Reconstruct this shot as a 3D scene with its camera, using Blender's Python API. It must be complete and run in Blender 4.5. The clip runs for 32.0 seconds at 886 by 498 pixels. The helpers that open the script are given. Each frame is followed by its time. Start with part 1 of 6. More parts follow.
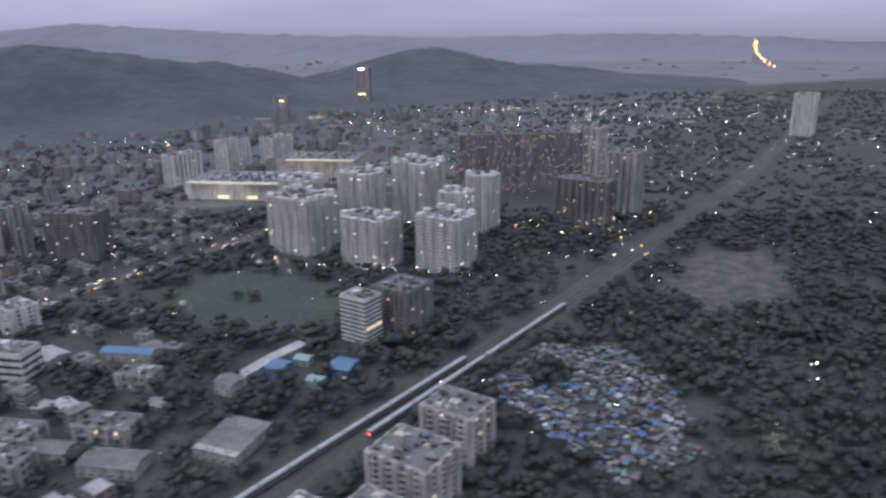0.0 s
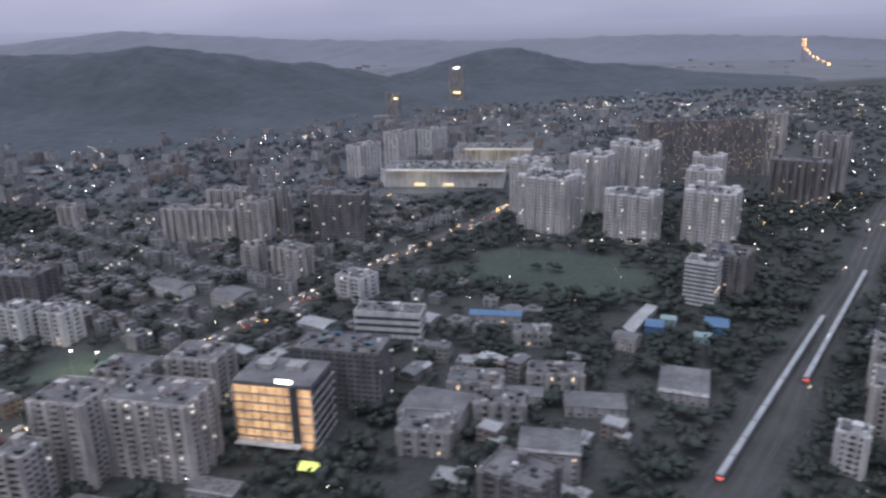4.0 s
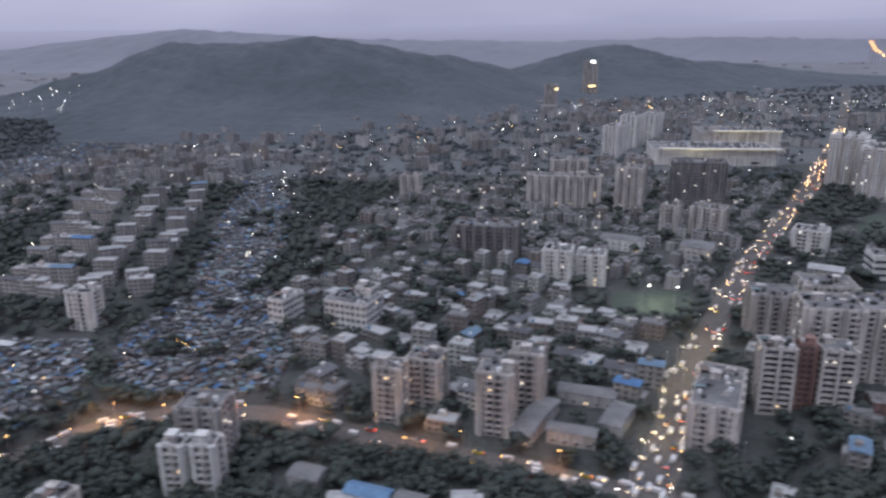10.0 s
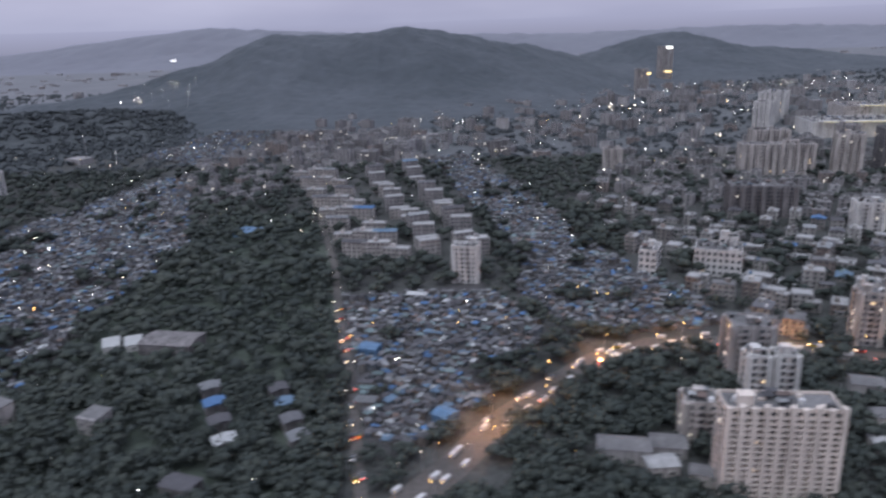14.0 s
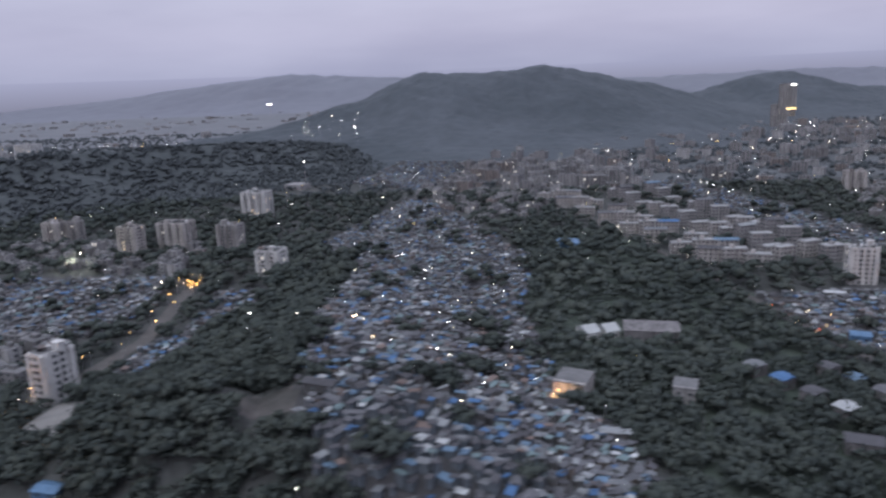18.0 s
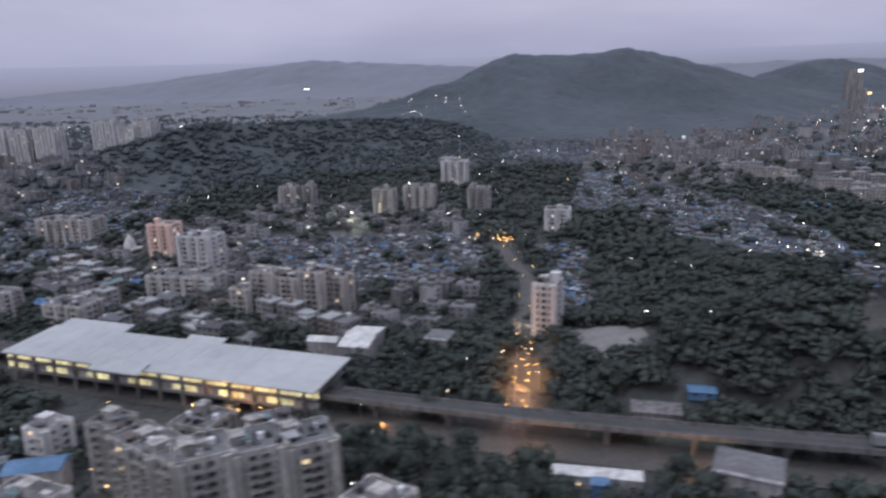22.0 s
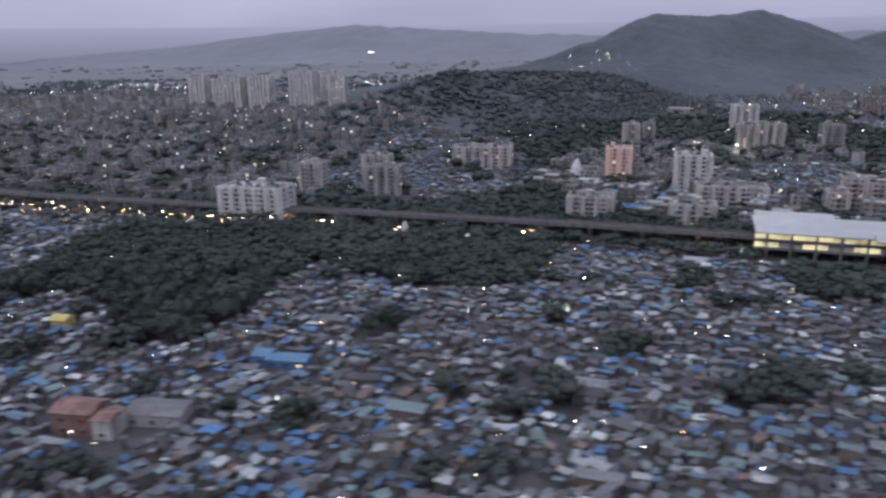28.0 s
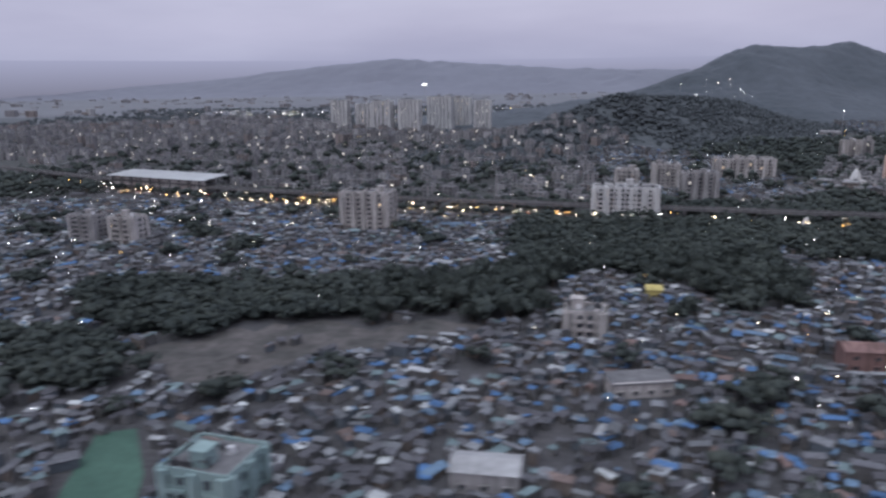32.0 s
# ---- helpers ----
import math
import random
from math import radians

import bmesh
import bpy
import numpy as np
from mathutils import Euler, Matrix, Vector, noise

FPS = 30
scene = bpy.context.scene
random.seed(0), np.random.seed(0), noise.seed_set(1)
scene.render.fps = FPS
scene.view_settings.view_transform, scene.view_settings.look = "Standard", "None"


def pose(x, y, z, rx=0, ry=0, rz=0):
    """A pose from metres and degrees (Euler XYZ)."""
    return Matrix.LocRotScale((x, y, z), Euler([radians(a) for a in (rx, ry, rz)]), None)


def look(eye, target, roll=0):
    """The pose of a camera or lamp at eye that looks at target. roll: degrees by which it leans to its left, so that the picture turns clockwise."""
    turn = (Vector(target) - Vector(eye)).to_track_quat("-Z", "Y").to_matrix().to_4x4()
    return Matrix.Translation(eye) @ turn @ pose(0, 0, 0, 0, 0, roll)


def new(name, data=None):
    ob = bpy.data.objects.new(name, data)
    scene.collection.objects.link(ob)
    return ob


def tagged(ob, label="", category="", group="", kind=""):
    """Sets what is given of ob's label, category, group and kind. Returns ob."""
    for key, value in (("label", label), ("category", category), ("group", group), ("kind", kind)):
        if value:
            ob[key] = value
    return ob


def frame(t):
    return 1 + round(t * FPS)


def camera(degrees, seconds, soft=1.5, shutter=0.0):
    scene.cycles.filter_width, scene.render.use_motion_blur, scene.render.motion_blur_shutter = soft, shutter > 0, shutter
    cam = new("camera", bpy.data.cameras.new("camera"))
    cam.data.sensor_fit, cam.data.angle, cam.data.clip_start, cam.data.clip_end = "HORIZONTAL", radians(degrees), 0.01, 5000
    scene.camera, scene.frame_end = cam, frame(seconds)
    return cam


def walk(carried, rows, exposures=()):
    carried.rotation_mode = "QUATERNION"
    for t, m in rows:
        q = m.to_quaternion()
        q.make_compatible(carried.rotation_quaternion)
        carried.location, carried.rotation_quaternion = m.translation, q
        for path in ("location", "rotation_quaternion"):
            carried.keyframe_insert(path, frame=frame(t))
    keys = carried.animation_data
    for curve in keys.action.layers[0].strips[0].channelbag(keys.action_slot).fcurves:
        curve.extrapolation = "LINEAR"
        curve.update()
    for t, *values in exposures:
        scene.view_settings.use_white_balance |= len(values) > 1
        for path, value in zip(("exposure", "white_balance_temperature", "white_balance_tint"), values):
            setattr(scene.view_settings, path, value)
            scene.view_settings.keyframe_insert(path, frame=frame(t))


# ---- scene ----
cam = camera(63.8, 32.0, soft=2.6, shutter=0.9)
METRES, EYE, TILT, LEAN, TURN = 1200.0, 129.0, -2.65, 0.0, 0.0
ROWS = [
    (0.0, 0.0, 0.0, 0.0, -0.15, -14.85, 0.56),
    (0.5, -0.0153, -0.0016, -0.0014, 0.02, -15.21, 0.63),
    (1.0, -0.0306, -0.0037, -0.0027, -0.2, -15.45, 0.63),
    (1.5, -0.0457, -0.0058, -0.0036, 0.13, -15.21, 0.89),
    (2.0, -0.0607, -0.008, -0.0048, -0.05, -15.01, 0.98),
    (2.5, -0.0759, -0.0101, -0.0057, -0.34, -15.09, 1.18),
    (3.0, -0.0912, -0.012, -0.0067, -0.22, -15.21, 1.27),
    (3.5, -0.1068, -0.0137, -0.0076, 0.18, -14.49, 1.32),
    (5.5, -0.1689, -0.0217, -0.0118, 0.26, -14.28, 0.86),
    (6.0, -0.1842, -0.0231, -0.013, 0.3, -15.02, 0.75),
    (6.5, -0.1997, -0.0248, -0.0142, 0.79, -14.7, 0.83),
    (7.0, -0.2151, -0.0266, -0.0149, 1.57, -13.59, 1.16),
    (7.5, -0.2306, -0.0287, -0.016, 1.49, -13.31, 1.0),
    (8.0, -0.2458, -0.0309, -0.0169, 1.79, -13.21, 1.15),
    (8.5, -0.2611, -0.0332, -0.0179, 1.23, -13.98, 0.98),
    (9.0, -0.2765, -0.0354, -0.0188, 0.98, -14.21, 0.75),
    (9.5, -0.2918, -0.0373, -0.0198, 0.72, -14.26, 0.62),
    (10.0, -0.307, -0.0394, -0.021, 0.77, -14.02, 0.71),
    (10.5, -0.3224, -0.0413, -0.0221, 0.75, -13.82, 0.86),
    (11.0, -0.3377, -0.0436, -0.023, 1.13, -13.5, 1.26),
    (11.5, -0.353, -0.046, -0.0241, 0.49, -13.25, 1.48),
    (12.0, -0.3682, -0.0484, -0.0251, 0.66, -13.6, 1.55),
    (12.5, -0.3836, -0.0505, -0.0262, 0.44, -14.45, 1.5),
    (13.0, -0.3991, -0.0529, -0.0271, 0.94, -14.18, 1.89),
    (13.5, -0.4146, -0.0555, -0.028, 0.33, -13.95, 1.87),
    (14.0, -0.4302, -0.0576, -0.029, 0.17, -14.26, 1.84),
    (14.5, -0.4457, -0.0599, -0.03, 0.22, -14.55, 1.91),
    (16.5, -0.5081, -0.0672, -0.0347, 0.58, -10.18, 2.29),
    (17.0, -0.5233, -0.069, -0.036, 0.79, -10.19, 2.19),
    (17.5, -0.5385, -0.0711, -0.0369, 1.03, -10.53, 1.86),
    (18.0, -0.5536, -0.073, -0.0378, 3.23, -10.52, 2.06),
    (18.5, -0.5689, -0.0757, -0.0386, 2.17, -11.24, 1.88),
    (19.0, -0.5842, -0.078, -0.0395, 2.05, -12.54, 1.49),
    (19.5, -0.5996, -0.0801, -0.0403, 2.35, -13.19, 1.34),
    (20.0, -0.6148, -0.0827, -0.0413, 2.37, -13.16, 1.31),
    (20.5, -0.6303, -0.0851, -0.0421, 2.36, -12.88, 1.42),
    (21.0, -0.6455, -0.0877, -0.0429, 2.44, -12.37, 1.56),
    (21.5, -0.6606, -0.0899, -0.044, 2.49, -11.62, 1.59),
    (22.0, -0.6758, -0.0922, -0.0451, 2.32, -11.29, 1.64),
    (22.5, -0.691, -0.095, -0.0461, 1.9, -11.23, 1.63),
    (23.0, -0.7064, -0.0978, -0.0471, 1.38, -11.3, 1.72),
    (23.5, -0.7221, -0.1004, -0.0482, 1.68, -11.99, 2.0),
    (24.0, -0.737, -0.1027, -0.0493, 1.17, -12.49, 1.86),
    (24.5, -0.7523, -0.1053, -0.0505, 1.14, -12.9, 1.85),
    (25.0, -0.7676, -0.1077, -0.0515, 1.68, -12.83, 1.86),
    (25.5, -0.783, -0.1102, -0.0525, 1.56, -13.1, 1.64),
    (27.5, -0.8456, -0.121, -0.0561, 1.9, -13.84, 0.83),
    (28.0, -0.8611, -0.1235, -0.0572, 1.65, -13.52, 0.89),
    (28.5, -0.8765, -0.1259, -0.0582, 2.24, -13.09, 1.08),
    (29.0, -0.8921, -0.1285, -0.0591, 1.57, -12.9, 0.96),
    (29.5, -0.9078, -0.1312, -0.06, 1.27, -12.71, 1.05),
    (30.0, -0.9237, -0.1333, -0.0611, 1.93, -12.32, 1.15),
    (30.5, -0.9397, -0.1359, -0.0621, 1.93, -11.84, 1.15),
    (31.0, -0.9555, -0.1383, -0.063, 2.11, -11.18, 1.07),
    (31.5, -0.9713, -0.141, -0.064, 2.02, -10.9, 0.8),
    (32.0, -0.9872, -0.1435, -0.0649, 1.87, -10.81, 0.69),
]
walk(cam, [(t, pose(0, 0, EYE, TILT, LEAN, TURN) @ pose(METRES * x, METRES * y, METRES * z, 90 + pitch, roll, yaw)) for t, x, y, z, yaw, pitch, roll in ROWS], exposures=((0, 0.58), (3, 0.46), (6, 0.54), (13, 0.52), (17, 0.50), (22, 0.44), (32, 0.46)))

# ---- light: overcast dusk ----
world = bpy.data.worlds.new("dusk_sky")
scene.world = world
world.use_nodes = True
wn, wl = world.node_tree.nodes, world.node_tree.links
wn.clear()
w_out = wn.new("ShaderNodeOutputWorld")
w_sky = wn.new("ShaderNodeTexSky")
w_sky.sky_type, w_sky.sun_disc = "NISHITA", False
w_sky.sun_elevation, w_sky.sun_rotation = radians(4), radians(220)
w_sky.air_density, w_sky.dust_density = 2.0, 4.0
w_bg1 = wn.new("ShaderNodeBackground")
w_bg1.inputs["Strength"].default_value = 0.02
w_tc = wn.new("ShaderNodeTexCoord")
w_map = wn.new("ShaderNodeMapping")
w_map.inputs["Scale"].default_value = (1.0, 1.0, 5.0)
w_noise = wn.new("ShaderNodeTexNoise")
w_noise.inputs["Scale"].default_value, w_noise.inputs["Detail"].default_value = 2.6, 5.0
w_sep = wn.new("ShaderNodeSeparateXYZ")
w_grad = wn.new("ShaderNodeValToRGB")
w_grad.color_ramp.elements[0].position, w_grad.color_ramp.elements[0].color = 0.0, (0.262, 0.276, 0.392, 1)
w_grad.color_ramp.elements[1].position, w_grad.color_ramp.elements[1].color = 1.0, (0.770, 0.815, 1.03, 1)
for at, colour in ((0.07, (0.352, 0.364, 0.498, 1)), (0.25, (0.436, 0.467, 0.625, 1))):
    w_grad.color_ramp.elements.new(at).color = colour
w_cloud = wn.new("ShaderNodeValToRGB")
w_cloud.color_ramp.elements[0].position, w_cloud.color_ramp.elements[0].color = 0.3, (0.86, 0.86, 0.88, 1)
w_cloud.color_ramp.elements[1].position, w_cloud.color_ramp.elements[1].color = 0.7, (1.08, 1.07, 1.05, 1)
w_mul = wn.new("ShaderNodeMixRGB")
w_mul.blend_type = "MULTIPLY"
w_mul.inputs[0].default_value = 1.0
w_bg2 = wn.new("ShaderNodeBackground")
w_bg2.inputs["Strength"].default_value = 1.0
w_add = wn.new("ShaderNodeAddShader")
wl.new(w_tc.outputs["Generated"], w_map.inputs["Vector"])
wl.new(w_map.outputs["Vector"], w_noise.inputs["Vector"])
wl.new(w_tc.outputs["Generated"], w_sep.inputs["Vector"])
wl.new(w_sep.outputs["Z"], w_grad.inputs["Fac"])
wl.new(w_noise.outputs["Fac"], w_cloud.inputs["Fac"])
wl.new(w_grad.outputs["Color"], w_mul.inputs[1])
wl.new(w_cloud.outputs["Color"], w_mul.inputs[2])
wl.new(w_sky.outputs["Color"], w_bg1.inputs["Color"])
wl.new(w_mul.outputs["Color"], w_bg2.inputs["Color"])
wl.new(w_bg1.outputs[0], w_add.inputs[0])
wl.new(w_bg2.outputs[0], w_add.inputs[1])
wl.new(w_add.outputs[0], w_out.inputs["Surface"])

sun = new("sun", bpy.data.lights.new("sun", "SUN"))
sun.data.energy, sun.data.angle, sun.data.color = 1.15, radians(60), (0.87, 0.93, 0.94)
sun.matrix_world = look((-250, -300, 900), (0, 0, 0))


# ---- materials ----
def material(name, a, b, rough=0.85, fine=1.2, broad=0.08, bump=0.3, palette=None, pick="island", metal=0.0, spec=0.3, vary=0.3, streak=0.0):
    """Two-scale procedural surface: a to b over the broad noise, grain from the fine one; palette picks a colour per piece."""
    m = bpy.data.materials.new(name)
    m.use_nodes = True
    n, l = m.node_tree.nodes, m.node_tree.links
    p = n["Principled BSDF"]
    p.inputs["Roughness"].default_value, p.inputs["Metallic"].default_value = rough, metal
    p.inputs["Specular IOR Level"].default_value = spec
    tc = n.new("ShaderNodeTexCoord")
    n1, n2 = n.new("ShaderNodeTexNoise"), n.new("ShaderNodeTexNoise")
    n1.inputs["Scale"].default_value, n2.inputs["Scale"].default_value = broad, fine
    n1.inputs["Detail"].default_value, n2.inputs["Detail"].default_value = 4.0, 6.0
    l.new(tc.outputs["Object"], n1.inputs["Vector"])
    l.new(tc.outputs["Object"], n2.inputs["Vector"])
    mix = n.new("ShaderNodeMixRGB")
    r1 = n.new("ShaderNodeMapRange")
    r1.inputs["From Min"].default_value, r1.inputs["From Max"].default_value = 0.35, 0.65
    l.new(n1.outputs["Fac"], r1.inputs["Value"])
    l.new(r1.outputs["Result"], mix.inputs[0])
    mix.inputs[1].default_value, mix.inputs[2].default_value = (*a, 1), (*b, 1)
    out = mix.outputs[0]
    if palette:
        src = n.new("ShaderNodeNewGeometry").outputs["Random Per Island"] if pick == "island" else n.new("ShaderNodeObjectInfo").outputs["Random"]
        ramp = n.new("ShaderNodeValToRGB")
        ramp.color_ramp.interpolation = "CONSTANT"
        e = ramp.color_ramp.elements
        while len(e) < len(palette):
            e.new(0.5)
        at = 0.0
        for k, (share, c) in enumerate(palette):
            e[k].position, e[k].color = at, (*c, 1)
            at += share
        l.new(src, ramp.inputs["Fac"])
        mul = n.new("ShaderNodeMixRGB")
        mul.blend_type = "MULTIPLY"
        mul.inputs[0].default_value = 1.0
        l.new(ramp.outputs[0], mul.inputs[1])
        l.new(out, mul.inputs[2])
        out = mul.outputs[0]
    grain = n.new("ShaderNodeMapRange")
    grain.inputs["From Min"].default_value, grain.inputs["From Max"].default_value = 0.25, 0.75
    grain.inputs["To Min"].default_value, grain.inputs["To Max"].default_value = 1.0 - vary, 1.0 + vary
    l.new(n2.outputs["Fac"], grain.inputs["Value"])
    tone = n.new("ShaderNodeMixRGB")
    tone.blend_type = "MULTIPLY"
    tone.inputs[0].default_value = 1.0
    l.new(out, tone.inputs[1])
    l.new(grain.outputs["Result"], tone.inputs[2])
    out = tone.outputs[0]
    if streak:  # rain streaks and mould running down the plaster
        mp, n3, r3, st = n.new("ShaderNodeMapping"), n.new("ShaderNodeTexNoise"), n.new("ShaderNodeMapRange"), n.new("ShaderNodeMixRGB")
        mp.inputs["Scale"].default_value = (1.0, 1.0, 0.10)
        n3.inputs["Scale"].default_value, n3.inputs["Detail"].default_value = 0.7, 5.0
        r3.inputs["From Min"].default_value, r3.inputs["From Max"].default_value = 0.42, 0.66
        r3.inputs["To Min"].default_value, r3.inputs["To Max"].default_value = 1.0, 1.0 - streak
        st.blend_type = "MULTIPLY"
        st.inputs[0].default_value = 1.0
        l.new(tc.outputs["Object"], mp.inputs["Vector"])
        l.new(mp.outputs["Vector"], n3.inputs["Vector"])
        l.new(n3.outputs["Fac"], r3.inputs["Value"])
        l.new(out, st.inputs[1])
        l.new(r3.outputs["Result"], st.inputs[2])
        out = st.outputs[0]
    l.new(out, p.inputs["Base Color"])
    if bump:
        bp = n.new("ShaderNodeBump")
        bp.inputs["Strength"].default_value, bp.inputs["Distance"].default_value = bump, 0.4
        l.new(n2.outputs["Fac"], bp.inputs["Height"])
        l.new(bp.outputs["Normal"], p.inputs["Normal"])
    return m


def glowing(name, colour, strength, uneven=0.0):
    m = bpy.data.materials.new(name)
    m.use_nodes = True
    p = m.node_tree.nodes["Principled BSDF"]
    p.inputs["Base Color"].default_value = (*[min(1, c) for c in colour], 1)
    p.inputs["Emission Color"].default_value = (*colour, 1)
    p.inputs["Emission Strength"].default_value = strength
    if uneven:  # rooms behind the glass are lit unevenly
        n, l = m.node_tree.nodes, m.node_tree.links
        tc, nz, mr = n.new("ShaderNodeTexCoord"), n.new("ShaderNodeTexNoise"), n.new("ShaderNodeMapRange")
        nz.inputs["Scale"].default_value, nz.inputs["Detail"].default_value = uneven, 2.0
        mr.inputs["From Min"].default_value, mr.inputs["From Max"].default_value = 0.36, 0.64
        mr.inputs["To Min"].default_value, mr.inputs["To Max"].default_value = strength * 0.25, strength * 1.5
        l.new(tc.outputs["Object"], nz.inputs["Vector"])
        l.new(nz.outputs["Fac"], mr.inputs["Value"])
        l.new(mr.outputs["Result"], p.inputs["Emission Strength"])
    return m


GROUND = material("ground_soil_and_scrub", (0.036, 0.039, 0.039), (0.052, 0.054, 0.054), 0.95, 0.5, 0.02, 0.4, vary=0.35)
GRASS = material("meadow_grass", (0.036, 0.048, 0.040), (0.050, 0.062, 0.052), 0.95, 0.35, 0.03, 0.5, vary=0.3)
EARTH = material("bare_earth", (0.046, 0.045, 0.044), (0.086, 0.078, 0.077), 0.95, 0.4, 0.12, 0.4, vary=0.35)
PAVED = material("worn_concrete_yard", (0.125, 0.121, 0.12), (0.165, 0.159, 0.157), 0.9, 0.5, 0.08, 0.2, vary=0.15)
ASPHALT = material("worn_asphalt", (0.055, 0.052, 0.052), (0.085, 0.078, 0.076), 0.85, 0.7, 0.05, 0.2, vary=0.25)
BALLAST = material("rail_ballast", (0.042, 0.042, 0.044), (0.062, 0.061, 0.063), 0.95, 1.5, 0.05, 0.6, vary=0.3)
STEEL = material("rail_steel", (0.13, 0.12, 0.12), (0.18, 0.17, 0.17), 0.5, 2.0, 0.2, 0.0, metal=0.8)
HILLMAT = material("wooded_hillside", (0.047, 0.056, 0.067), (0.064, 0.073, 0.087), 0.95, 0.06, 0.008, 0.3, vary=0.14)
RIDGEMAT = material("dark_wooded_ridge", (0.044, 0.051, 0.056), (0.058, 0.066, 0.072), 0.95, 0.12, 0.01, 0.5, vary=0.2)
# the distant hills' haze is put into this pale blue-grey colour
FARHILL = material("hazed_hillside", (0.135, 0.140, 0.170), (0.150, 0.156, 0.188), 1.0, 0.02, 0.002, 0.0, vary=0.05)
LEAF = material("tree_leaves", (0.033, 0.040, 0.038), (0.048, 0.056, 0.052), 0.9, 0.9, 0.02, 0.3, vary=0.2, spec=0.1,
                palette=[(0.4, (1.0, 1.0, 1.0)), (0.3, (1.10, 1.08, 1.04)), (0.3, (0.90, 0.92, 0.95))])
# lighter, bluer copy of the leaves: haze painted onto the far woods
HAZED_LEAF = material("hazed_tree_leaves", (0.058, 0.066, 0.073), (0.072, 0.081, 0.089), 0.95, 0.5, 0.03, 0.2, vary=0.12, spec=0.1)
LANE_SOIL = material("packed_earth_lanes", (0.038, 0.038, 0.042), (0.060, 0.058, 0.062), 0.95, 0.8, 0.08, 0.3, vary=0.3)
# soil of plain and far town, painted paler and bluer for haze
HAZED_PLAIN = material("hazed_plain", (0.105, 0.109, 0.124), (0.135, 0.139, 0.155), 0.95, 0.2, 0.008, 0.2, vary=0.2)
HAZED_SOIL = material("hazed_scrub_and_soil_of_the_town", (0.062, 0.068, 0.076), (0.088, 0.094, 0.103), 0.95, 0.2, 0.012, 0.3, vary=0.3)
BARK = material("tree_bark", (0.10, 0.08, 0.065), (0.15, 0.12, 0.10), 0.95, 4.0, 0.5, 0.6)
HUT_PALETTE = [
    (0.30, (0.066, 0.065, 0.075)), (0.22, (0.096, 0.097, 0.110)), (0.15, (0.132, 0.138, 0.152)), (0.08, (0.20, 0.21, 0.225)), (0.04, (0.31, 0.32, 0.335)),
    (0.055, (0.055, 0.122, 0.25)), (0.06, (0.095, 0.150, 0.222)), (0.03, (0.14, 0.105, 0.098)), (0.05, (0.120, 0.165, 0.178)), (0.012, (0.40, 0.42, 0.43))]
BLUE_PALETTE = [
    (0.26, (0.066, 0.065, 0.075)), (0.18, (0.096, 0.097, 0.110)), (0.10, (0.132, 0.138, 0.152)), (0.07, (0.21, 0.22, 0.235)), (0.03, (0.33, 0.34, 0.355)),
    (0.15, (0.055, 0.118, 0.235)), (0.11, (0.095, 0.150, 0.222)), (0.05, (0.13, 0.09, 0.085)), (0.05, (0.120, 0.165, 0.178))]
HUT_ROOF_BLUE = material("blue_sheeted_hut_roofs", (0.58, 0.58, 0.58), (1.15, 1.15, 1.15), 0.75, 1.5, 0.07, 0.4, vary=0.35, palette=BLUE_PALETTE)
HUT_ROOF = material("hut_roofs", (0.58, 0.58, 0.58), (1.15, 1.15, 1.15), 0.75, 1.5, 0.07, 0.4, vary=0.35, palette=HUT_PALETTE)
HUT_WALL = material("hut_walls", (0.8, 0.8, 0.8), (1, 1, 1), 0.9, 1.5, 0.2, 0.3, vary=0.25, palette=[
    (0.3, (0.11, 0.106, 0.108)), (0.25, (0.15, 0.146, 0.148)), (0.15, (0.10, 0.115, 0.135)), (0.15, (0.15, 0.125, 0.113)), (0.15, (0.085, 0.085, 0.088))])
# far walls: haze's low contrast is put into this narrow grey palette
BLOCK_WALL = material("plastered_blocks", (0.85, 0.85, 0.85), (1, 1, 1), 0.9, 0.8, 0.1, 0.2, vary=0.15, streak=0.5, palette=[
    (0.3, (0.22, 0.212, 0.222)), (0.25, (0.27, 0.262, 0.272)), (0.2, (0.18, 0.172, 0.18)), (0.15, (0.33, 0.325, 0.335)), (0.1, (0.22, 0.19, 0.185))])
HOUSE_WALL = material("painted_house_walls", (0.85, 0.85, 0.85), (1, 1, 1), 0.9, 0.9, 0.15, 0.2, vary=0.15, streak=0.5, pick="object", palette=[
    (0.28, (0.27, 0.257, 0.253)), (0.24, (0.35, 0.342, 0.338)), (0.20, (0.20, 0.187, 0.183)), (0.16, (0.44, 0.435, 0.43)), (0.12, (0.25, 0.205, 0.19))])
HUT_ROOF_ONE = material("hut_roof_sheets", (0.85, 0.85, 0.85), (1.0, 1.0, 1.0), 0.75, 1.5, 0.15, 0.4, vary=0.35, pick="object", palette=HUT_PALETTE)
ROOF_CONC = material("weathered_roof_concrete", (0.088, 0.088, 0.095), (0.15, 0.147, 0.155), 0.9, 0.8, 0.12, 0.2, vary=0.25)
PALE_ROOF = material("pale_terrace_roofs", (0.21, 0.212, 0.222), (0.31, 0.312, 0.322), 0.9, 0.8, 0.12, 0.2, vary=0.25)
CREAM = material("cream_plaster", (0.35, 0.328, 0.322), (0.43, 0.403, 0.395), 0.9, 0.6, 0.08, 0.15, vary=0.12, streak=0.5)
WHITEW = material("white_plaster", (0.44, 0.435, 0.44), (0.53, 0.522, 0.522), 0.9, 0.6, 0.08, 0.15, vary=0.12, streak=0.35)
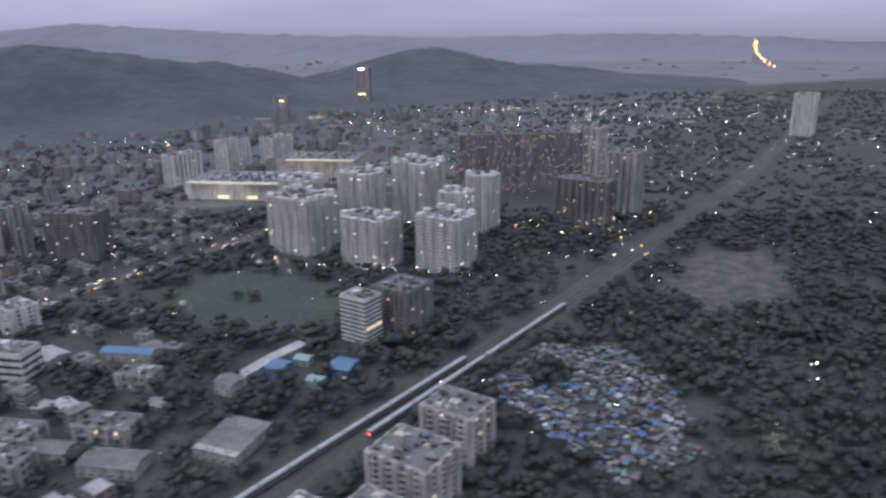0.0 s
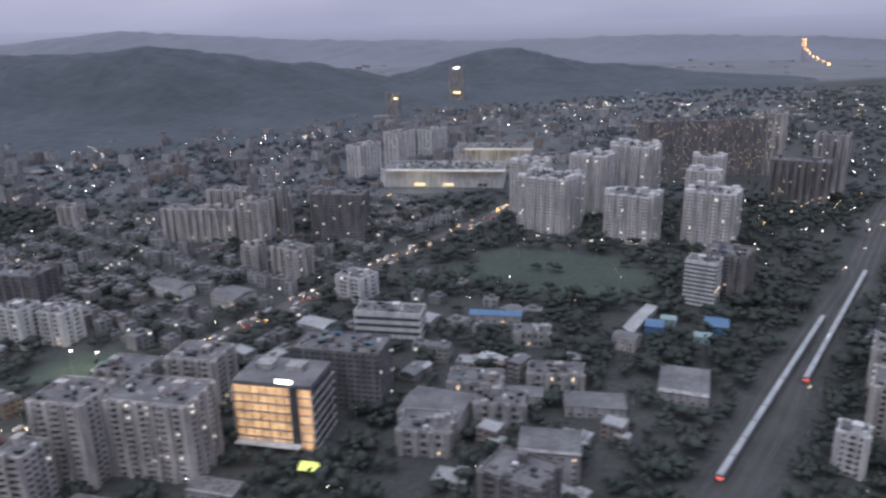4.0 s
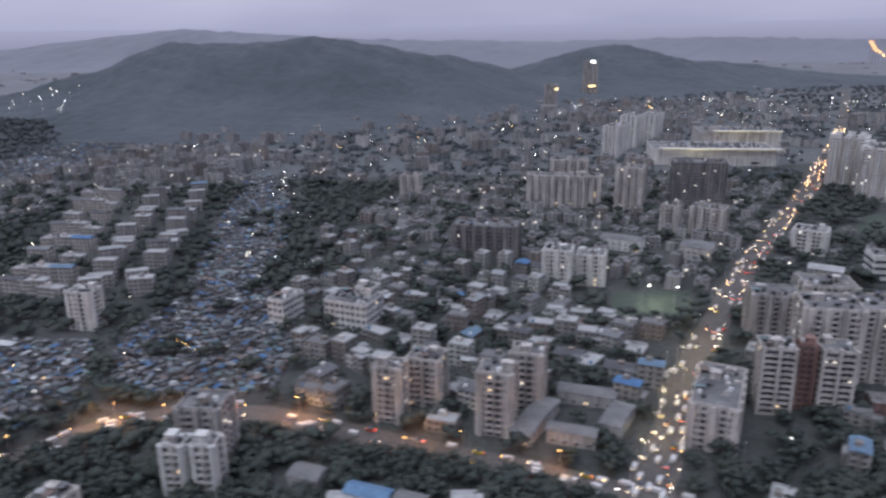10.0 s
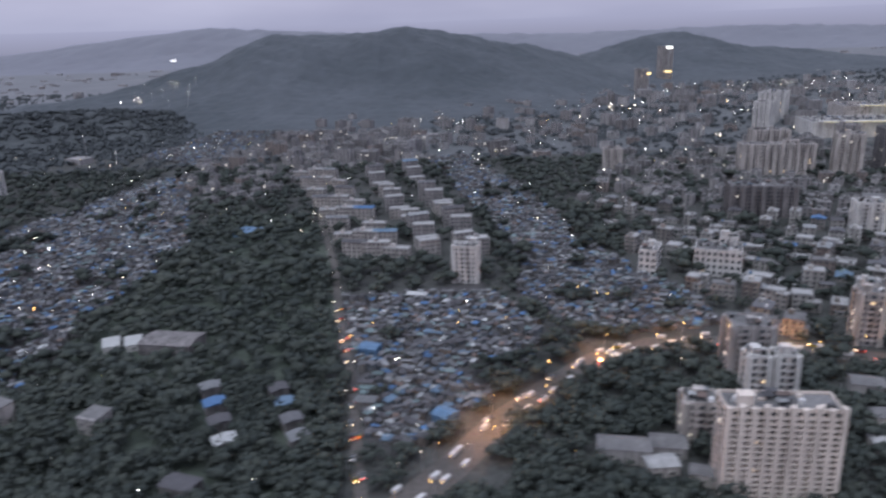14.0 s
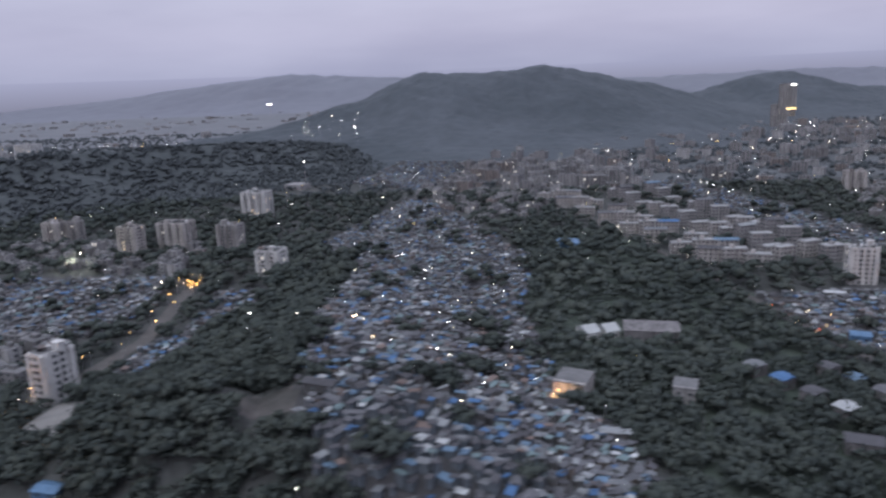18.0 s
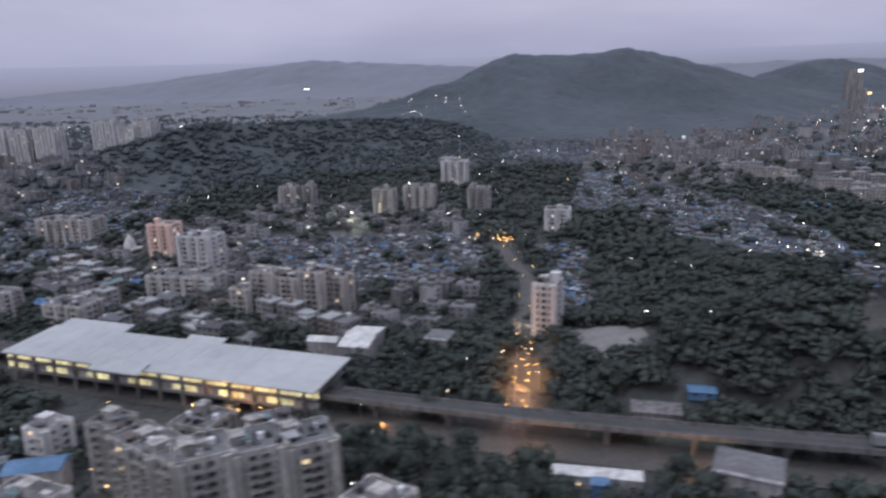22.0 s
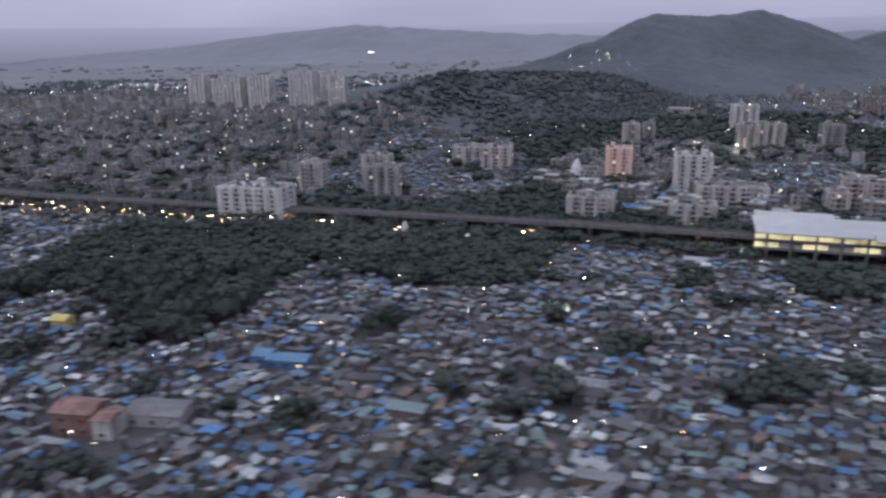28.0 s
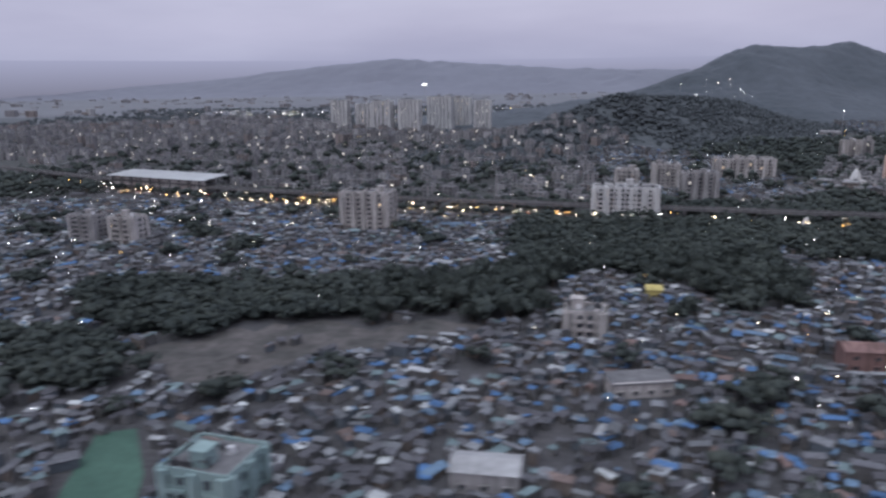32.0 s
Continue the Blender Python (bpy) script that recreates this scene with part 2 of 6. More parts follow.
GREYW = material("grey_plaster", (0.25, 0.24, 0.245), (0.33, 0.317, 0.322), 0.9, 0.6, 0.08, 0.15, vary=0.12, streak=0.5)
DARKW = material("brown_grey_cladding", (0.135, 0.127, 0.134), (0.18, 0.169, 0.176), 0.8, 0.6, 0.08, 0.15, vary=0.15, streak=0.5)
REDW = material("red_brown_plaster", (0.17, 0.105, 0.10), (0.21, 0.13, 0.12), 0.9, 0.6, 0.1, 0.15, vary=0.15, streak=0.5)
WEATHERED = material("weathered_stained_plaster", (0.27, 0.258, 0.25), (0.37, 0.352, 0.34), 0.9, 0.7, 0.1, 0.2, vary=0.2, streak=0.55)
PEACHW = material("peach_plaster", (0.54, 0.475, 0.44), (0.61, 0.54, 0.50), 0.9, 0.6, 0.08, 0.15, vary=0.1, streak=0.25)
PINKW = material("salmon_plaster", (0.56, 0.40, 0.35), (0.63, 0.46, 0.41), 0.9, 0.6, 0.1, 0.15, vary=0.1)
TEALW = material("pale_teal_plaster", (0.17, 0.24, 0.245), (0.22, 0.29, 0.29), 0.9, 0.6, 0.1, 0.15, vary=0.12)
BLUE = material("blue_sheet", (0.06, 0.12, 0.21), (0.085, 0.155, 0.26), 0.6, 0.9, 0.2, 0.3, vary=0.2)
SHEETY = material("yellow_sheet", (0.34, 0.28, 0.10), (0.42, 0.35, 0.14), 0.6, 0.9, 0.2, 0.3, vary=0.2)
GREENC = material("green_sports_court", (0.032, 0.072, 0.055), (0.045, 0.095, 0.072), 0.8, 0.6, 0.1, 0.2, vary=0.15)
WHITESHEET = material("white_metal_roof", (0.27, 0.278, 0.288), (0.33, 0.338, 0.348), 0.65, 0.4, 0.05, 0.05, vary=0.06)
CONCRETE = material("viaduct_concrete", (0.105, 0.102, 0.107), (0.14, 0.136, 0.142), 0.9, 0.6, 0.08, 0.2, vary=0.15, streak=0.35)
GLASS = material("dark_window_glass", (0.045, 0.05, 0.06), (0.065, 0.07, 0.08), 0.2, 2.0, 0.3, 0.0, spec=0.5)
TANK = material("plastic_tank", (0.03, 0.03, 0.035), (0.05, 0.05, 0.055), 0.5, 2.0, 0.3, 0.0)
TANKW = material("white_plastic_tank", (0.5, 0.5, 0.52), (0.6, 0.6, 0.62), 0.5, 2.0, 0.3, 0.0)
METAL = material("galvanised_metal", (0.25, 0.25, 0.27), (0.33, 0.33, 0.35), 0.5, 2.0, 0.3, 0.0, metal=0.5)
TYRE = material("tyre_rubber", (0.02, 0.02, 0.02), (0.03, 0.03, 0.03), 0.8, 2.0, 0.3, 0.0)
CARPAINT = material("car_paint", (0.9, 0.9, 0.9), (1, 1, 1), 0.3, 2.0, 0.3, 0.0, pick="object", palette=[
    (0.35, (0.45, 0.45, 0.47)), (0.2, (0.12, 0.12, 0.13)), (0.15, (0.30, 0.04, 0.03)), (0.15, (0.28, 0.28, 0.3)), (0.15, (0.45, 0.33, 0.05))], vary=0.05)
TRAINW = material("pale_train_roof", (0.25, 0.265, 0.28), (0.31, 0.325, 0.34), 0.5, 1.0, 0.2, 0.05, vary=0.08)
PURPLE = material("train_side_paint", (0.13, 0.13, 0.15), (0.16, 0.16, 0.18), 0.5, 1.0, 0.2, 0.0)
LIT_WARM = glowing("lit_window_warm", (1.0, 0.74, 0.44), 0.65)
LIT_COOL = glowing("lit_window_white", (1.0, 0.93, 0.80), 0.75)
LAMP_WHITE = glowing("lamp_white", (1.0, 0.95, 0.86), 20.0)
LAMP_WARM = glowing("lamp_warm", (1.0, 0.80, 0.54), 19.0)
LAMP_ORANGE = glowing("lamp_orange", (1.0, 0.45, 0.12), 18.0)
HEADLIGHT = glowing("headlight", (1.0, 0.72, 0.40), 10.0)
TAILLIGHT = glowing("tail_light", (1.0, 0.10, 0.05), 5.0)
LIT_HALL = glowing("lit_hall_glazing", (1.0, 0.90, 0.50), 0.42, 0.35)
TRAIN_GREY = material("grey_metro_paint", (0.15, 0.155, 0.16), (0.19, 0.195, 0.20), 0.5, 1.0, 0.2, 0.0, vary=0.08)
TRAIN_LIT = glowing("dim_lit_train_windows", (0.75, 0.85, 0.50), 0.22, 0.6)
LIT_AMBER = glowing("amber_lit_floor", (1.0, 0.60, 0.30), 0.30, 0.4)
SIGNW = glowing("white_roof_sign", (1.0, 1.0, 1.0), 4.0)
SIGNY = glowing("yellow_sign", (1.0, 0.72, 0.30), 2.5)


# ---- mesh helpers ----
class Pile:
    """Collects boxes, slabs and cylinders into one mesh."""

    def __init__(self):
        self.v, self.f, self.m = [], [], []

    def hull(self, bottom, top, mat=0, floor=False):
        k, n = len(self.v), len(bottom)
        self.v += list(bottom) + list(top)
        for i in range(n):
            j = (i + 1) % n
            self.f.append((k + i, k + j, k + n + j, k + n + i))
            self.m.append(mat)
        self.f.append(tuple(range(k + n, k + 2 * n)))
        self.m.append(mat)
        if floor:
            self.f.append(tuple(range(k + n - 1, k - 1, -1)))
            self.m.append(mat)

    def box(self, x, y, z, sx, sy, sz, mat=0, yaw=0.0, floor=False, slope=0.0, taper=1.0):
        c, s = math.cos(yaw), math.sin(yaw)
        q = [(-sx / 2, -sy / 2), (sx / 2, -sy / 2), (sx / 2, sy / 2), (-sx / 2, sy / 2)]
        bot = [(x + a * c - b * s, y + a * s + b * c, z + slope * b / sy) for a, b in q]
        up = [(x + (a * c - b * s) * taper, y + (a * s + b * c) * taper, z + sz + slope * b / sy) for a, b in q]
        self.hull(bot, up, mat, floor)

    def gable(self, x, y, z, sx, sy, rise, mat=0, yaw=0.0, over=0.15):
        c, s = math.cos(yaw), math.sin(yaw)
        a, b = sx / 2 + over, sy / 2 + over
        p = [(-a, -b, 0), (a, -b, 0), (a, 0, rise), (-a, 0, rise), (-a, b, 0), (a, b, 0)]
        k = len(self.v)
        self.v += [(x + u * c - w * s, y + u * s + w * c, z + h) for u, w, h in p]
        for f in ((0, 1, 2, 3), (3, 2, 5, 4), (0, 3, 4), (1, 5, 2)):
            self.f.append(tuple(k + i for i in f))
            self.m.append(mat)

    def tube(self, x, y, z, r, h, mat=0, n=8, r2=None):
        r2 = r if r2 is None else r2
        q = [(math.cos(2 * math.pi * i / n), math.sin(2 * math.pi * i / n)) for i in range(n)]
        self.hull([(x + r * a, y + r * b, z) for a, b in q], [(x + r2 * a, y + r2 * b, z + h) for a, b in q], mat)

    def blob(self, x, y, z, r, mat=0):
        k = len(self.v)
        self.v += [(x + r * a, y + r * b, z + r * c) for a, b, c in ICO[0]]
        self.f += [tuple(k + i for i in f) for f in ICO[1]]
        self.m += [mat] * len(ICO[1])

    def mesh(self, name, mats):
        me = bpy.data.meshes.new(name)
        me.from_pydata(self.v, [], self.f)
        for m in mats:
            me.materials.append(m)
        if len(mats) > 1:
            me.polygons.foreach_set("material_index", self.m)
        me.update()
        return me


def ico(level):
    bm = bmesh.new()
    bmesh.ops.create_icosphere(bm, subdivisions=level, radius=1.0)
    bm.verts.ensure_lookup_table()
    r = [tuple(v.co) for v in bm.verts], [tuple(v.index for v in f.verts) for f in bm.faces]
    bm.free()
    return r


ICO = ico(1)


def put(name, me, parent=None, at=(0, 0, 0), yaw=0.0, label="", category="", group="", kind=""):
    ob = new(name, me)
    ob.parent = parent
    ob.location, ob.rotation_euler = at, (0, 0, yaw)
    return tagged(ob, label, category, group, kind)


def rnd(a, b):
    return random.uniform(a, b)


def inside(x, y, poly):
    hit, j = False, len(poly) - 1
    for i in range(len(poly)):
        (xi, yi), (xj, yj) = poly[i], poly[j]
        if (yi > y) != (yj > y) and x < (xj - xi) * (y - yi) / (yj - yi) + xi:
            hit = not hit
        j = i
    return hit


def line_gap(x, y, line):
    best = 1e9
    for (ax, ay), (bx, by) in zip(line, line[1:]):
        dx, dy = bx - ax, by - ay
        u = max(0.0, min(1.0, ((x - ax) * dx + (y - ay) * dy) / (dx * dx + dy * dy)))
        best = min(best, math.hypot(x - ax - u * dx, y - ay - u * dy))
    return best


def along(line, step, start=0.0):
    """Points every step metres along a line, with the heading there."""
    left = start
    for (ax, ay), (bx, by) in zip(line, line[1:]):
        n = math.hypot(bx - ax, by - ay)
        while left < n:
            u = left / n
            yield ax + (bx - ax) * u, ay + (by - ay) * u, math.atan2(by - ay, bx - ax)
            left += step
        left -= n


def ribbon(line, width, z, shift=0.0):
    """A strip of ground along a line: vertices and faces."""
    v, f, n = [], [], len(line)
    for i, (x, y) in enumerate(line):
        a, b = line[max(0, i - 1)], line[min(n - 1, i + 1)]
        h = math.atan2(b[1] - a[1], b[0] - a[0])
        for s in (-1, 1):
            o = s * width / 2 + shift
            v.append((x - math.sin(h) * o, y + math.cos(h) * o, z))
    for i in range(n - 1):
        f.append((2 * i, 2 * i + 2, 2 * i + 3, 2 * i + 1))
    return v, f


def sheet(name, v, f, mat, kind="structure", label="", category=""):
    me = bpy.data.meshes.new(name)
    me.from_pydata(v, [], f)
    me.materials.append(mat)
    return put(name, me, None, kind=kind, label=label, category=category)


# occupied places, so that things stand clear of one another
CELL, TAKEN = 12.0, {}


def take(x, y, r):
    for i in range(int((x - r) // CELL), int((x + r) // CELL) + 1):
        for j in range(int((y - r) // CELL), int((y + r) // CELL) + 1):
            TAKEN.setdefault((i, j), []).append((x, y, r))


def free(x, y, r):
    return all(math.hypot(x - a, y - b) >= r + c for a, b, c in TAKEN.get((int(x // CELL), int(y // CELL)), ()))


# ---- the plan: roads, railway, zones ----
MAIN_ROAD = [(-370, 10), (-340, 62), (-325, 94), (-307, 130), (-291, 165), (-278, 189), (-238, 260), (-170, 368), (-122, 440), (-72, 527), (20, 678), (77, 783), (250, 1100), (415, 1421)]
ORANGE_ROAD = [(-560, 20), (-536, 50), (-518, 73), (-505, 93), (-489, 112), (-472, 129), (-453, 139), (-425, 138), (-400, 128), (-378, 119), (-350, 109), (-330, 100), (-290, 82), (-240, 62)]
LANE = [(-535, 50), (-540, 76), (-545, 109), (-551, 140), (-557, 167), (-568, 230), (-589, 318), (-619, 451)]
HILL_STREET = [(-803, 34), (-799, 55), (-796, 78), (-797, 101), (-790, 150), (-800, 215)]
STATION_STREET = [(-900, 46), (-895, 33), (-889, 17), (-882, 0), (-872, -40)]
METRO = [(-520, -30), (-600, -14), (-640, -3), (-700, 8), (-758, 19), (-805, 29.5), (-850, 42), (-897, 56), (-948, 74), (-996, 90), (-1060, 107), (-1142, 128), (-1222, 150), (-1300, 180), (-1394, 226), (-1490, 285), (-1650, 400)]
RAIL = [(-180, 5), (-110, 97), (-52, 173), (-31, 204), (45, 301), (127, 418), (240, 572), (413, 842), (700, 1290)]
ROADS = ((MAIN_ROAD, 11), (ORANGE_ROAD, 9), (LANE, 3), (HILL_STREET, 6), (STATION_STREET, 5), (METRO, 10), (RAIL, 17))

SLUM_EAST = [(13, 236), (47, 282), (75, 268), (84, 238), (86, 194), (52, 176), (38, 195)]
SLUM_BEND = [(-562, 185), (-505, 202), (-484, 150), (-497, 119), (-514, 96), (-529, 78), (-540, 90), (-548, 122)]
SLUM_MID = [(-540, 545), (-510, 540), (-468, 379), (-446, 232), (-426, 183), (-424, 152), (-460, 146), (-480, 157), (-492, 190), (-484, 233), (-512, 382)]
SLUM_RIDGE = [(-721, 489), (-677, 359), (-642, 257), (-651, 170), (-645, 122), (-646, 92), (-631, 76), (-627, 52), (-627, 24), (-650, 16), (-677, 20), (-688, 24), (-697, 30), (-703, 39), (-708, 52), (-711, 70), (-721, 131), (-723, 184), (-736, 365)]
SLUM_WEST = [(-905, -130), (-902, -27), (-918, 44), (-950, 63), (-1000, 82), (-1060, 99), (-1142, 119), (-1222, 142), (-1300, 169), (-1380, 210), (-1460, 190), (-1440, -130)]
SLUM_NORTH = [(-936, 242), (-900, 248), (-821, 236), (-803, 186), (-814, 153), (-868, 148), (-905, 190)]
SLUM_UP = [(-1105, 172), (-1106, 290), (-1090, 352), (-1040, 392), (-1000, 350), (-996, 262), (-1006, 166), (-1050, 172)]
SLUM_LANE = [(-784, 210), (-764, 219), (-756, 120), (-784, 114), (-788, 145), (-777, 152)]
SLUM_SPUR = [(-757, 300), (-735, 400), (-700, 440), (-696, 345), (-722, 300), (-742, 262)]
SLUM_HILL = [(-790, 560), (-752, 700), (-700, 700), (-678, 610), (-716, 495)]
WOOD_A = [(-1299, 19), (-1274, 27), (-1238, 21), (-1233, -11), (-1251, -19), (-1269, -18), (-1282, -6)]
WOOD_B = [(-1208, 29), (-1176, 32), (-1166, 48), (-1169, 81), (-1165, 112), (-1120, 116), (-1075, 110), (-1050, 98), (-1086, 55), (-1090, 20), (-1101, -3), (-1116, -2), (-1124, 22), (-1135, 33), (-1155, 34), (-1166, -3), (-1177, -10), (-1189, -9), (-1205, 0)]
WOOD_F = [(-1244, -12), (-1242, 24), (-1204, 30), (-1202, -12)]
WOOD_D = [(-1297, -18), (-1272, -18), (-1252, -39), (-1257, -47), (-1278, -47)]
WOOD_C = [(-940, 52), (-914, 60), (-918, 34), (-930, 24), (-944, 28)]
WOOD_E = [(-1078, 60), (-1062, 100), (-1040, 106), (-1020, 106), (-999, 88), (-1017, 40), (-1048, 38)]
COLONY = [(-612, 425), (-565, 440), (-506, 309), (-503, 236), (-563, 237)]
MEADOW = [(-150, 330), (-120, 372), (-60, 352), (-42, 312), (-64, 284), (-110, 296)]
HILL_FIELD = [(-790, 26), (-782, 96), (-760, 150), (-728, 140), (-712, 104), (-704, 52), (-716, 26)]
DARK_PARK = [(-640, 30), (-556, 34), (-552, 110), (-566, 230), (-600, 330), (-650, 330), (-648, 160), (-640, 100)]
HOUSES_MID = [(-440, 150), (-330, 116), (-300, 165), (-262, 240), (-200, 340), (-135, 450), (-230, 500), (-400, 460), (-440, 330), (-436, 215)]
HOUSES_EAST = [(-300, 90), (-190, 60), (-80, 170), (-100, 260), (-150, 330), (-190, 320), (-270, 175)]
HOUSES_NORTH = [(-1010, 200), (-960, 110), (-850, 84), (-810, 110), (-815, 290), (-930, 330)]
HOUSES_FAR = [(-700, 480), (-500, 470), (-150, 500), (200, 700), (100, 1150), (-350, 1050), (-560, 850), (-720, 640)]
HOUSES_WEST = [(-1400, 240), (-1200, 170), (-1020, 150), (-1020, 330), (-1180, 560), (-1500, 900), (-1900, 700)]
HOUSES_RIDGE = [(-680, 360), (-720, 500), (-700, 640), (-560, 640), (-520, 480), (-600, 460), (-640, 360)]
SLUMS = (SLUM_EAST, SLUM_BEND, SLUM_MID, SLUM_RIDGE, SLUM_WEST, SLUM_NORTH, SLUM_UP, SLUM_LANE, SLUM_SPUR, SLUM_HILL)
WOODS = (WOOD_A, WOOD_B, WOOD_C, WOOD_D, WOOD_E, WOOD_F)

def ridge_height(x, y, ridge, spread, power=1.6):
    best = 0.0
    for (ax, ay, ah), (bx, by, bh) in zip(ridge, ridge[1:]):
        dx, dy = bx - ax, by - ay
        u = max(0.0, min(1.0, ((x - ax) * dx + (y - ay) * dy) / (dx * dx + dy * dy)))
        d = math.hypot(x - ax - u * dx, y - ay - u * dy)
        h = (ah + (bh - ah) * u) * math.exp(-((d / spread) ** power))
        best = max(best, h)
    return best


KNOLL = [(-672, 20, 17), (-688, 50, 24), (-706, 84, 23.5), (-713, 120, 18), (-716, 175, 10), (-718, 240, 5)]
KNOLL_SHOULDER = [(-770, 73, 10), (-732, 58, 23)]
KNOLL_YARD = [(-786, 88), (-768, 80), (-766, 70), (-768, 60), (-779, 63), (-784, 75)]
KNOLL_CLEARING = [(-725, 57), (-719, 66), (-710, 62), (-707, 53), (-716, 52)]


def knoll(x, y):
    """Height of the wooded knoll under the huts beside the elevated line."""
    if not (-840 < x < -580 and 0 < y < 340):
        return 0.0
    h = max(ridge_height(x, y, KNOLL, 38, 2.0), ridge_height(x, y, KNOLL_SHOULDER, 27, 2.0))
    g = min(1.0, max(0.0, (line_gap(x, y, METRO) - 7) / 20))
    return max(0.0, h * g * g * (3 - 2 * g) - 1.2)


def ragged(poly, amp=2.2):
    """The outline with uneven, wandering edges."""
    out = []
    for (ax, ay), (bx, by) in zip(poly, poly[1:] + poly[:1]):
        n = max(2, int(math.hypot(bx - ax, by - ay) / 4))
        for k in range(n):
            x, y = ax + (bx - ax) * k / n, ay + (by - ay) * k / n
            out.append((x + amp * noise.noise(Vector((x / 7, y / 7, 2))) * 2, y + amp * noise.noise(Vector((x / 7, y / 7, 8))) * 2))
    return out


# ---- the ground: one sheet to the horizon ----
gx = [-5600, -4200, -3000] + [-2400 + 40 * i for i in range(86)] + [1400, 2400, 4000, 5600]
gy = [-5600, -3000, -1200, -500] + [-200 + 40 * i for i in range(70)] + [3000, 4200, 5600]
sheet("ground", [(x, y, 0.0) for y in gy for x in gx], [(j * len(gx) + i, j * len(gx) + i + 1, (j + 1) * len(gx) + i + 1, (j + 1) * len(gx) + i)
      for j in range(len(gy) - 1) for i in range(len(gx) - 1)], GROUND, label="dark soil and scrub between the buildings", category="ground")
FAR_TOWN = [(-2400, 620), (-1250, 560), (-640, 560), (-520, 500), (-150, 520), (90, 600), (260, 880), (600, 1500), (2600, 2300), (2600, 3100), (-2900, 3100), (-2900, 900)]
sheet("ground", [(x, y, 0.06) for x, y in FAR_TOWN], [tuple(range(len(FAR_TOWN)))], HAZED_SOIL, label="built-up ground of the far town, paled by painted haze", category="ground")
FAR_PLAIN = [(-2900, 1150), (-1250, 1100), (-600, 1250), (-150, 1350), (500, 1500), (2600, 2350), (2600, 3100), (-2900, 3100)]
sheet("ground", [(x, y, 0.12) for x, y in FAR_PLAIN], [tuple(range(len(FAR_PLAIN)))], HAZED_PLAIN, label="ground of the distant plain, paled further by painted haze", category="ground")
for nm, poly, mt, z in (("meadow", MEADOW, GRASS, 0.05), ("meadow", HILL_FIELD, GRASS, 0.05), ("meadow", DARK_PARK, GRASS, 0.05)):
    poly = ragged(poly, 3.5)
    sheet(nm, [(x, y, z) for x, y in poly], [tuple(range(len(poly)))], mt, label="dim green open meadow", category="meadow")
for poly in SLUMS[:6] + SLUMS[7:9]:
    poly = ragged(poly, 2.5)
    sheet("ground", [(x, y, 0.04) for x, y in poly], [tuple(range(len(poly)))], LANE_SOIL, label="packed earth lanes between the huts", category="ground")
for poly, mt, lb in (([(113, 342), (147, 392), (186, 401), (188, 361), (163, 317), (124, 305)], EARTH, "broad bare earth ground"),
                     ([(-1260, -38), (-1253, -20), (-1233, -8), (-1205, -11), (-1182, -11), (-1198, -25), (-1220, -32), (-1236, -44)], EARTH, "muddy open ground by the huts"),
                     ([(-308, 212), (-300, 240), (-268, 240), (-276, 212)], GRASS, "floodlit green sports ground"),
                     ([(-1249, -65), (-1243, -63), (-1235, -78), (-1233, -85), (-1245, -85)], GREENC, "green surfaced sports court")):
    poly = ragged(ragged(poly), 3.0) if mt is EARTH else ragged(poly) if mt is PAVED else poly
    sheet("yard", [(x, y, 0.09) for x, y in poly], [tuple(range(len(poly)))], mt, label=lb, category="yard")
    cx, cy = sum(p[0] for p in poly) / len(poly), sum(p[1] for p in poly) / len(poly)
    for i in range(int(min(q[0] for q in poly)), int(max(q[0] for q in poly)), 3):
        for j in range(int(min(q[1] for q in poly)), int(max(q[1] for q in poly)), 3):
            if inside(i, j, poly) and (mt is not EARTH or noise.noise(Vector((i / 6, j / 6, 4))) < 0.22):
                take(i, j, 1.6)
kx, ky, kstep = -838, 4, 2.5
cols, rows_ = 102, 134
kv = [(kx + i * kstep, ky + j * kstep, knoll(kx + i * kstep, ky + j * kstep)) for j in range(rows_) for i in range(cols)]
kv = [(x, y, z + 0.25 * noise.noise(Vector((x / 5, y / 5, 1))) if z > 0.3 else z if z > 0 else -0.5) for x, y, z in kv]
yard_edge, clear_edge = ragged(KNOLL_YARD, 1.4), ragged(KNOLL_CLEARING, 1.6)
covers = {"wood": [], "lanes": [], "yard": [], "clearing": []}
for j in range(rows_ - 1):
    for i in range(cols - 1):
        q = (j * cols + i, j * cols + i + 1, (j + 1) * cols + i + 1, (j + 1) * cols + i)
        if max(kv[n][2] for n in q) <= 0:
            continue
        x, y = kv[q[0]][0] + kstep / 2, kv[q[0]][1] + kstep / 2
        covers["yard" if inside(x, y, yard_edge) else "clearing" if inside(x, y, clear_edge) else "lanes" if inside(x, y, SLUM_RIDGE) else "wood"].append(q)
        if inside(x, y, yard_edge) or inside(x, y, clear_edge):
            take(x, y, 1.6)
            take(x, y - (2.5 if inside(x, y, clear_edge) else 1.0), 1.6)
for kind_, mt, lb in (("wood", GROUND, "dark soil of the wooded knoll"), ("lanes", LANE_SOIL, "packed earth lanes between the huts on the knoll"), ("yard", PAVED, "pale concrete yard beside the trees"), ("clearing", EARTH, "bare earth clearing at the wood's edge")):
    used = sorted({n for q in covers[kind_] for n in q})
    back = {n: k for k, n in enumerate(used)}
    sheet("ground" if kind_ in ("wood", "lanes") else "yard", [kv[n] for n in used], [tuple(back[n] for n in q) for q in covers[kind_]], mt, label=lb, category="ground" if kind_ in ("wood", "lanes") else "yard")
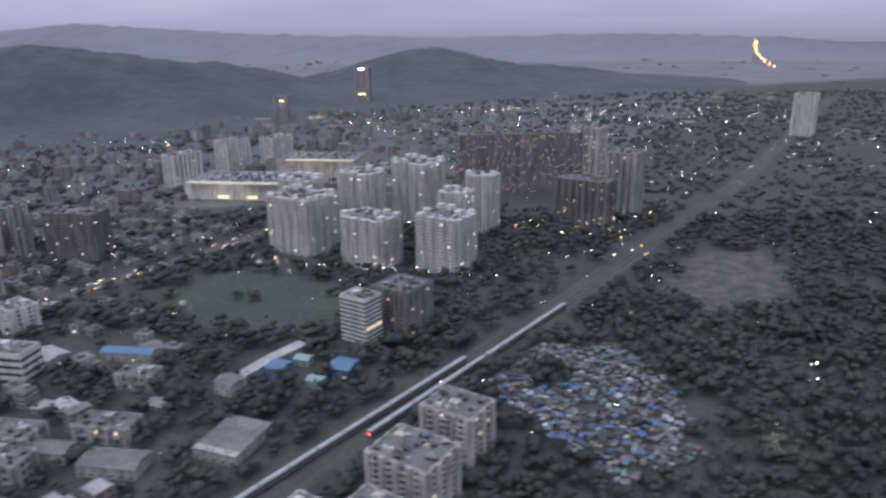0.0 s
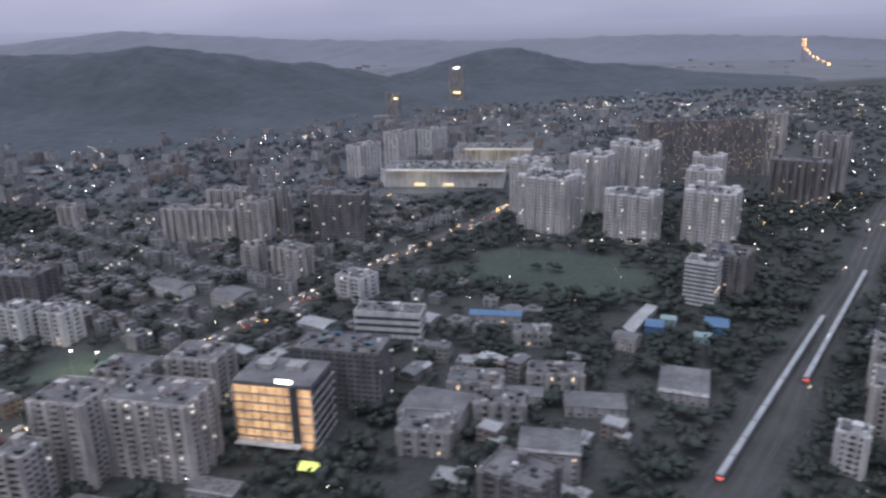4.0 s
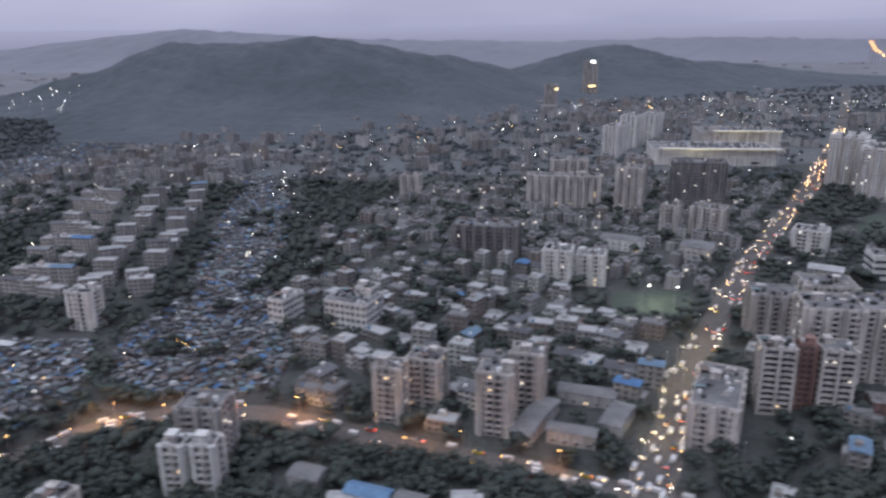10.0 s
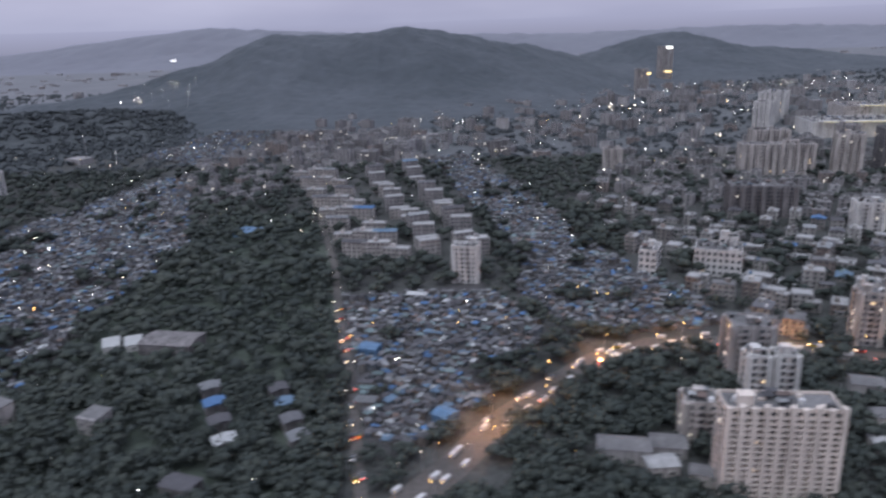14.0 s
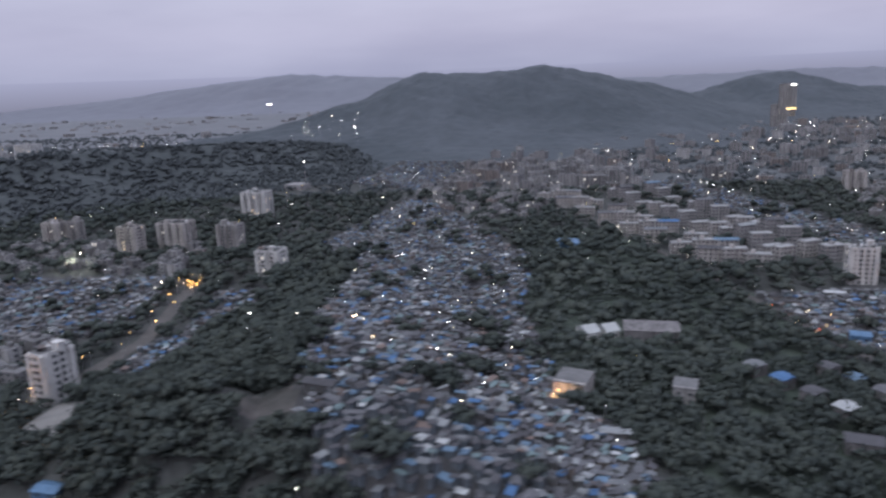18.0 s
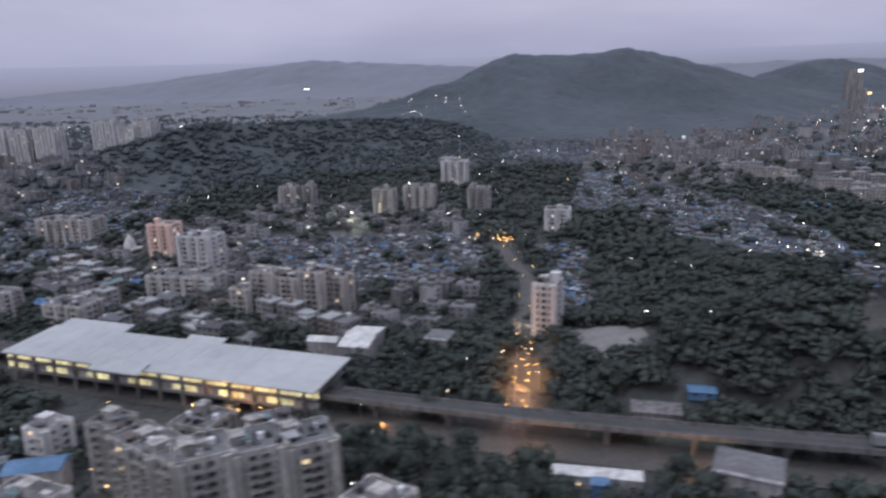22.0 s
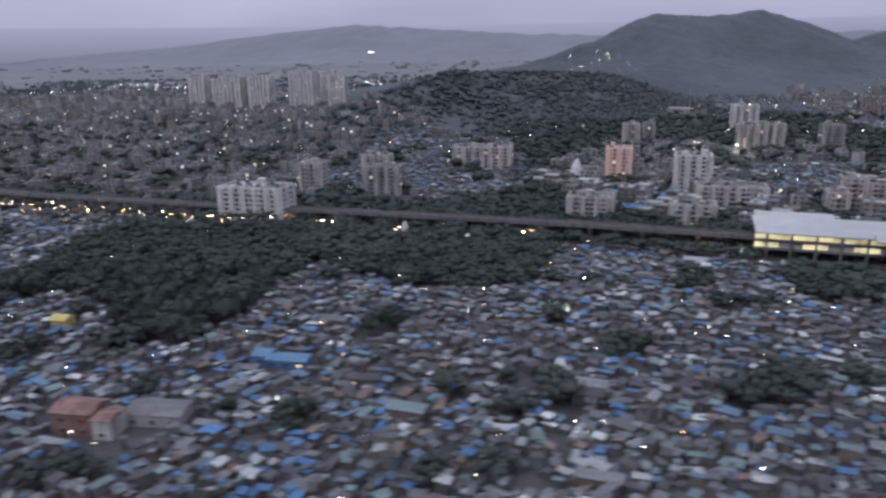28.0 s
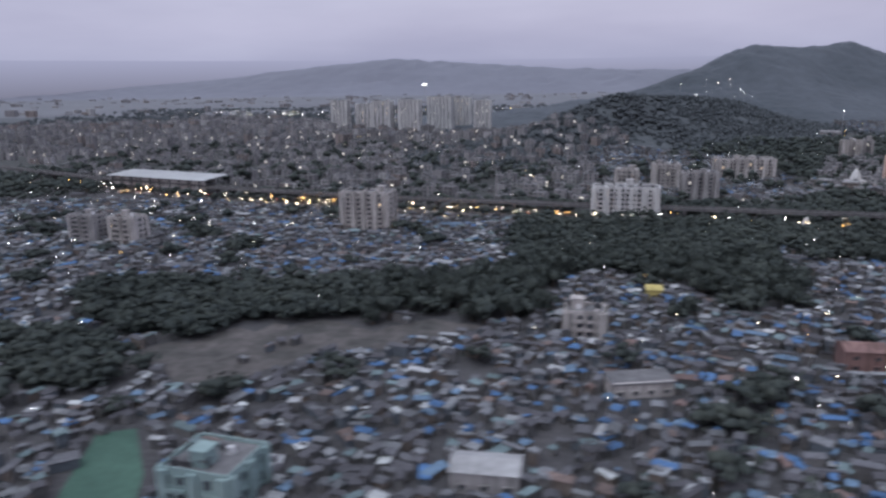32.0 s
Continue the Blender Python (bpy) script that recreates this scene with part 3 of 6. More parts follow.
for k, (line, width) in enumerate(ROADS[:6]):
    v, f = ribbon(line, width, 0.13 + 0.02 * k)
    sheet("road", v, f, ASPHALT, label="worn asphalt road lit by street lamps", category="road")
v, f = ribbon(RAIL, 15, 0.12)
sheet("railway_bed", v, f, BALLAST, label="dark ballast bed of a railway", category="railway")
for off in (-5.4, -4.4, -1.9, -0.9, 1.6, 2.6, 5.0, 6.0):
    v, f = ribbon(RAIL, 0.14, 0.26, off)
    sheet("rail", v, f, STEEL, label="steel rail on ballast", category="rail")


# ---- hills ----
def hill(name, ridge, spread, box, step, rough, mat, label, power=1.6):
    x0, y0, x1, y1 = box
    nx, ny = int((x1 - x0) / step) + 1, int((y1 - y0) / step) + 1
    v, f = [], []
    for j in range(ny):
        for i in range(nx):
            x, y = x0 + i * step, y0 + j * step
            h = ridge_height(x, y, ridge, spread, power)
            n = noise.fractal(Vector((x / 60, y / 60, 3)), 0.9, 2.1, 5)
            n2 = noise.noise(Vector((x / 7, y / 7, 9)))
            h = h * (1 + 0.05 * n) + rough * (n * 1.2 + n2) * min(1, h / 12)
            v.append((x, y, h - 1.5))
    for j in range(ny - 1):
        for i in range(nx - 1):
            f.append((j * nx + i, j * nx + i + 1, (j + 1) * nx + i + 1, (j + 1) * nx + i))
    return sheet(name, v, f, mat, label=label, category="hill")


MAIN_RIDGE = [(-1080, 810, 20), (-1000, 830, 32), (-900, 880, 46), (-840, 910, 68), (-765, 942, 101), (-690, 985, 103), (-640, 1000, 103), (-574, 1033, 108), (-500, 1090, 97), (-420, 1170, 80), (-340, 1262, 66), (-250, 1330, 40), (-150, 1400, 26)]
SIDE_RIDGE = [(-1142, 345, 3), (-1132, 366, 9), (-1105, 418, 26), (-1072, 464, 37), (-1043, 494, 44), (-1000, 545, 40), (-930, 630, 36), (-870, 710, 30), (-820, 790, 16)]
BACK_RIDGE = [(-280, 1480, 30), (-150, 1530, 58), (-70, 1548, 80), (-17, 1555, 86), (40, 1570, 76), (95, 1586, 60), (170, 1605, 48), (300, 1640, 38), (420, 1680, 20)]
hill("hill", MAIN_RIDGE, 135, (-1250, 620, 60, 1600), 7, 1.2, HILLMAT, "long dark wooded hill above the town")
hill("hill", SIDE_RIDGE, 60, (-1320, 220, -620, 960), 5, 1.2, RIDGEMAT, "low dark wooded ridge below the hill")
hill("hill", BACK_RIDGE, 150, (-760, 1100, 900, 2100), 10, 1.4, HILLMAT, "rounded wooded hill behind the town")
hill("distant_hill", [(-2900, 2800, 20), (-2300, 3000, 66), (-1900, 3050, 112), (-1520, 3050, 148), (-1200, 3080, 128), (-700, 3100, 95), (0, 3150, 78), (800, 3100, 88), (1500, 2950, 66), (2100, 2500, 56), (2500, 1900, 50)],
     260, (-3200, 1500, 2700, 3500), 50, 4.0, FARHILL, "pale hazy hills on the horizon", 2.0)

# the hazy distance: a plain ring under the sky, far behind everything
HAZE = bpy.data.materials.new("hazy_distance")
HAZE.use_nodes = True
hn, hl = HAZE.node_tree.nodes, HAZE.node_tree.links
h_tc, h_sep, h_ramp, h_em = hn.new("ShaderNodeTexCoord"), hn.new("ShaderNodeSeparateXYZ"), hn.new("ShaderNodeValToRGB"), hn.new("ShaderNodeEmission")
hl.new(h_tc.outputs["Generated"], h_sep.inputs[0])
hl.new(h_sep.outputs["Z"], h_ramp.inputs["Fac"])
# the ring glows: haze painted as a gradient from dim foot to sky colour
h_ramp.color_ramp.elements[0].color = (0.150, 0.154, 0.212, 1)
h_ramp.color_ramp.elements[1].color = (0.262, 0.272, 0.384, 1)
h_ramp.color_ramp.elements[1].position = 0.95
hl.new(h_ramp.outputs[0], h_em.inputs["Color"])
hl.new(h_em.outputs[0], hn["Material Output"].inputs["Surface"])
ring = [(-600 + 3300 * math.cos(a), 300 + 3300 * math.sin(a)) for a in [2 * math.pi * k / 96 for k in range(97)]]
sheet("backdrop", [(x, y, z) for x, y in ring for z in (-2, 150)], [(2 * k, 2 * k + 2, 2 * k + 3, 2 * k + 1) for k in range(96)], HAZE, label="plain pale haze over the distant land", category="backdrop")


# ---- buildings ----
def window_mesh(wd, ht, pane, frame_mat):
    p = Pile()
    p.box(0, -0.05, 0, wd, 0.1, ht, 0)
    p.box(0, -0.16, ht, wd + 0.25, 0.32, 0.1, 1, floor=True)
    p.box(0, -0.10, -0.08, wd + 0.15, 0.2, 0.08, 1)
    p.box(0, -0.07, 0, 0.08, 0.1, ht, 1)
    return p.mesh("window", [pane, frame_mat])


WINDOWS = {}


def window(wd, ht, lit, frame_mat):
    key = (round(wd, 1), round(ht, 1), lit, frame_mat.name)
    if key not in WINDOWS:
        WINDOWS[key] = window_mesh(key[0], key[1], (GLASS, LIT_WARM, LIT_COOL)[lit], frame_mat)
    return WINDOWS[key]


def roof_top(root, w, d, h, tanks, wall, seed):
    """Parapet, stair head and water tanks on a flat roof."""
    r = random.Random(seed)
    p = Pile()
    t = 0.25
    for x, y, sx, sy in ((0, -d / 2 + t / 2, w, t), (0, d / 2 - t / 2, w, t), (-w / 2 + t / 2, 0, t, d - 2 * t), (w / 2 - t / 2, 0, t, d - 2 * t)):
        p.box(x, y, h, sx, sy, 0.7)
    put("parapet", p.mesh("parapet", [wall]), root)
    p = Pile()
    p.box(0, 0, h, w - 2 * t, d - 2 * t, 0.08)
    put("roof", p.mesh("roof", [ROOF_CONC]), root, label="stained concrete roof")
    for k in range(max(1, int(w / 14))):
        p = Pile()
        x, y = r.uniform(-0.35, 0.35) * w, r.uniform(-0.2, 0.25) * d
        sx, sy, sz = r.uniform(2.0, 3.2), r.uniform(2.0, 3.0), r.uniform(1.6, 2.6)
        p.box(x, y, h + 0.08, sx, sy, sz)
        p.box(x, y, h + 0.08 + sz, sx + 0.4, sy + 0.4, 0.15, floor=True)
        put("stair_head", p.mesh("stair_head", [wall]), root)
    p = Pile()
    for k in range(int(w * d / 22) + 2):
        x, y = r.uniform(-0.42, 0.42) * w, r.uniform(-0.4, 0.4) * d
        if r.random() < 0.4:
            p.box(x, y, h + 1.3, r.uniform(1.5, 3.4), r.uniform(1.2, 2.6), 0.08, 1, r.uniform(-0.1, 0.1), floor=True, slope=r.uniform(-0.4, 0.4))
            p.box(x, y, h + 0.05, 0.9, 0.8, 1.25, 2)
        else:
            p.box(x, y, h + 0.05, r.uniform(0.5, 2.2), r.uniform(0.4, 1.6), r.uniform(0.3, 1.1), r.choice((0, 0, 2)))
    put("roof_clutter", p.mesh("roof_clutter", [wall, HUT_ROOF, TANK]), root, kind="stuff")
    for k in range(tanks):
        p = Pile()
        rr = r.uniform(0.45, 0.7)
        x, y = r.uniform(-0.42, 0.42) * w, r.uniform(-0.36, 0.36) * d
        p.tube(x, y, h + 0.08, rr, 1.1, n=10)
        p.tube(x, y, h + 1.18, rr * 0.9, 0.2, n=10, r2=rr * 0.3)
        put("water_tank", p.mesh("water_tank", [TANK if k % 2 else TANKW]), root)


def block(name, x, y, wide, deep, h, yaw, wall, label, category="apartment block", floors=None, style="flats", lit=0.12, tanks=2, trim=None, group="", base=0.0, singles=3, pane=1.2):
    """A building whose near foot stands at x, y; wide is its breadth across the view, deep the ratio of depth to breadth."""
    a = radians(yaw)
    ca, sa = abs(math.cos(a)), abs(math.sin(a))
    w = wide / (ca + deep * sa)
    d = w * deep
    y += 0.5 * (w * sa + d * ca) * 0.9
    take(x, y, 0.5 * math.hypot(w, d) * 0.9)
    if len(label.split()) < 4:
        label += " with rows of small windows"
    fl = floors or max(2, int(round(h / 1.9)))
    fh = h / fl
    trim = trim or wall
    root = put(name, None, at=(x, y, base), yaw=a, label=label, category=category, group=group)
    r = random.Random(int(x * 7 + y * 13))
    body = Pile()
    body.box(0, 0, -0.5, w, d, h + 0.5)
    put("body", body.mesh("body", [wall]), root)
    singles = min(singles, 9)
    if y > 165:
        singles = min(singles, 2)
    if y > 500:
        singles = 0
    if style == "verandah":
        n = max(2, int(w / (2.4 if w > 15 else 4.2)))
        pier = (w - 0.8) / n * 0.4 if w > 15 else 0.8
        for k in range(n + 1):
            p = Pile()
            p.box(k / n * (w - 0.8) - w / 2 + 0.4, -d / 2 - 0.6, 0, pier, 1.2 + 0.3 * (k % 2), h + (1.6 if k % 2 else 1.1))
            put("pier", p.mesh("pier", [trim]), root)
        for i in range(fl):
            for k in range(n):
                u = (k + 0.5) / n * (w - 0.8) - w / 2 + 0.4
                p = Pile()
                p.box(u, -d / 2 - 0.03, i * fh + 0.42 * fh, (w - 0.8) / n - pier - 0.05, 0.1, 0.46 * fh)
                put("balcony_opening", p.mesh("balcony_opening", [LIT_WARM if r.random() < lit else GLASS]), root)
            p = Pile()
            p.box(0, -d / 2 - 0.5, i * fh, w - 0.1, 1.0, 0.14, floor=True)
            p.box(0, -d / 2 - 0.95, i * fh + 0.14, w - 0.1, 0.1, 0.36 * fh)
            put("balcony", p.mesh("balcony", [trim]), root)
    if style in ("flats", "tower"):
        joined = Pile()
        nb = max(2, int(w / (5.0 if style == "flats" else 4.0)))
        for s, length, face in ((-1, w, 0), (1, w, 0), (-1, d, 1), (1, d, 1)):
            n = max(1, int(length / (5.0 if style == "flats" else 4.2))) + 1
            for k in range(n):
                bw = length / (n + 1) * 0.5
                u = bw / 2 - length / 2 + k * (length - bw) / max(1, n - 1)
                p = joined if y > 135 or style == "tower" else Pile()
                off = (d if face == 0 else w) / 2 + 0.35
                top = h + (0.9 if style == "tower" else 0.3)
                if face == 0:
                    p.box(u, s * off, 0, bw, 0.7, top)
                else:
                    p.box(s * off, u, 0, 0.7, bw, top)
                if p is not joined:
                    put("bay", p.mesh("bay", [trim]), root)
        if joined.v:
            put("facade_relief", joined.mesh("facade_relief", [trim]), root, kind="stuff")
        p = Pile()
        for i in range(1, fl):
            p.box(0, 0, i * fh - 0.07, w + 0.24, d + 0.24, 0.14, floor=True)
        put("floor_banding", p.mesh("floor_banding", [trim]), root, kind="stuff")
    if style == "flats":
        far_side, n = Pile(), max(1, int(w / 5.0))
        for sg in (-1, 1):
            for k in range(n):
                u = (k + 0.5) / n * w - w / 2
                for i in range(1, fl):
                    p = Pile() if sg < 0 and y < 60 else far_side
                    p.box(u, sg * (d / 2 + 0.5), i * fh, w / n * 0.46, 1.0, 0.12, floor=True)
                    p.box(u, sg * (d / 2 + 0.97), i * fh + 0.12, w / n * 0.46, 0.06, 0.5)
                    if p is not far_side:
                        put("balcony", p.mesh("balcony", [trim]), root)
        if far_side.v:
            put("balcony_relief", far_side.mesh("balcony_relief", [trim]), root, kind="stuff")
    if style == "cluster":
        panes, lit_panes = Pile(), Pile()
        rails = Pile()
        for i in range(1, fl):
            rails.box(0, 0, i * fh - 0.1, w + 1.0, d + 1.0, 0.12, floor=True)
            rails.box(0, 0, i * fh + 0.02, w + 1.0, d + 1.0, 0.42 * fh)
        put("balcony_relief", rails.mesh("balcony_relief", [wall]), root, kind="stuff")
        for sg, length, face in ((-1, w, 0), (1, w, 0), (-1, d, 1), (1, d, 1)):
            n = max(2, int(length / 6.4))
            for k in range(n):
                u, bw = (k + 0.5) / n * length - length / 2, length / n * r.uniform(0.50, 0.64)
                off, top = (d if face == 0 else w) / 2, h + r.choice((0.3, 0.6, 1.6, 2.6))
                p = Pile()
                if face == 0:
                    p.box(u, sg * (off - 0.6), 0, bw, 3.4, top)
                else:
                    p.box(sg * (off - 0.6), u, 0, 3.4, bw, top)
                put("bay", p.mesh("bay", [trim]), root)
                for i in range(fl):
                    for e in (-0.25, 0.25):
                        q = lit_panes if r.random() < lit else panes
                        if face == 0 and sg < 0:
                            q.box(u + e * bw, sg * (off + 1.12), i * fh + 0.3 * fh, bw * 0.26, 0.12, 0.46 * fh)
                        elif face:
                            q.box(sg * (off + 1.12), u + e * bw, i * fh + 0.3 * fh, 0.12, bw * 0.26, 0.46 * fh)
        put("window_grid", panes.mesh("window_grid", [GLASS]), root, kind="stuff")
        put("lit_window_grid", lit_panes.mesh("lit_window_grid", [LIT_COOL]), root, kind="stuff")
    elif style == "hall":
        u = -w / 2
        while u < w / 2 - 3:  # plain cladding in panels of unequal height, with a shop window here and there
            pw = min(r.uniform(6, 15), w / 2 - u)
            p = Pile()
            p.box(u + pw / 2, -d / 2 - 0.4, 0, pw - 0.5, r.choice((0.8, 1.6, 2.6)), h * r.choice((0.55, 0.8, 1.0, 1.06)))
            put("cladding_panel", p.mesh("cladding_panel", [r.choice((wall, trim, WHITEW))]), root)
            if r.random() < 0.4:
                p = Pile()
                p.box(u + pw / 2, -d / 2 - 1.75, h * 0.12, pw * 0.6, 0.2, h * 0.16)
                put("shop_window", p.mesh("shop_window", [LIT_WARM if r.random() < 0.4 else GLASS]), root)
            u += pw
    elif style == "office":
        for i in range(fl):
            p = Pile()
            p.box(0, 0, i * fh + 0.45 * fh, w + 0.3, d + 0.3, 0.55 * fh, floor=True)
            put("spandrel", p.mesh("spandrel", [trim]), root)
        for s, n, length, face in ((-1, int(w / 2.2), w, 0), (1, int(d / 2.2), d, 1), (-1, int(d / 2.2), d, 1)):
            for i in range(fl):
                p = Pile()
                if face == 0:
                    p.box(0, -d / 2 - 0.04, i * fh + 0.02, w * 0.97, 0.1, 0.42 * fh)
                else:
                    p.box(s * (w / 2 + 0.04), 0, i * fh + 0.02, 0.1, d * 0.97, 0.42 * fh)
                put("window", p.mesh("window", [LIT_WARM if r.random() < lit * 0.6 else GLASS]), root)
    else:
        places = []
        for face, length, off in ((0, w, -d / 2), (1, d, w / 2), (2, w, d / 2), (3, d, -w / 2)):
            n = max(1, int(length / 2.1))
            for i in range(fl):
                for k in range(n):
                    u = (k + 0.5) / n * length - length / 2
                    places.append((face, u, off, i * fh + 0.3 * fh))
        wd, ht = pane, round(0.5 * fh * min(1.0, pane / 1.0), 1)
        near = [q for q in places if q[0] in (0, 1, 3)]
        chosen = set(r.sample(range(len(near)), min(singles, len(near))))
        rest = {0: Pile(), 1: Pile()}
        for k, (face, u, off, z) in enumerate(near):
            turn = (0, math.pi / 2, math.pi, -math.pi / 2)[face]
            proud = 0.72 if style == "tower" and face != 2 else 0.0
            pos = (u, off, z) if face in (0, 2) else (off, u, z)
            state = 0 if r.random() > lit else r.choice((1, 2, 2))
            if k in chosen and k < len(near):
                put("window", window(wd, ht, state, trim), root, pos, turn)
            else:
                q = rest[1 if state else 0]
                q.box(pos[0] + 0.06 * math.sin(turn), pos[1] - 0.06 * math.cos(turn), z, wd * (0.6 if state else 1.0), 0.12, ht * (0.8 if state else 1.0), 0, turn)
        put("window_grid", rest[0].mesh("window_grid", [GLASS]), root, kind="stuff")
        if rest[1].v:
            put("lit_window_grid", rest[1].mesh("lit_window_grid", [LIT_COOL if r.random() < 0.5 else LIT_WARM]), root, kind="stuff")
    roof_top(root, w, d, h, tanks, trim, int(x * 3 + y))
    return root


G = -33  # heading of the street grid
# towers beyond the meadow
TW = "tall cream apartment tower with pale vertical bays"
for x, y, w, h in ((-84, 397, 41, 33), (-40, 370, 34, 28), (2, 360, 33, 31), (-52, 436, 30, 40), (-16, 462, 36, 41), (-92, 440, 28, 35), (8, 398, 22, 36), (26, 440, 22, 37)):
    block("apartment_tower", x, y, w, 0.8, h, G, CREAM, TW, style="cluster", lit=0.04, tanks=3, trim=WHITEW, group="tower cluster")
block("office_block", -35, 273, 17, 0.8, 21, G, DARKW, "brown office block with white banded corner", "office", style="office", trim=WHITEW, lit=0.05)
block("office_block", -18, 284, 26, 1.0, 20, G, GREYW, "brown-grey long office wing", "office", lit=0.05, trim=DARKW)
block("apartment_slab", 61, 555, 100, 0.25, 46, 5, DARKW, "huge dark apartment slab with many lit windows", style="plain", lit=0.17, singles=0, pane=0.7)
block("apartment_block", 128, 478, 28, 1.0, 44, G, GREYW, "grey tower block with lit stair", lit=0.06)
block("apartment_block", 96, 452, 40, 0.5, 30, G, DARKW, "dark long block beside the railway", lit=0.08)
block("apartment_block", 118, 560, 30, 0.8, 50, G, CREAM, "pale office tower with stepped top", lit=0.1)
block("apartment_slab", 430, 832, 38, 1.6, 47, G, WHITEW, "white tower slabs by the railway", style="tower", lit=0.05)
block("apartment_block", 4, 188, 23, 0.8, 16, G, CREAM, "white apartment block by the railway", lit=0.06, tanks=4)
block("apartment_block", -9, 162, 26, 0.8, 16, G, CREAM, "white apartment block with stepped roof by the railway", lit=0.06, tanks=4)
block("apartment_block", -17, 138, 22, 0.8, 15, G, CREAM, "cream apartment block by the railway", lit=0.06, tanks=2)
block("apartment_block", -37, 149, 10, 1.0, 13, G, WHITEW, "small white block beside the tracks", lit=0.05)
# shopping mall and the white slabs behind it
block("apartment_slab", -221, 586, 27, 2.2, 27, G, WHITEW, "white apartment slab with vertical stripes", style="tower", lit=0.04, group="white slabs", singles=10)
block("apartment_slab", -193, 640, 28, 1.8, 30, G, WHITEW, "white apartment slab with vertical stripes", style="tower", lit=0.04, group="white slabs", singles=10)
block("apartment_slab", -163, 685, 28, 1.8, 26, G, WHITEW, "white apartment slab with vertical stripes", style="tower", lit=0.04, group="white slabs", singles=10)
block("shopping_mall", -150, 537, 104, 0.45, 13, -8, WHITEW, "long pale shopping mall podium", "mall", floors=4, style="hall", lit=0.05, tanks=4)
block("shopping_mall", -106, 600, 74, 0.6, 19, -8, CREAM, "pale upper mall hall with lit canopy", "mall", floors=5, style="hall", lit=0.05, tanks=3)
for x_, y_, z_, w_ in ((-150, 534.5, 13.9, 96), (-104, 596, 20.0, 60)):
    canopy = put("lit_canopy", None, at=(x_, y_, 0), yaw=radians(-8), label="thin pale canopy with a warm lit edge over the mall", category="canopy")
    p = Pile()
    p.box(0, 2.4, z_ + 0.5, w_, 6.0, 0.35, floor=True)
    put("slab", p.mesh("slab", [WHITEW]), canopy)
    p = Pile()
    p.box(0, -0.2, z_ + 0.1, w_ * 0.96, 0.3, 0.4)
    put("light_strip", p.mesh("light_strip", [LIT_HALL]), canopy)
    for k_ in range(7):
        p = Pile()
        p.tube((k_ / 6 - 0.5) * w_ * 0.94, 0.4, 0, 0.3, z_ + 0.5, n=8)
        put("column", p.mesh("column", [WHITEW]), canopy)
# around the main road
block("apartment_slab", -298, 393, 47, 0.28, 20, -8, CREAM, "cream apartment slab with many windows", lit=0.05, tanks=5)
block("apartment_slab", -290, 425, 26, 0.5, 25, -8, CREAM, "cream apartment slab behind another", lit=0.05, tanks=3)
block("apartment_tower", -260, 376, 19, 0.9, 28, -20, CREAM, "cream and grey stepped apartment tower", lit=0.05)
block("apartment_tower", -252, 396, 16, 0.9, 31, -20, GREYW, "grey apartment tower", lit=0.05)
block("office_block", -213, 391, 35, 0.5, 28, -10, DARKW, "dark office slab with white end wall", "office", style="plain", lit=0.03)
block("apartment_block", -229, 323, 21, 0.7, 15, G, CREAM, "cream-pink apartment block", lit=0.05)
block("apartment_block", -249, 328, 12, 0.9, 16, G, CREAM, "small cream block", lit=0.05)
block("office_block", -172, 244, 29, 0.4, 12, -10, WHITEW, "white low office block with dark bands", "office", floors=4, style="office", trim=WHITEW, lit=0.1)
block("apartment_block", -191, 287, 19, 0.8, 12, G, WHITEW, "white low block", lit=0.08)
block("apartment_block", -184, 191, 33, 0.5, 20, -12, DARKW, "brown block behind the lit office", lit=0.03, style="plain")
block("apartment_block", -253, 150, 19, 0.9, 26, -12, CREAM, "cream apartment block with bays", lit=0.08, tanks=4, singles=18)
block("apartment_block", -230, 152, 28, 0.6, 24, -12, CREAM, "cream apartment block with lit flats", lit=0.12, tanks=4, singles=18)
block("apartment_block", -254, 186, 18, 0.8, 17, -12, GREYW, "grey apartment block", lit=0.05)
block("apartment_block", -232, 192, 20, 0.8, 18, -12, CREAM, "cream apartment block", lit=0.05)
block("apartment_block", -276, 136, 11, 1.0, 20, -12, CREAM, "cream block with red stair shaft", lit=0.05, style="verandah", singles=0)
block("stair_shaft", -267, 139, 5, 1.0, 20, -12, REDW, "red-brown windowless shaft", lit=0.0, singles=0)
block("apartment_block", -259, 136, 11, 1.0, 19, -12, CREAM, "cream banded block beside a red shaft", lit=0.05, style="verandah", singles=0)
block("apartment_slab", -296, 116, 22, 2.2, 13, -25, CREAM, "pale low slab along the road", lit=0.04, tanks=5)
block("bungalow", -139, 194, 19, 0.6, 7, -8, GREYW, "pale two-storey block among trees", "house", floors=2, lit=0.1)
block("bungalow", -111, 201, 20, 0.5, 6, -8, GREYW, "pale two-storey block among trees", "house", floors=2, lit=0.1)
block("bungalow", -132, 178, 17, 0.6, 8, -8, GREYW, "grey three-storey block among trees", "house", floors=3, lit=0.1)
block("bungalow", -155, 163, 17, 0.8, 8, -8, GREYW, "pale three-storey block among trees", "house", floors=3, lit=0.1)
block("bungalow", -115, 237, 15, 0.6, 6, -8, GREYW, "pale two-storey house", "house", floors=2, lit=0.1)
block("apartment_block", -131, 123, 20, 0.8, 17, G, DARKW, "dark unfinished block among the trees", lit=0.05)
block("apartment_block", -398, 433, 14, 0.8, 14, -10, CREAM, "small cream tower", lit=0.02)
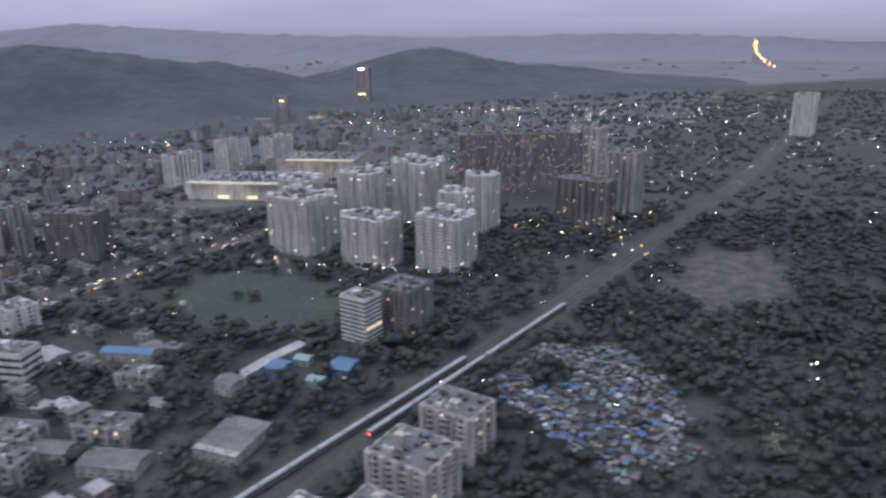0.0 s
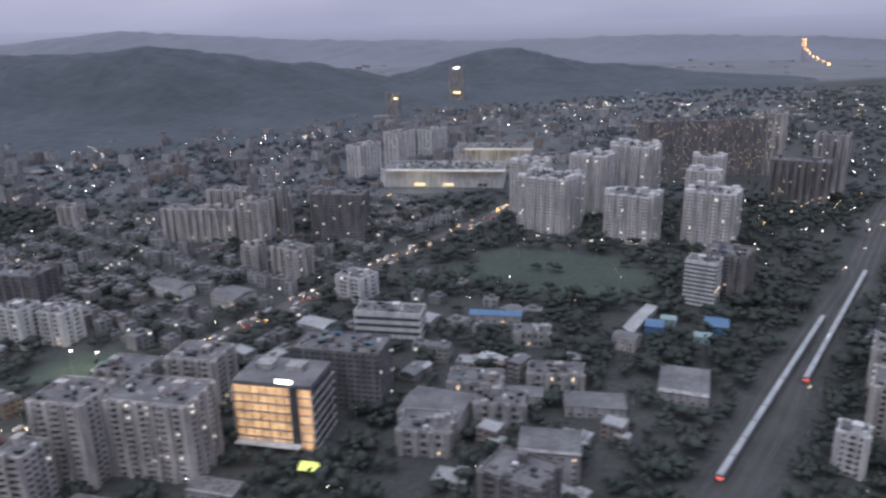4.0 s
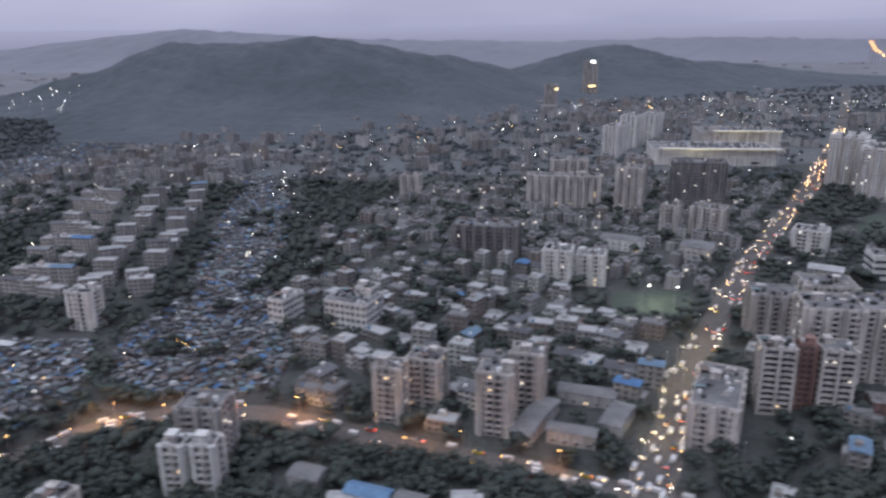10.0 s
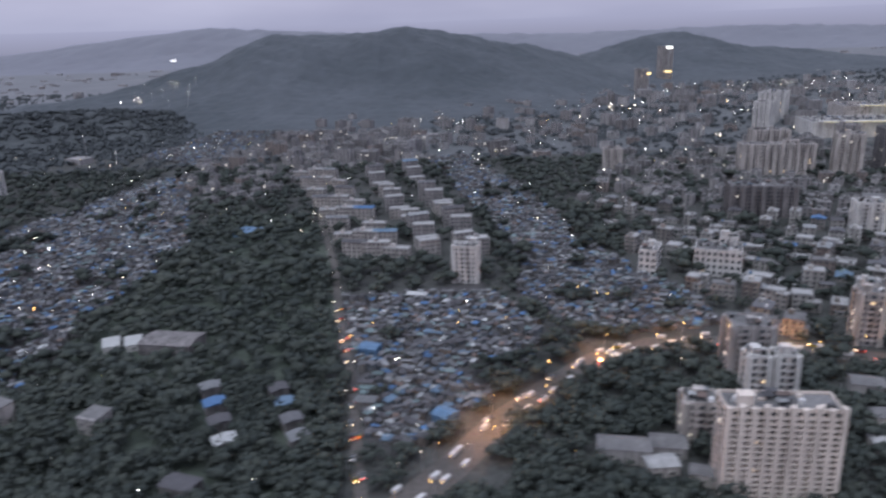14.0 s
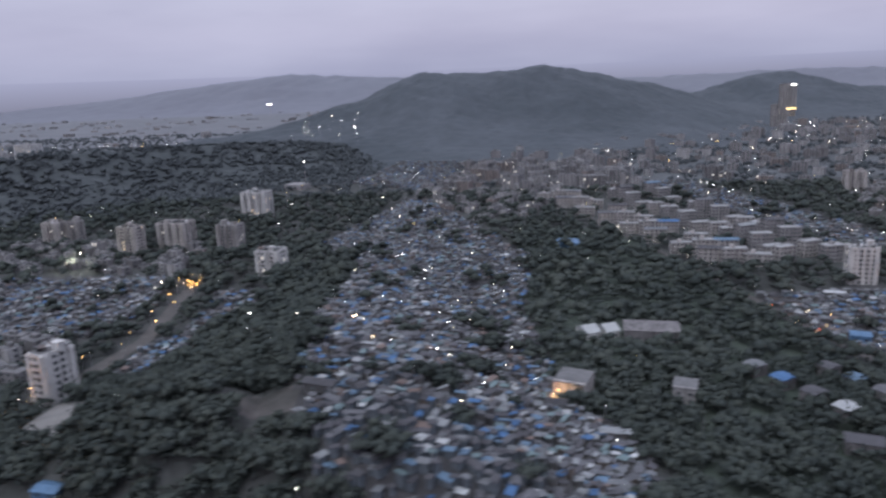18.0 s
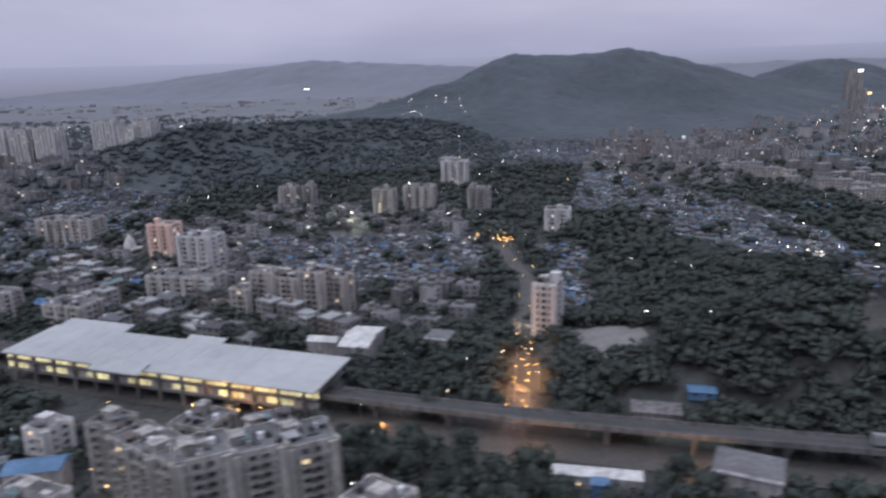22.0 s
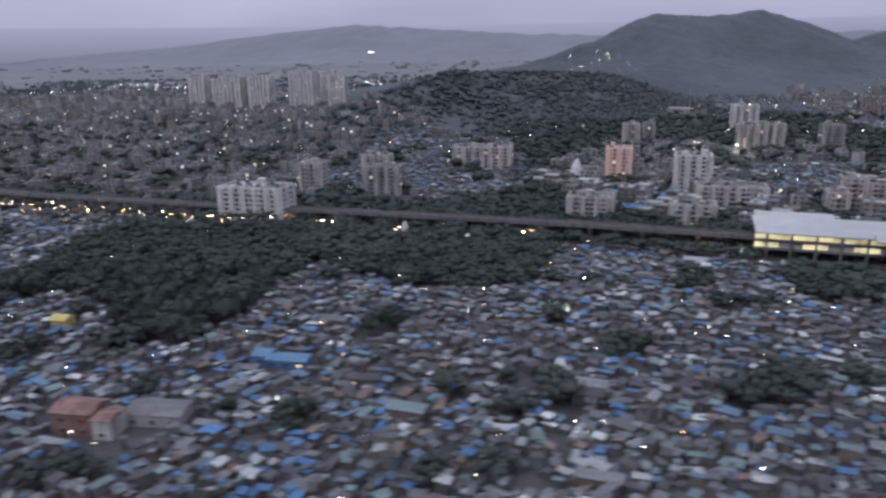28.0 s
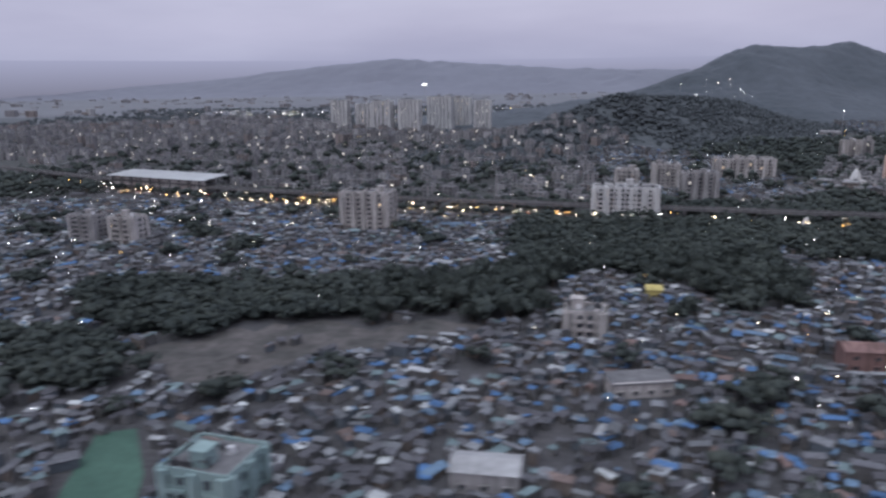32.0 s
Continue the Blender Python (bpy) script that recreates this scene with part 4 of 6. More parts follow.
# houses quarter west of the main road
block("school_building", -407, 198, 22, 0.8, 10.5, -22, WHITEW, "white school building with small windows", "school", lit=0.02, floors=4, singles=24, style="plain")
block("school_building", -402, 206, 9, 1.0, 14, -22, WHITEW, "white school stair tower with a flat roof", "school", lit=0.0, floors=5, style="plain")
block("school_building", -434, 203, 12, 1.9, 10.5, -25, WHITEW, "white long school wing", "school", lit=0.02, floors=4, singles=24, style="plain")
block("apartment_block", -387, 132, 9, 0.9, 17, -15, GREYW, "slim white and grey apartment tower", lit=0.08, singles=18, trim=CREAM)
block("apartment_block", -377, 141, 12, 0.9, 15, -15, GREYW, "cream apartment block", lit=0.08, singles=18, trim=CREAM)
block("apartment_block", -357, 124, 11, 0.9, 19, -15, GREYW, "cream apartment tower", lit=0.08, singles=18, trim=CREAM)
block("apartment_block", -347, 138, 11, 0.9, 18, -15, GREYW, "grey apartment tower", lit=0.08, singles=18, trim=CREAM)
block("apartment_block", -323, 243, 14, 0.9, 17, -15, WHITEW, "white stepped apartment block", lit=0.05, tanks=4)
block("apartment_block", -308, 246, 14, 0.9, 14, -15, WHITEW, "white stepped apartment block", lit=0.05, tanks=4)
block("apartment_block", -352, 287, 35, 0.5, 16, -12, DARKW, "dark brown long block", lit=0.02)
# by the orange road
block("apartment_tower", -436, 99, 6, 1.0, 13.5, -6, CREAM, "twin grey-white apartment tower with dark slot", lit=0.04, tanks=2, singles=24, trim=WHITEW)
block("apartment_tower", -428.5, 99, 6, 1.0, 13.5, -6, CREAM, "twin grey-white apartment tower with dark slot", lit=0.04, tanks=2, singles=24, trim=WHITEW)
block("apartment_tower", -433, 110, 12, 0.9, 17, -6, GREYW, "grey apartment tower behind the twin blocks", lit=0.04, tanks=2, singles=18)
block("apartment_block", -448.5, 58, 24, 0.34, 21.2, -6, PEACHW, "large cream apartment block with rows of balconies", floors=16, style="verandah", lit=0.02, tanks=4)
block("apartment_block", -457, 80, 9, 0.9, 11, -10, CREAM, "cream block behind the large white one", lit=0.06)
block("apartment_block", -510, 201, 11, 0.7, 15, -10, WHITEW, "white block with tall vertical panels", style="tower", lit=0.02)
# along the hill and the metro
block("apartment_tower", -789.3, 89.5, 9.2, 1.5, 17.8, -20, WHITEW, "white apartment tower beside trees", lit=0.03, singles=24)
block("apartment_block", -769, 236, 13, 0.8, 12, -10, WHITEW, "white block at the slum's edge", lit=0.05)
block("apartment_block", -824, 388, 19, 0.7, 18.5, -10, WHITEW, "white block on the wooded hillside", lit=0.1)
block("apartment_block", -925, 314, 11, 0.8, 14.5, -10, CREAM, "pinkish grey tower", lit=0.03)
block("apartment_block", -913, 318, 7.5, 0.8, 14.5, -10, GREYW, "grey tower", lit=0.03)
block("apartment_block", -862, 283, 12, 0.8, 16.5, -10, CREAM, "cream apartment block", lit=0.05)
block("apartment_block", -843, 297, 18.5, 0.7, 15.4, -10, CREAM, "cream apartment block", lit=0.05)
block("apartment_block", -808, 290, 13, 0.7, 15, -10, GREYW, "grey apartment block", lit=0.08)
block("apartment_block", -956, 202, 13, 0.8, 15.5, -10, PINKW, "floodlit salmon apartment tower", lit=0.1)
block("apartment_block", -928, 172, 18, 0.7, 16, -15, WHITEW, "white apartment block", lit=0.04, singles=18)
block("apartment_slab", -922, 138, 29, 0.4, 8, -12, CREAM, "cream low slab", lit=0.03)
for x, y, w, h in ((-891, 116, 9, 10), (-884, 119, 10, 15), (-875, 118, 11, 13), (-866, 116, 11, 15.5), (-858, 119, 8, 13)):
    block("apartment_block", x, y, w, 0.9, h, -18, CREAM, "cream apartment block near the station", lit=0.05, group="blocks by the station", singles=24)
for x, y, w, h, a in ((-860, -7.4, 12.7, 17.2, 26), (-851.6, -3.4, 12.7, 16.4, 26), (-843.3, 0.6, 12.7, 15.4, 26), (-862.8, -7.0, 10.5, 16.2, -36), (-869.1, -2.8, 11.2, 15.6, -36), (-875.4, 1.9, 11.2, 15.0, -36), (-884, 10, 8, 15, -20), (-853, 11, 11, 13, 26), (-868, 14, 12, 12, -20)):
    block("apartment_block", x, y, w, 1.0, h, a, WEATHERED, "weathered grey apartment block in a curved row", lit=0.06, tanks=4, trim=WEATHERED, group="curved row of flats", singles=14)
block("apartment_block", -892, -11, 15, 0.8, 9.5, -20, CREAM, "weathered white stepped block with patched roof", lit=0.1, singles=18)
block("apartment_block", -904, 20, 8, 1.0, 9, -20, WHITEW, "narrow white block", lit=0.1, singles=24)
block("apartment_block", -827, -19, 11.5, 0.9, 15.5, -30, CREAM, "pale stepped block among dark trees", lit=0.02, tanks=3)
block("apartment_slab", -1117, 119, 29, 0.45, 13.5, -14, WHITEW, "long white apartment slab by the road", lit=0.03, singles=24)
block("apartment_block", -1157, -19, 10, 0.8, 6, -10, CREAM, "cream house with dark windows among huts", "house", floors=3, lit=0.0)
block("community_hall", -1222, -88, 13.5, 0.9, 5.6, -15, TEALW, "pale teal two-storey hall", "hall", floors=2, lit=0.03, singles=18)
block("apartment_block", -1023, 238, 33, 0.4, 11.5, -8, CREAM, "long cream hillside block", lit=0.05)
block("apartment_block", -1225, 104, 22, 0.5, 15, -14, CREAM, "cream apartment block beside the lit road", lit=0.06, singles=12)
block("apartment_block", -1330, 83, 13, 0.7, 10.5, -18, GREYW, "pale weathered apartment block among huts", lit=0.03, singles=12)
block("apartment_block", -1313, 80, 13, 0.7, 10, -18, CREAM, "cream apartment block among the huts", lit=0.03, singles=12)
block("apartment_block", -1105, 176, 12, 0.8, 14, -14, CREAM, "narrow cream block behind the white slab", lit=0.04)
block("apartment_block", -1071, 170, 18, 0.5, 13, -10, GREYW, "weathered grey hillside flats", lit=0.05)
block("apartment_block", -1078, 205, 15, 0.6, 13, -12, CREAM, "cream hillside flats above the huts", lit=0.05)
block("apartment_block", -984, 117, 19, 0.6, 9, -16, CREAM, "pale stepped block by the elevated line", lit=0.04, singles=12)
block("apartment_block", -948, 106, 18, 0.6, 8, -16, CREAM, "low cream block by the elevated line", lit=0.04, singles=12)
# far towers in white plaster, standing in for the haze that pales them
for x, y, w, h in ((-1276, 604, 22, 36), (-1246, 600, 24, 37), (-1167, 612, 19, 35), (-1300, 640, 20, 32), (-1215, 660, 30, 38), (-1330, 650, 20, 36), (-1190, 700, 24, 36)):
    block("apartment_tower", x, y, w, 0.8, h, -8, WHITEW, "far pale apartment tower", style="tower", lit=0.05, group="far towers", singles=10)
block("apartment_tower", -131, 1210, 26, 0.8, 62, -8, GREYW, "tall tower with lit roof signs on the hill", style="tower", lit=0.03, singles=10)
block("apartment_tower", -225, 1010, 20, 0.8, 36, -8, GREYW, "far pale tower", style="tower", lit=0.03, singles=10)


def lowrise(name, x, y, w, d, h, yaw, wall, roof, label, category="shed", rise=1.0):
    """A low building with eaves and a pitched sheet roof; x, y is its middle."""
    ob = put(name, None, at=(x, y, knoll(x, y)), yaw=radians(yaw), label=label, category=category)
    take(x, y, 0.45 * math.hypot(w, d))
    p = Pile()
    p.box(0, 0, -0.3, w, d, h + 0.3)
    put("wall", p.mesh("wall", [wall]), ob)
    p = Pile()
    if rise > 0:
        p.gable(0, 0, h, w, d, rise, 0, 0.0, 0.3)
    else:
        p.box(0, 0, h, w + 0.5, d + 0.5, 0.18, floor=True, slope=0.5)
    put("roof", p.mesh("roof", [roof]), ob)
    for k in range(max(1, int(w / 3.0))):
        u = (k + 0.5) / max(1, int(w / 3.0)) * w - w / 2
        for i in range(max(1, int(h / 2.2))):
            put("window", window(1.0, 0.8, 0 if (k * 5 + i * 3 + int(abs(x + y))) % 13 else 1, wall), ob, (u, -d / 2, 0.8 + 2.1 * i))
    return ob


GR, WH = "low building under a grey sheet roof", "low building under a pale sheet roof"
lowrise("platform_shed", -68, 258, 5, 34, 3, -33, GREYW, PALE_ROOF, "long narrow shed with white roof", rise=0.8)
lowrise("shed", -79, 236, 9, 8, 5, -33, CREAM, ROOF_CONC, "pale lit shed beside the long roof")
lowrise("shed", -39, 250, 9, 10, 4, -20, BLUE, BLUE, "big bright blue sheet shed")
lowrise("shed", -64, 250, 7, 8, 4, -20, BLUE, BLUE, "small blue sheet shed")
lowrise("shed", -48, 240, 6, 5, 3, -20, TEALW, TEALW, "small shed of teal sheet metal")
lowrise("shed", -56, 258, 6, 5, 3, -20, TEALW, TEALW, "small shed of teal sheet metal")
lowrise("hall", -101, 188, 19, 10, 4, -8, GREYW, ROOF_CONC, GR)
lowrise("hall", -126, 195, 18, 7, 4, -8, CREAM, ROOF_CONC, GR)
lowrise("market_hall", -68, 200, 16, 20, 4, -20, GREYW, ROOF_CONC, "broad shed with ribbed grey roof", rise=0)
lowrise("hall", -128, 264, 22, 6, 4, -8, GREYW, BLUE, "long low hall with blue-edged roof")
lowrise("hall", -121, 268, 8, 9, 4, 40, GREYW, ROOF_CONC, GR)
lowrise("hall", -203, 255, 14, 9, 5, -30, GREYW, PALE_ROOF, WH)
lowrise("hall", -282, 304, 21, 10, 6, -30, WHITEW, ROOF_CONC, GR)
lowrise("hall", -248, 290, 15, 14, 6, -30, CREAM, ROOF_CONC, GR)
lowrise("hall", -152, 182, 20, 18, 7, -20, GREYW, ROOF_CONC, "broad hall with sloping grey roof", rise=1.5)
lowrise("hall", -160, 262, 14, 10, 4, -30, GREYW, PALE_ROOF, WH)
lowrise("hall", -120, 156, 17, 12, 9, -10, GREYW, ROOF_CONC, "grey block with stepped roof among trees", rise=0)
lowrise("school_shed", -346, 130, 6, 22, 4, -30, GREYW, ROOF_CONC, "school shed with weathered roof by the courtyard", rise=0.8)
lowrise("school_shed", -329, 144, 17, 6, 4, -18, GREYW, ROOF_CONC, "school shed with weathered roof by the courtyard", rise=0.8)
lowrise("school_shed", -337, 122, 13, 5, 4, -18, GREYW, ROOF_CONC, "school shed with weathered roof by the courtyard", rise=0.8)
lowrise("school_shed", -323, 130, 6, 14, 4, -30, GREYW, ROOF_CONC, "school shed with weathered roof by the courtyard", rise=0.8)
lowrise("market_hall", -389, 95, 11, 5, 4, -20, CREAM, BLUE, "market hall with blue and white roof")
lowrise("market_hall", -379, 92, 7, 5, 4, -20, CREAM, ROOF_CONC, "market hall with white roof")
lowrise("shed", -405, 103, 8, 6, 4, -20, GREYW, ROOF_CONC, GR)
lowrise("shed", -398, 78, 11, 5, 4, -22, GREYW, ROOF_CONC, "shed under a weathered grey roof")
lowrise("shed", -405, 64, 8, 5, 4, -22, GREYW, ROOF_CONC, GR)
lowrise("shed", -477, 76, 12, 6, 4, -10, GREYW, ROOF_CONC, GR)
lowrise("shed", -466, 78, 8, 6, 3, -10, GREYW, ROOF_CONC, GR)
for x, y, w, d, h, rf in ((-394, 94, 9, 5, 3, PALE_ROOF), (-386, 87, 8, 6, 3.5, PALE_ROOF), (-404, 79, 7, 5, 3, BLUE), (-391, 76, 10, 5, 3, PALE_ROOF), (-409, 88, 6, 5, 3, ROOF_CONC), (-416, 76, 6, 4, 3, PALE_ROOF), (-372, 84, 8, 6, 3.5, ROOF_CONC), (-366, 94, 7, 5, 3, PALE_ROOF), (-470, 70, 7, 5, 3, PALE_ROOF), (-462, 66, 5, 4, 3, ROOF_CONC)):
    lowrise("house", x, y, w, d, h, -20 + (x % 7) * 4, CREAM, rf, "small low house with a pale sheet roof among trees", "house", 0.7)
lowrise("tarpaulin_shelter", -620, 286, 13, 12, 2.5, -20, BLUE, BLUE, "shelter under a blue tarpaulin", rise=0.6)
lowrise("tarpaulin_shelter", -519, 95, 5, 5, 2.5, -40, BLUE, BLUE, "shelter under a blue tarpaulin", rise=0.8)
lowrise("tarpaulin_shelter", -543, 138, 6, 5, 2.5, -20, BLUE, BLUE, "shelter under a blue tarpaulin", rise=0.5)
lowrise("tarpaulin_shelter", -759, 42, 6, 4, 1.8, -10, BLUE, BLUE, "shelter under a blue tarpaulin", rise=0.5)
lowrise("tarpaulin_shelter", -630, 147, 5, 8, 2.5, 20, WHITEW, WHITESHEET, "pale peaked marquee tent", "tent", 1.8)
lowrise("tarpaulin_shelter", -623, 148, 5, 8, 2.5, 20, WHITEW, WHITESHEET, "pale peaked marquee tent", "tent", 1.8)
lowrise("hall", -609, 145, 18, 11, 4, -10, DARKW, DARKW, "low hall under a brown roof", rise=0.8)
lowrise("hall", -641, 98, 9, 9, 6, -25, CREAM, ROOF_CONC, "tan building lit by street lamps", rise=0)
for k in range(4):
    lowrise("row_house", -586 + 4.2 * k, 112 - 9.5 * k, 4.5, 5.5, 3.5, -62, DARKW, HUT_ROOF_ONE, "row house under a dull roof", "house", 0.5)
    lowrise("row_house", -566 + 3.6 * k, 110 - 8.5 * k, 4.5, 5, 3.5, -62, DARKW, HUT_ROOF_ONE, "row house under a dull roof", "house", 0.5)
lowrise("row_house", -578, 66, 8, 5, 3.5, -20, DARKW, HUT_ROOF_ONE, "row house under a dull roof", "house", 0.5)
lowrise("row_house", -611, 95, 6, 6, 5, -20, GREYW, ROOF_CONC, "small grey two-storey house", "house", 0)
lowrise("hall", -822, 84, 7, 7, 5, -20, CREAM, ROOF_CONC, "small cream house among trees", "house", 0)
lowrise("hall", -770, 39, 11, 5, 3, -12, DARKW, DARKW, "low building under a dull roof", "house", 0)
lowrise("bus_shelter", -788, 13, 17, 3.4, 3, -10, GREYW, WHITEW, "long shelter with a pale roof", "shelter", 0.4)
lowrise("kiosk", -788, 9.5, 3.2, 2.6, 3.2, -10, BLUE, BLUE, "small blue kiosk beside the shelter", "kiosk", 0.3)
lowrise("hall", -760, 10, 12, 9, 6, -25, GREYW, ROOF_CONC, "pale house with a worn flat roof", "house", 0)
for x, y, w, d, h, rf in ((-893, -23, 5.4, 5, 6.2, ROOF_CONC), (-887.6, -21, 4.6, 6.5, 4.6, PALE_ROOF), (-882.4, -20.5, 5.2, 5, 7.4, ROOF_CONC), (-876.6, -18.8, 5.6, 6, 5.4, HUT_ROOF_ONE)):
    lowrise("row_house", x, y, w, d, h, 8, WEATHERED, rf, "weathered pale terraced house with a worn roof", "house", 0)
lowrise("hall", -900, 12, 11, 6, 6, 12, CREAM, BLUE, "low block with blue roof sheets")
lowrise("hall", -1104, -36, 8, 6, 4.6, -8, REDW, REDW, "red hall with a red pitched roof", "hall", 1.2)
lowrise("hall", -1098, -38, 3.5, 5, 4, -8, CREAM, REDW, "pale annex beside the red hall", "hall", 0.5)
lowrise("shed", -1091, -33, 11, 6, 2.6, -5, GREYW, ROOF_CONC, GR, "shed", 0.6)
lowrise("hall", -1152, -48, 12, 5, 3.2, 8, CREAM, ROOF_CONC, "low cream hall with a worn roof", "hall", 0)
lowrise("tarpaulin_shelter", -1072, -10, 9, 4, 2.2, -8, BLUE, BLUE, "shelter under a blue tarpaulin", rise=0.4)
lowrise("tarpaulin_shelter", -1078, -8, 4, 4, 2.4, -8, BLUE, BLUE, "shelter under a blue tarpaulin", rise=0.5)
lowrise("hall", -1182, -80, 10, 6, 3.5, -8, GREYW, PALE_ROOF, WH)
lowrise("shed", -1134, 12, 4, 4, 3, -8, SHEETY, SHEETY, "small hut of yellow sheet")

lowrise("shed", -240, 137, 17, 7, 4, -14, REDW, DARKW, "long brown shed with a dull roof", rise=0.8)
lowrise("shed", -212, 146, 14, 6, 3, -14, GREYW, DARKW, "low dark shed beside the office", rise=0)
put("lit_awning", None, at=(-188, 155, 0), yaw=-0.2, label="small yellow-green lit awning by the office", category="awning")
AWNING = glowing("lit_green_canvas", (0.80, 0.92, 0.20), 0.16)
awning = bpy.data.objects["lit_awning"]
p = Pile()
p.box(0, 0, 2.6, 6, 3.2, 0.25, floor=True, slope=0.8)
put("canvas", p.mesh("canvas", [AWNING]), awning)
for sx in (-2.8, 2.8):
    for sy in (-1.4, 1.4):
        p = Pile()
        p.tube(sx, sy, 0, 0.08, 2.7, n=6)
        put("pole", p.mesh("pole", [METAL]), awning)
# the amber-lit office
lit_root = put("lit_office", None, at=(-199, 178, 0), yaw=radians(-12), label="glass office with amber-lit floors and white roof sign", category="office")
take(-199, 178, 16)
p = Pile()
p.box(0, 0, 0, 25, 17, 20.5)
put("core", p.mesh("core", [DARKW]), lit_root)
for i in range(7):
    p = Pile()
    p.box(-2, -8.65, i * 2.9 + 0.45, 21, 0.3, 2.2)
    put("glazing", p.mesh("glazing", [LIT_AMBER]), lit_root, label="amber-lit glazed floor")
    p = Pile()
    p.box(12.6, 0, i * 2.9 + 0.45, 0.3, 15, 2.2)
    put("glazing", p.mesh("glazing", [GLASS]), lit_root, label="dark glazed floor")
    p = Pile()
    p.box(0, 0, i * 2.9, 26.2, 18.2, 0.34, floor=True)
    put("floor_slab", p.mesh("floor_slab", [CREAM]), lit_root)
for u in range(9):
    p = Pile()
    p.box(-12 + u * 2.7, -8.92, 0, 0.14, 0.24, 20.5)
    put("mullion", p.mesh("mullion", [DARKW]), lit_root)
p = Pile()
p.box(10.6, -8.65, 0.6, 3.6, 0.3, 19.4)
put("glazing", p.mesh("glazing", [LIT_AMBER]), lit_root, label="amber-lit glazed corner bay")
p = Pile()
p.box(-1.5, -10.6, 1.9, 21, 3.0, 0.3, floor=True)
put("entrance_canopy", p.mesh("entrance_canopy", [WHITEW]), lit_root, label="pale canopy over the entrance")
for u in (-6, 4):
    p = Pile()
    p.box(u, 2, 21.4, 5.5, 5, 1.8)
    put("plant_room", p.mesh("plant_room", [GREYW]), lit_root)
p = Pile()
p.box(7.2, -9.0, 0, 2.6, 0.6, 21)
put("dark_bay", p.mesh("dark_bay", [GLASS]), lit_root)
p = Pile()
p.box(0, 0, 20.5, 25, 17, 0.9)
put("roof", p.mesh("roof", [ROOF_CONC]), lit_root)
p = Pile()
p.box(4, -8.2, 21.5, 5, 0.4, 1.0)
put("roof_sign", p.mesh("roof_sign", [SIGNW]), lit_root, label="glowing white roof sign")


# ---- metro viaduct and stations ----
def viaduct(line, z, width):
    root = put("metro_viaduct", None, label="grey concrete elevated metro line", category="viaduct")
    pts = list(along(line, 18))
    for k, ((x, y, h), (x2, y2, h2)) in enumerate(zip(pts, pts[1:])):
        cx, cy, n = (x + x2) / 2, (y + y2) / 2, math.hypot(x2 - x, y2 - y)
        a = math.atan2(y2 - y, x2 - x)
        p = Pile()
        p.box(cx, cy, z, n + 0.1, width, 0.7, yaw=a, floor=True)
        put("deck", p.mesh("deck", [CONCRETE]), root)
        p = Pile()
        p.box(cx, cy, z + 0.7, n + 0.1, width * 0.8, 0.05, yaw=a)
        put("track_bed", p.mesh("track_bed", [BALLAST]), root)
        for s in (-1, 1):
            p = Pile()
            o = s * (width / 2 - 0.15)
            p.box(cx - math.sin(a) * o, cy + math.cos(a) * o, z + 0.7, n + 0.1, 0.25, 0.6, yaw=a)
            put("side_wall", p.mesh("side_wall", [CONCRETE]), root)
        p = Pile()
        p.tube(x, y, 0, 0.8, z - 1.2, n=10)
        p.box(x, y, z - 1.2, 1.4, width * 0.8, 1.2, yaw=h, floor=True)
        put("pier", p.mesh("pier", [CONCRETE]), root)
    for s in (-1.6, -0.7, 0.7, 1.6):
        v, f = ribbon(line, 0.12, z + 0.78, s)
        me = bpy.data.meshes.new("rail")
        me.from_pydata(v, [], f)
        me.materials.append(STEEL)
        put("rail", me, root)


viaduct([(x + 1, y + 4) for x, y in METRO], 4.6, 5.5)


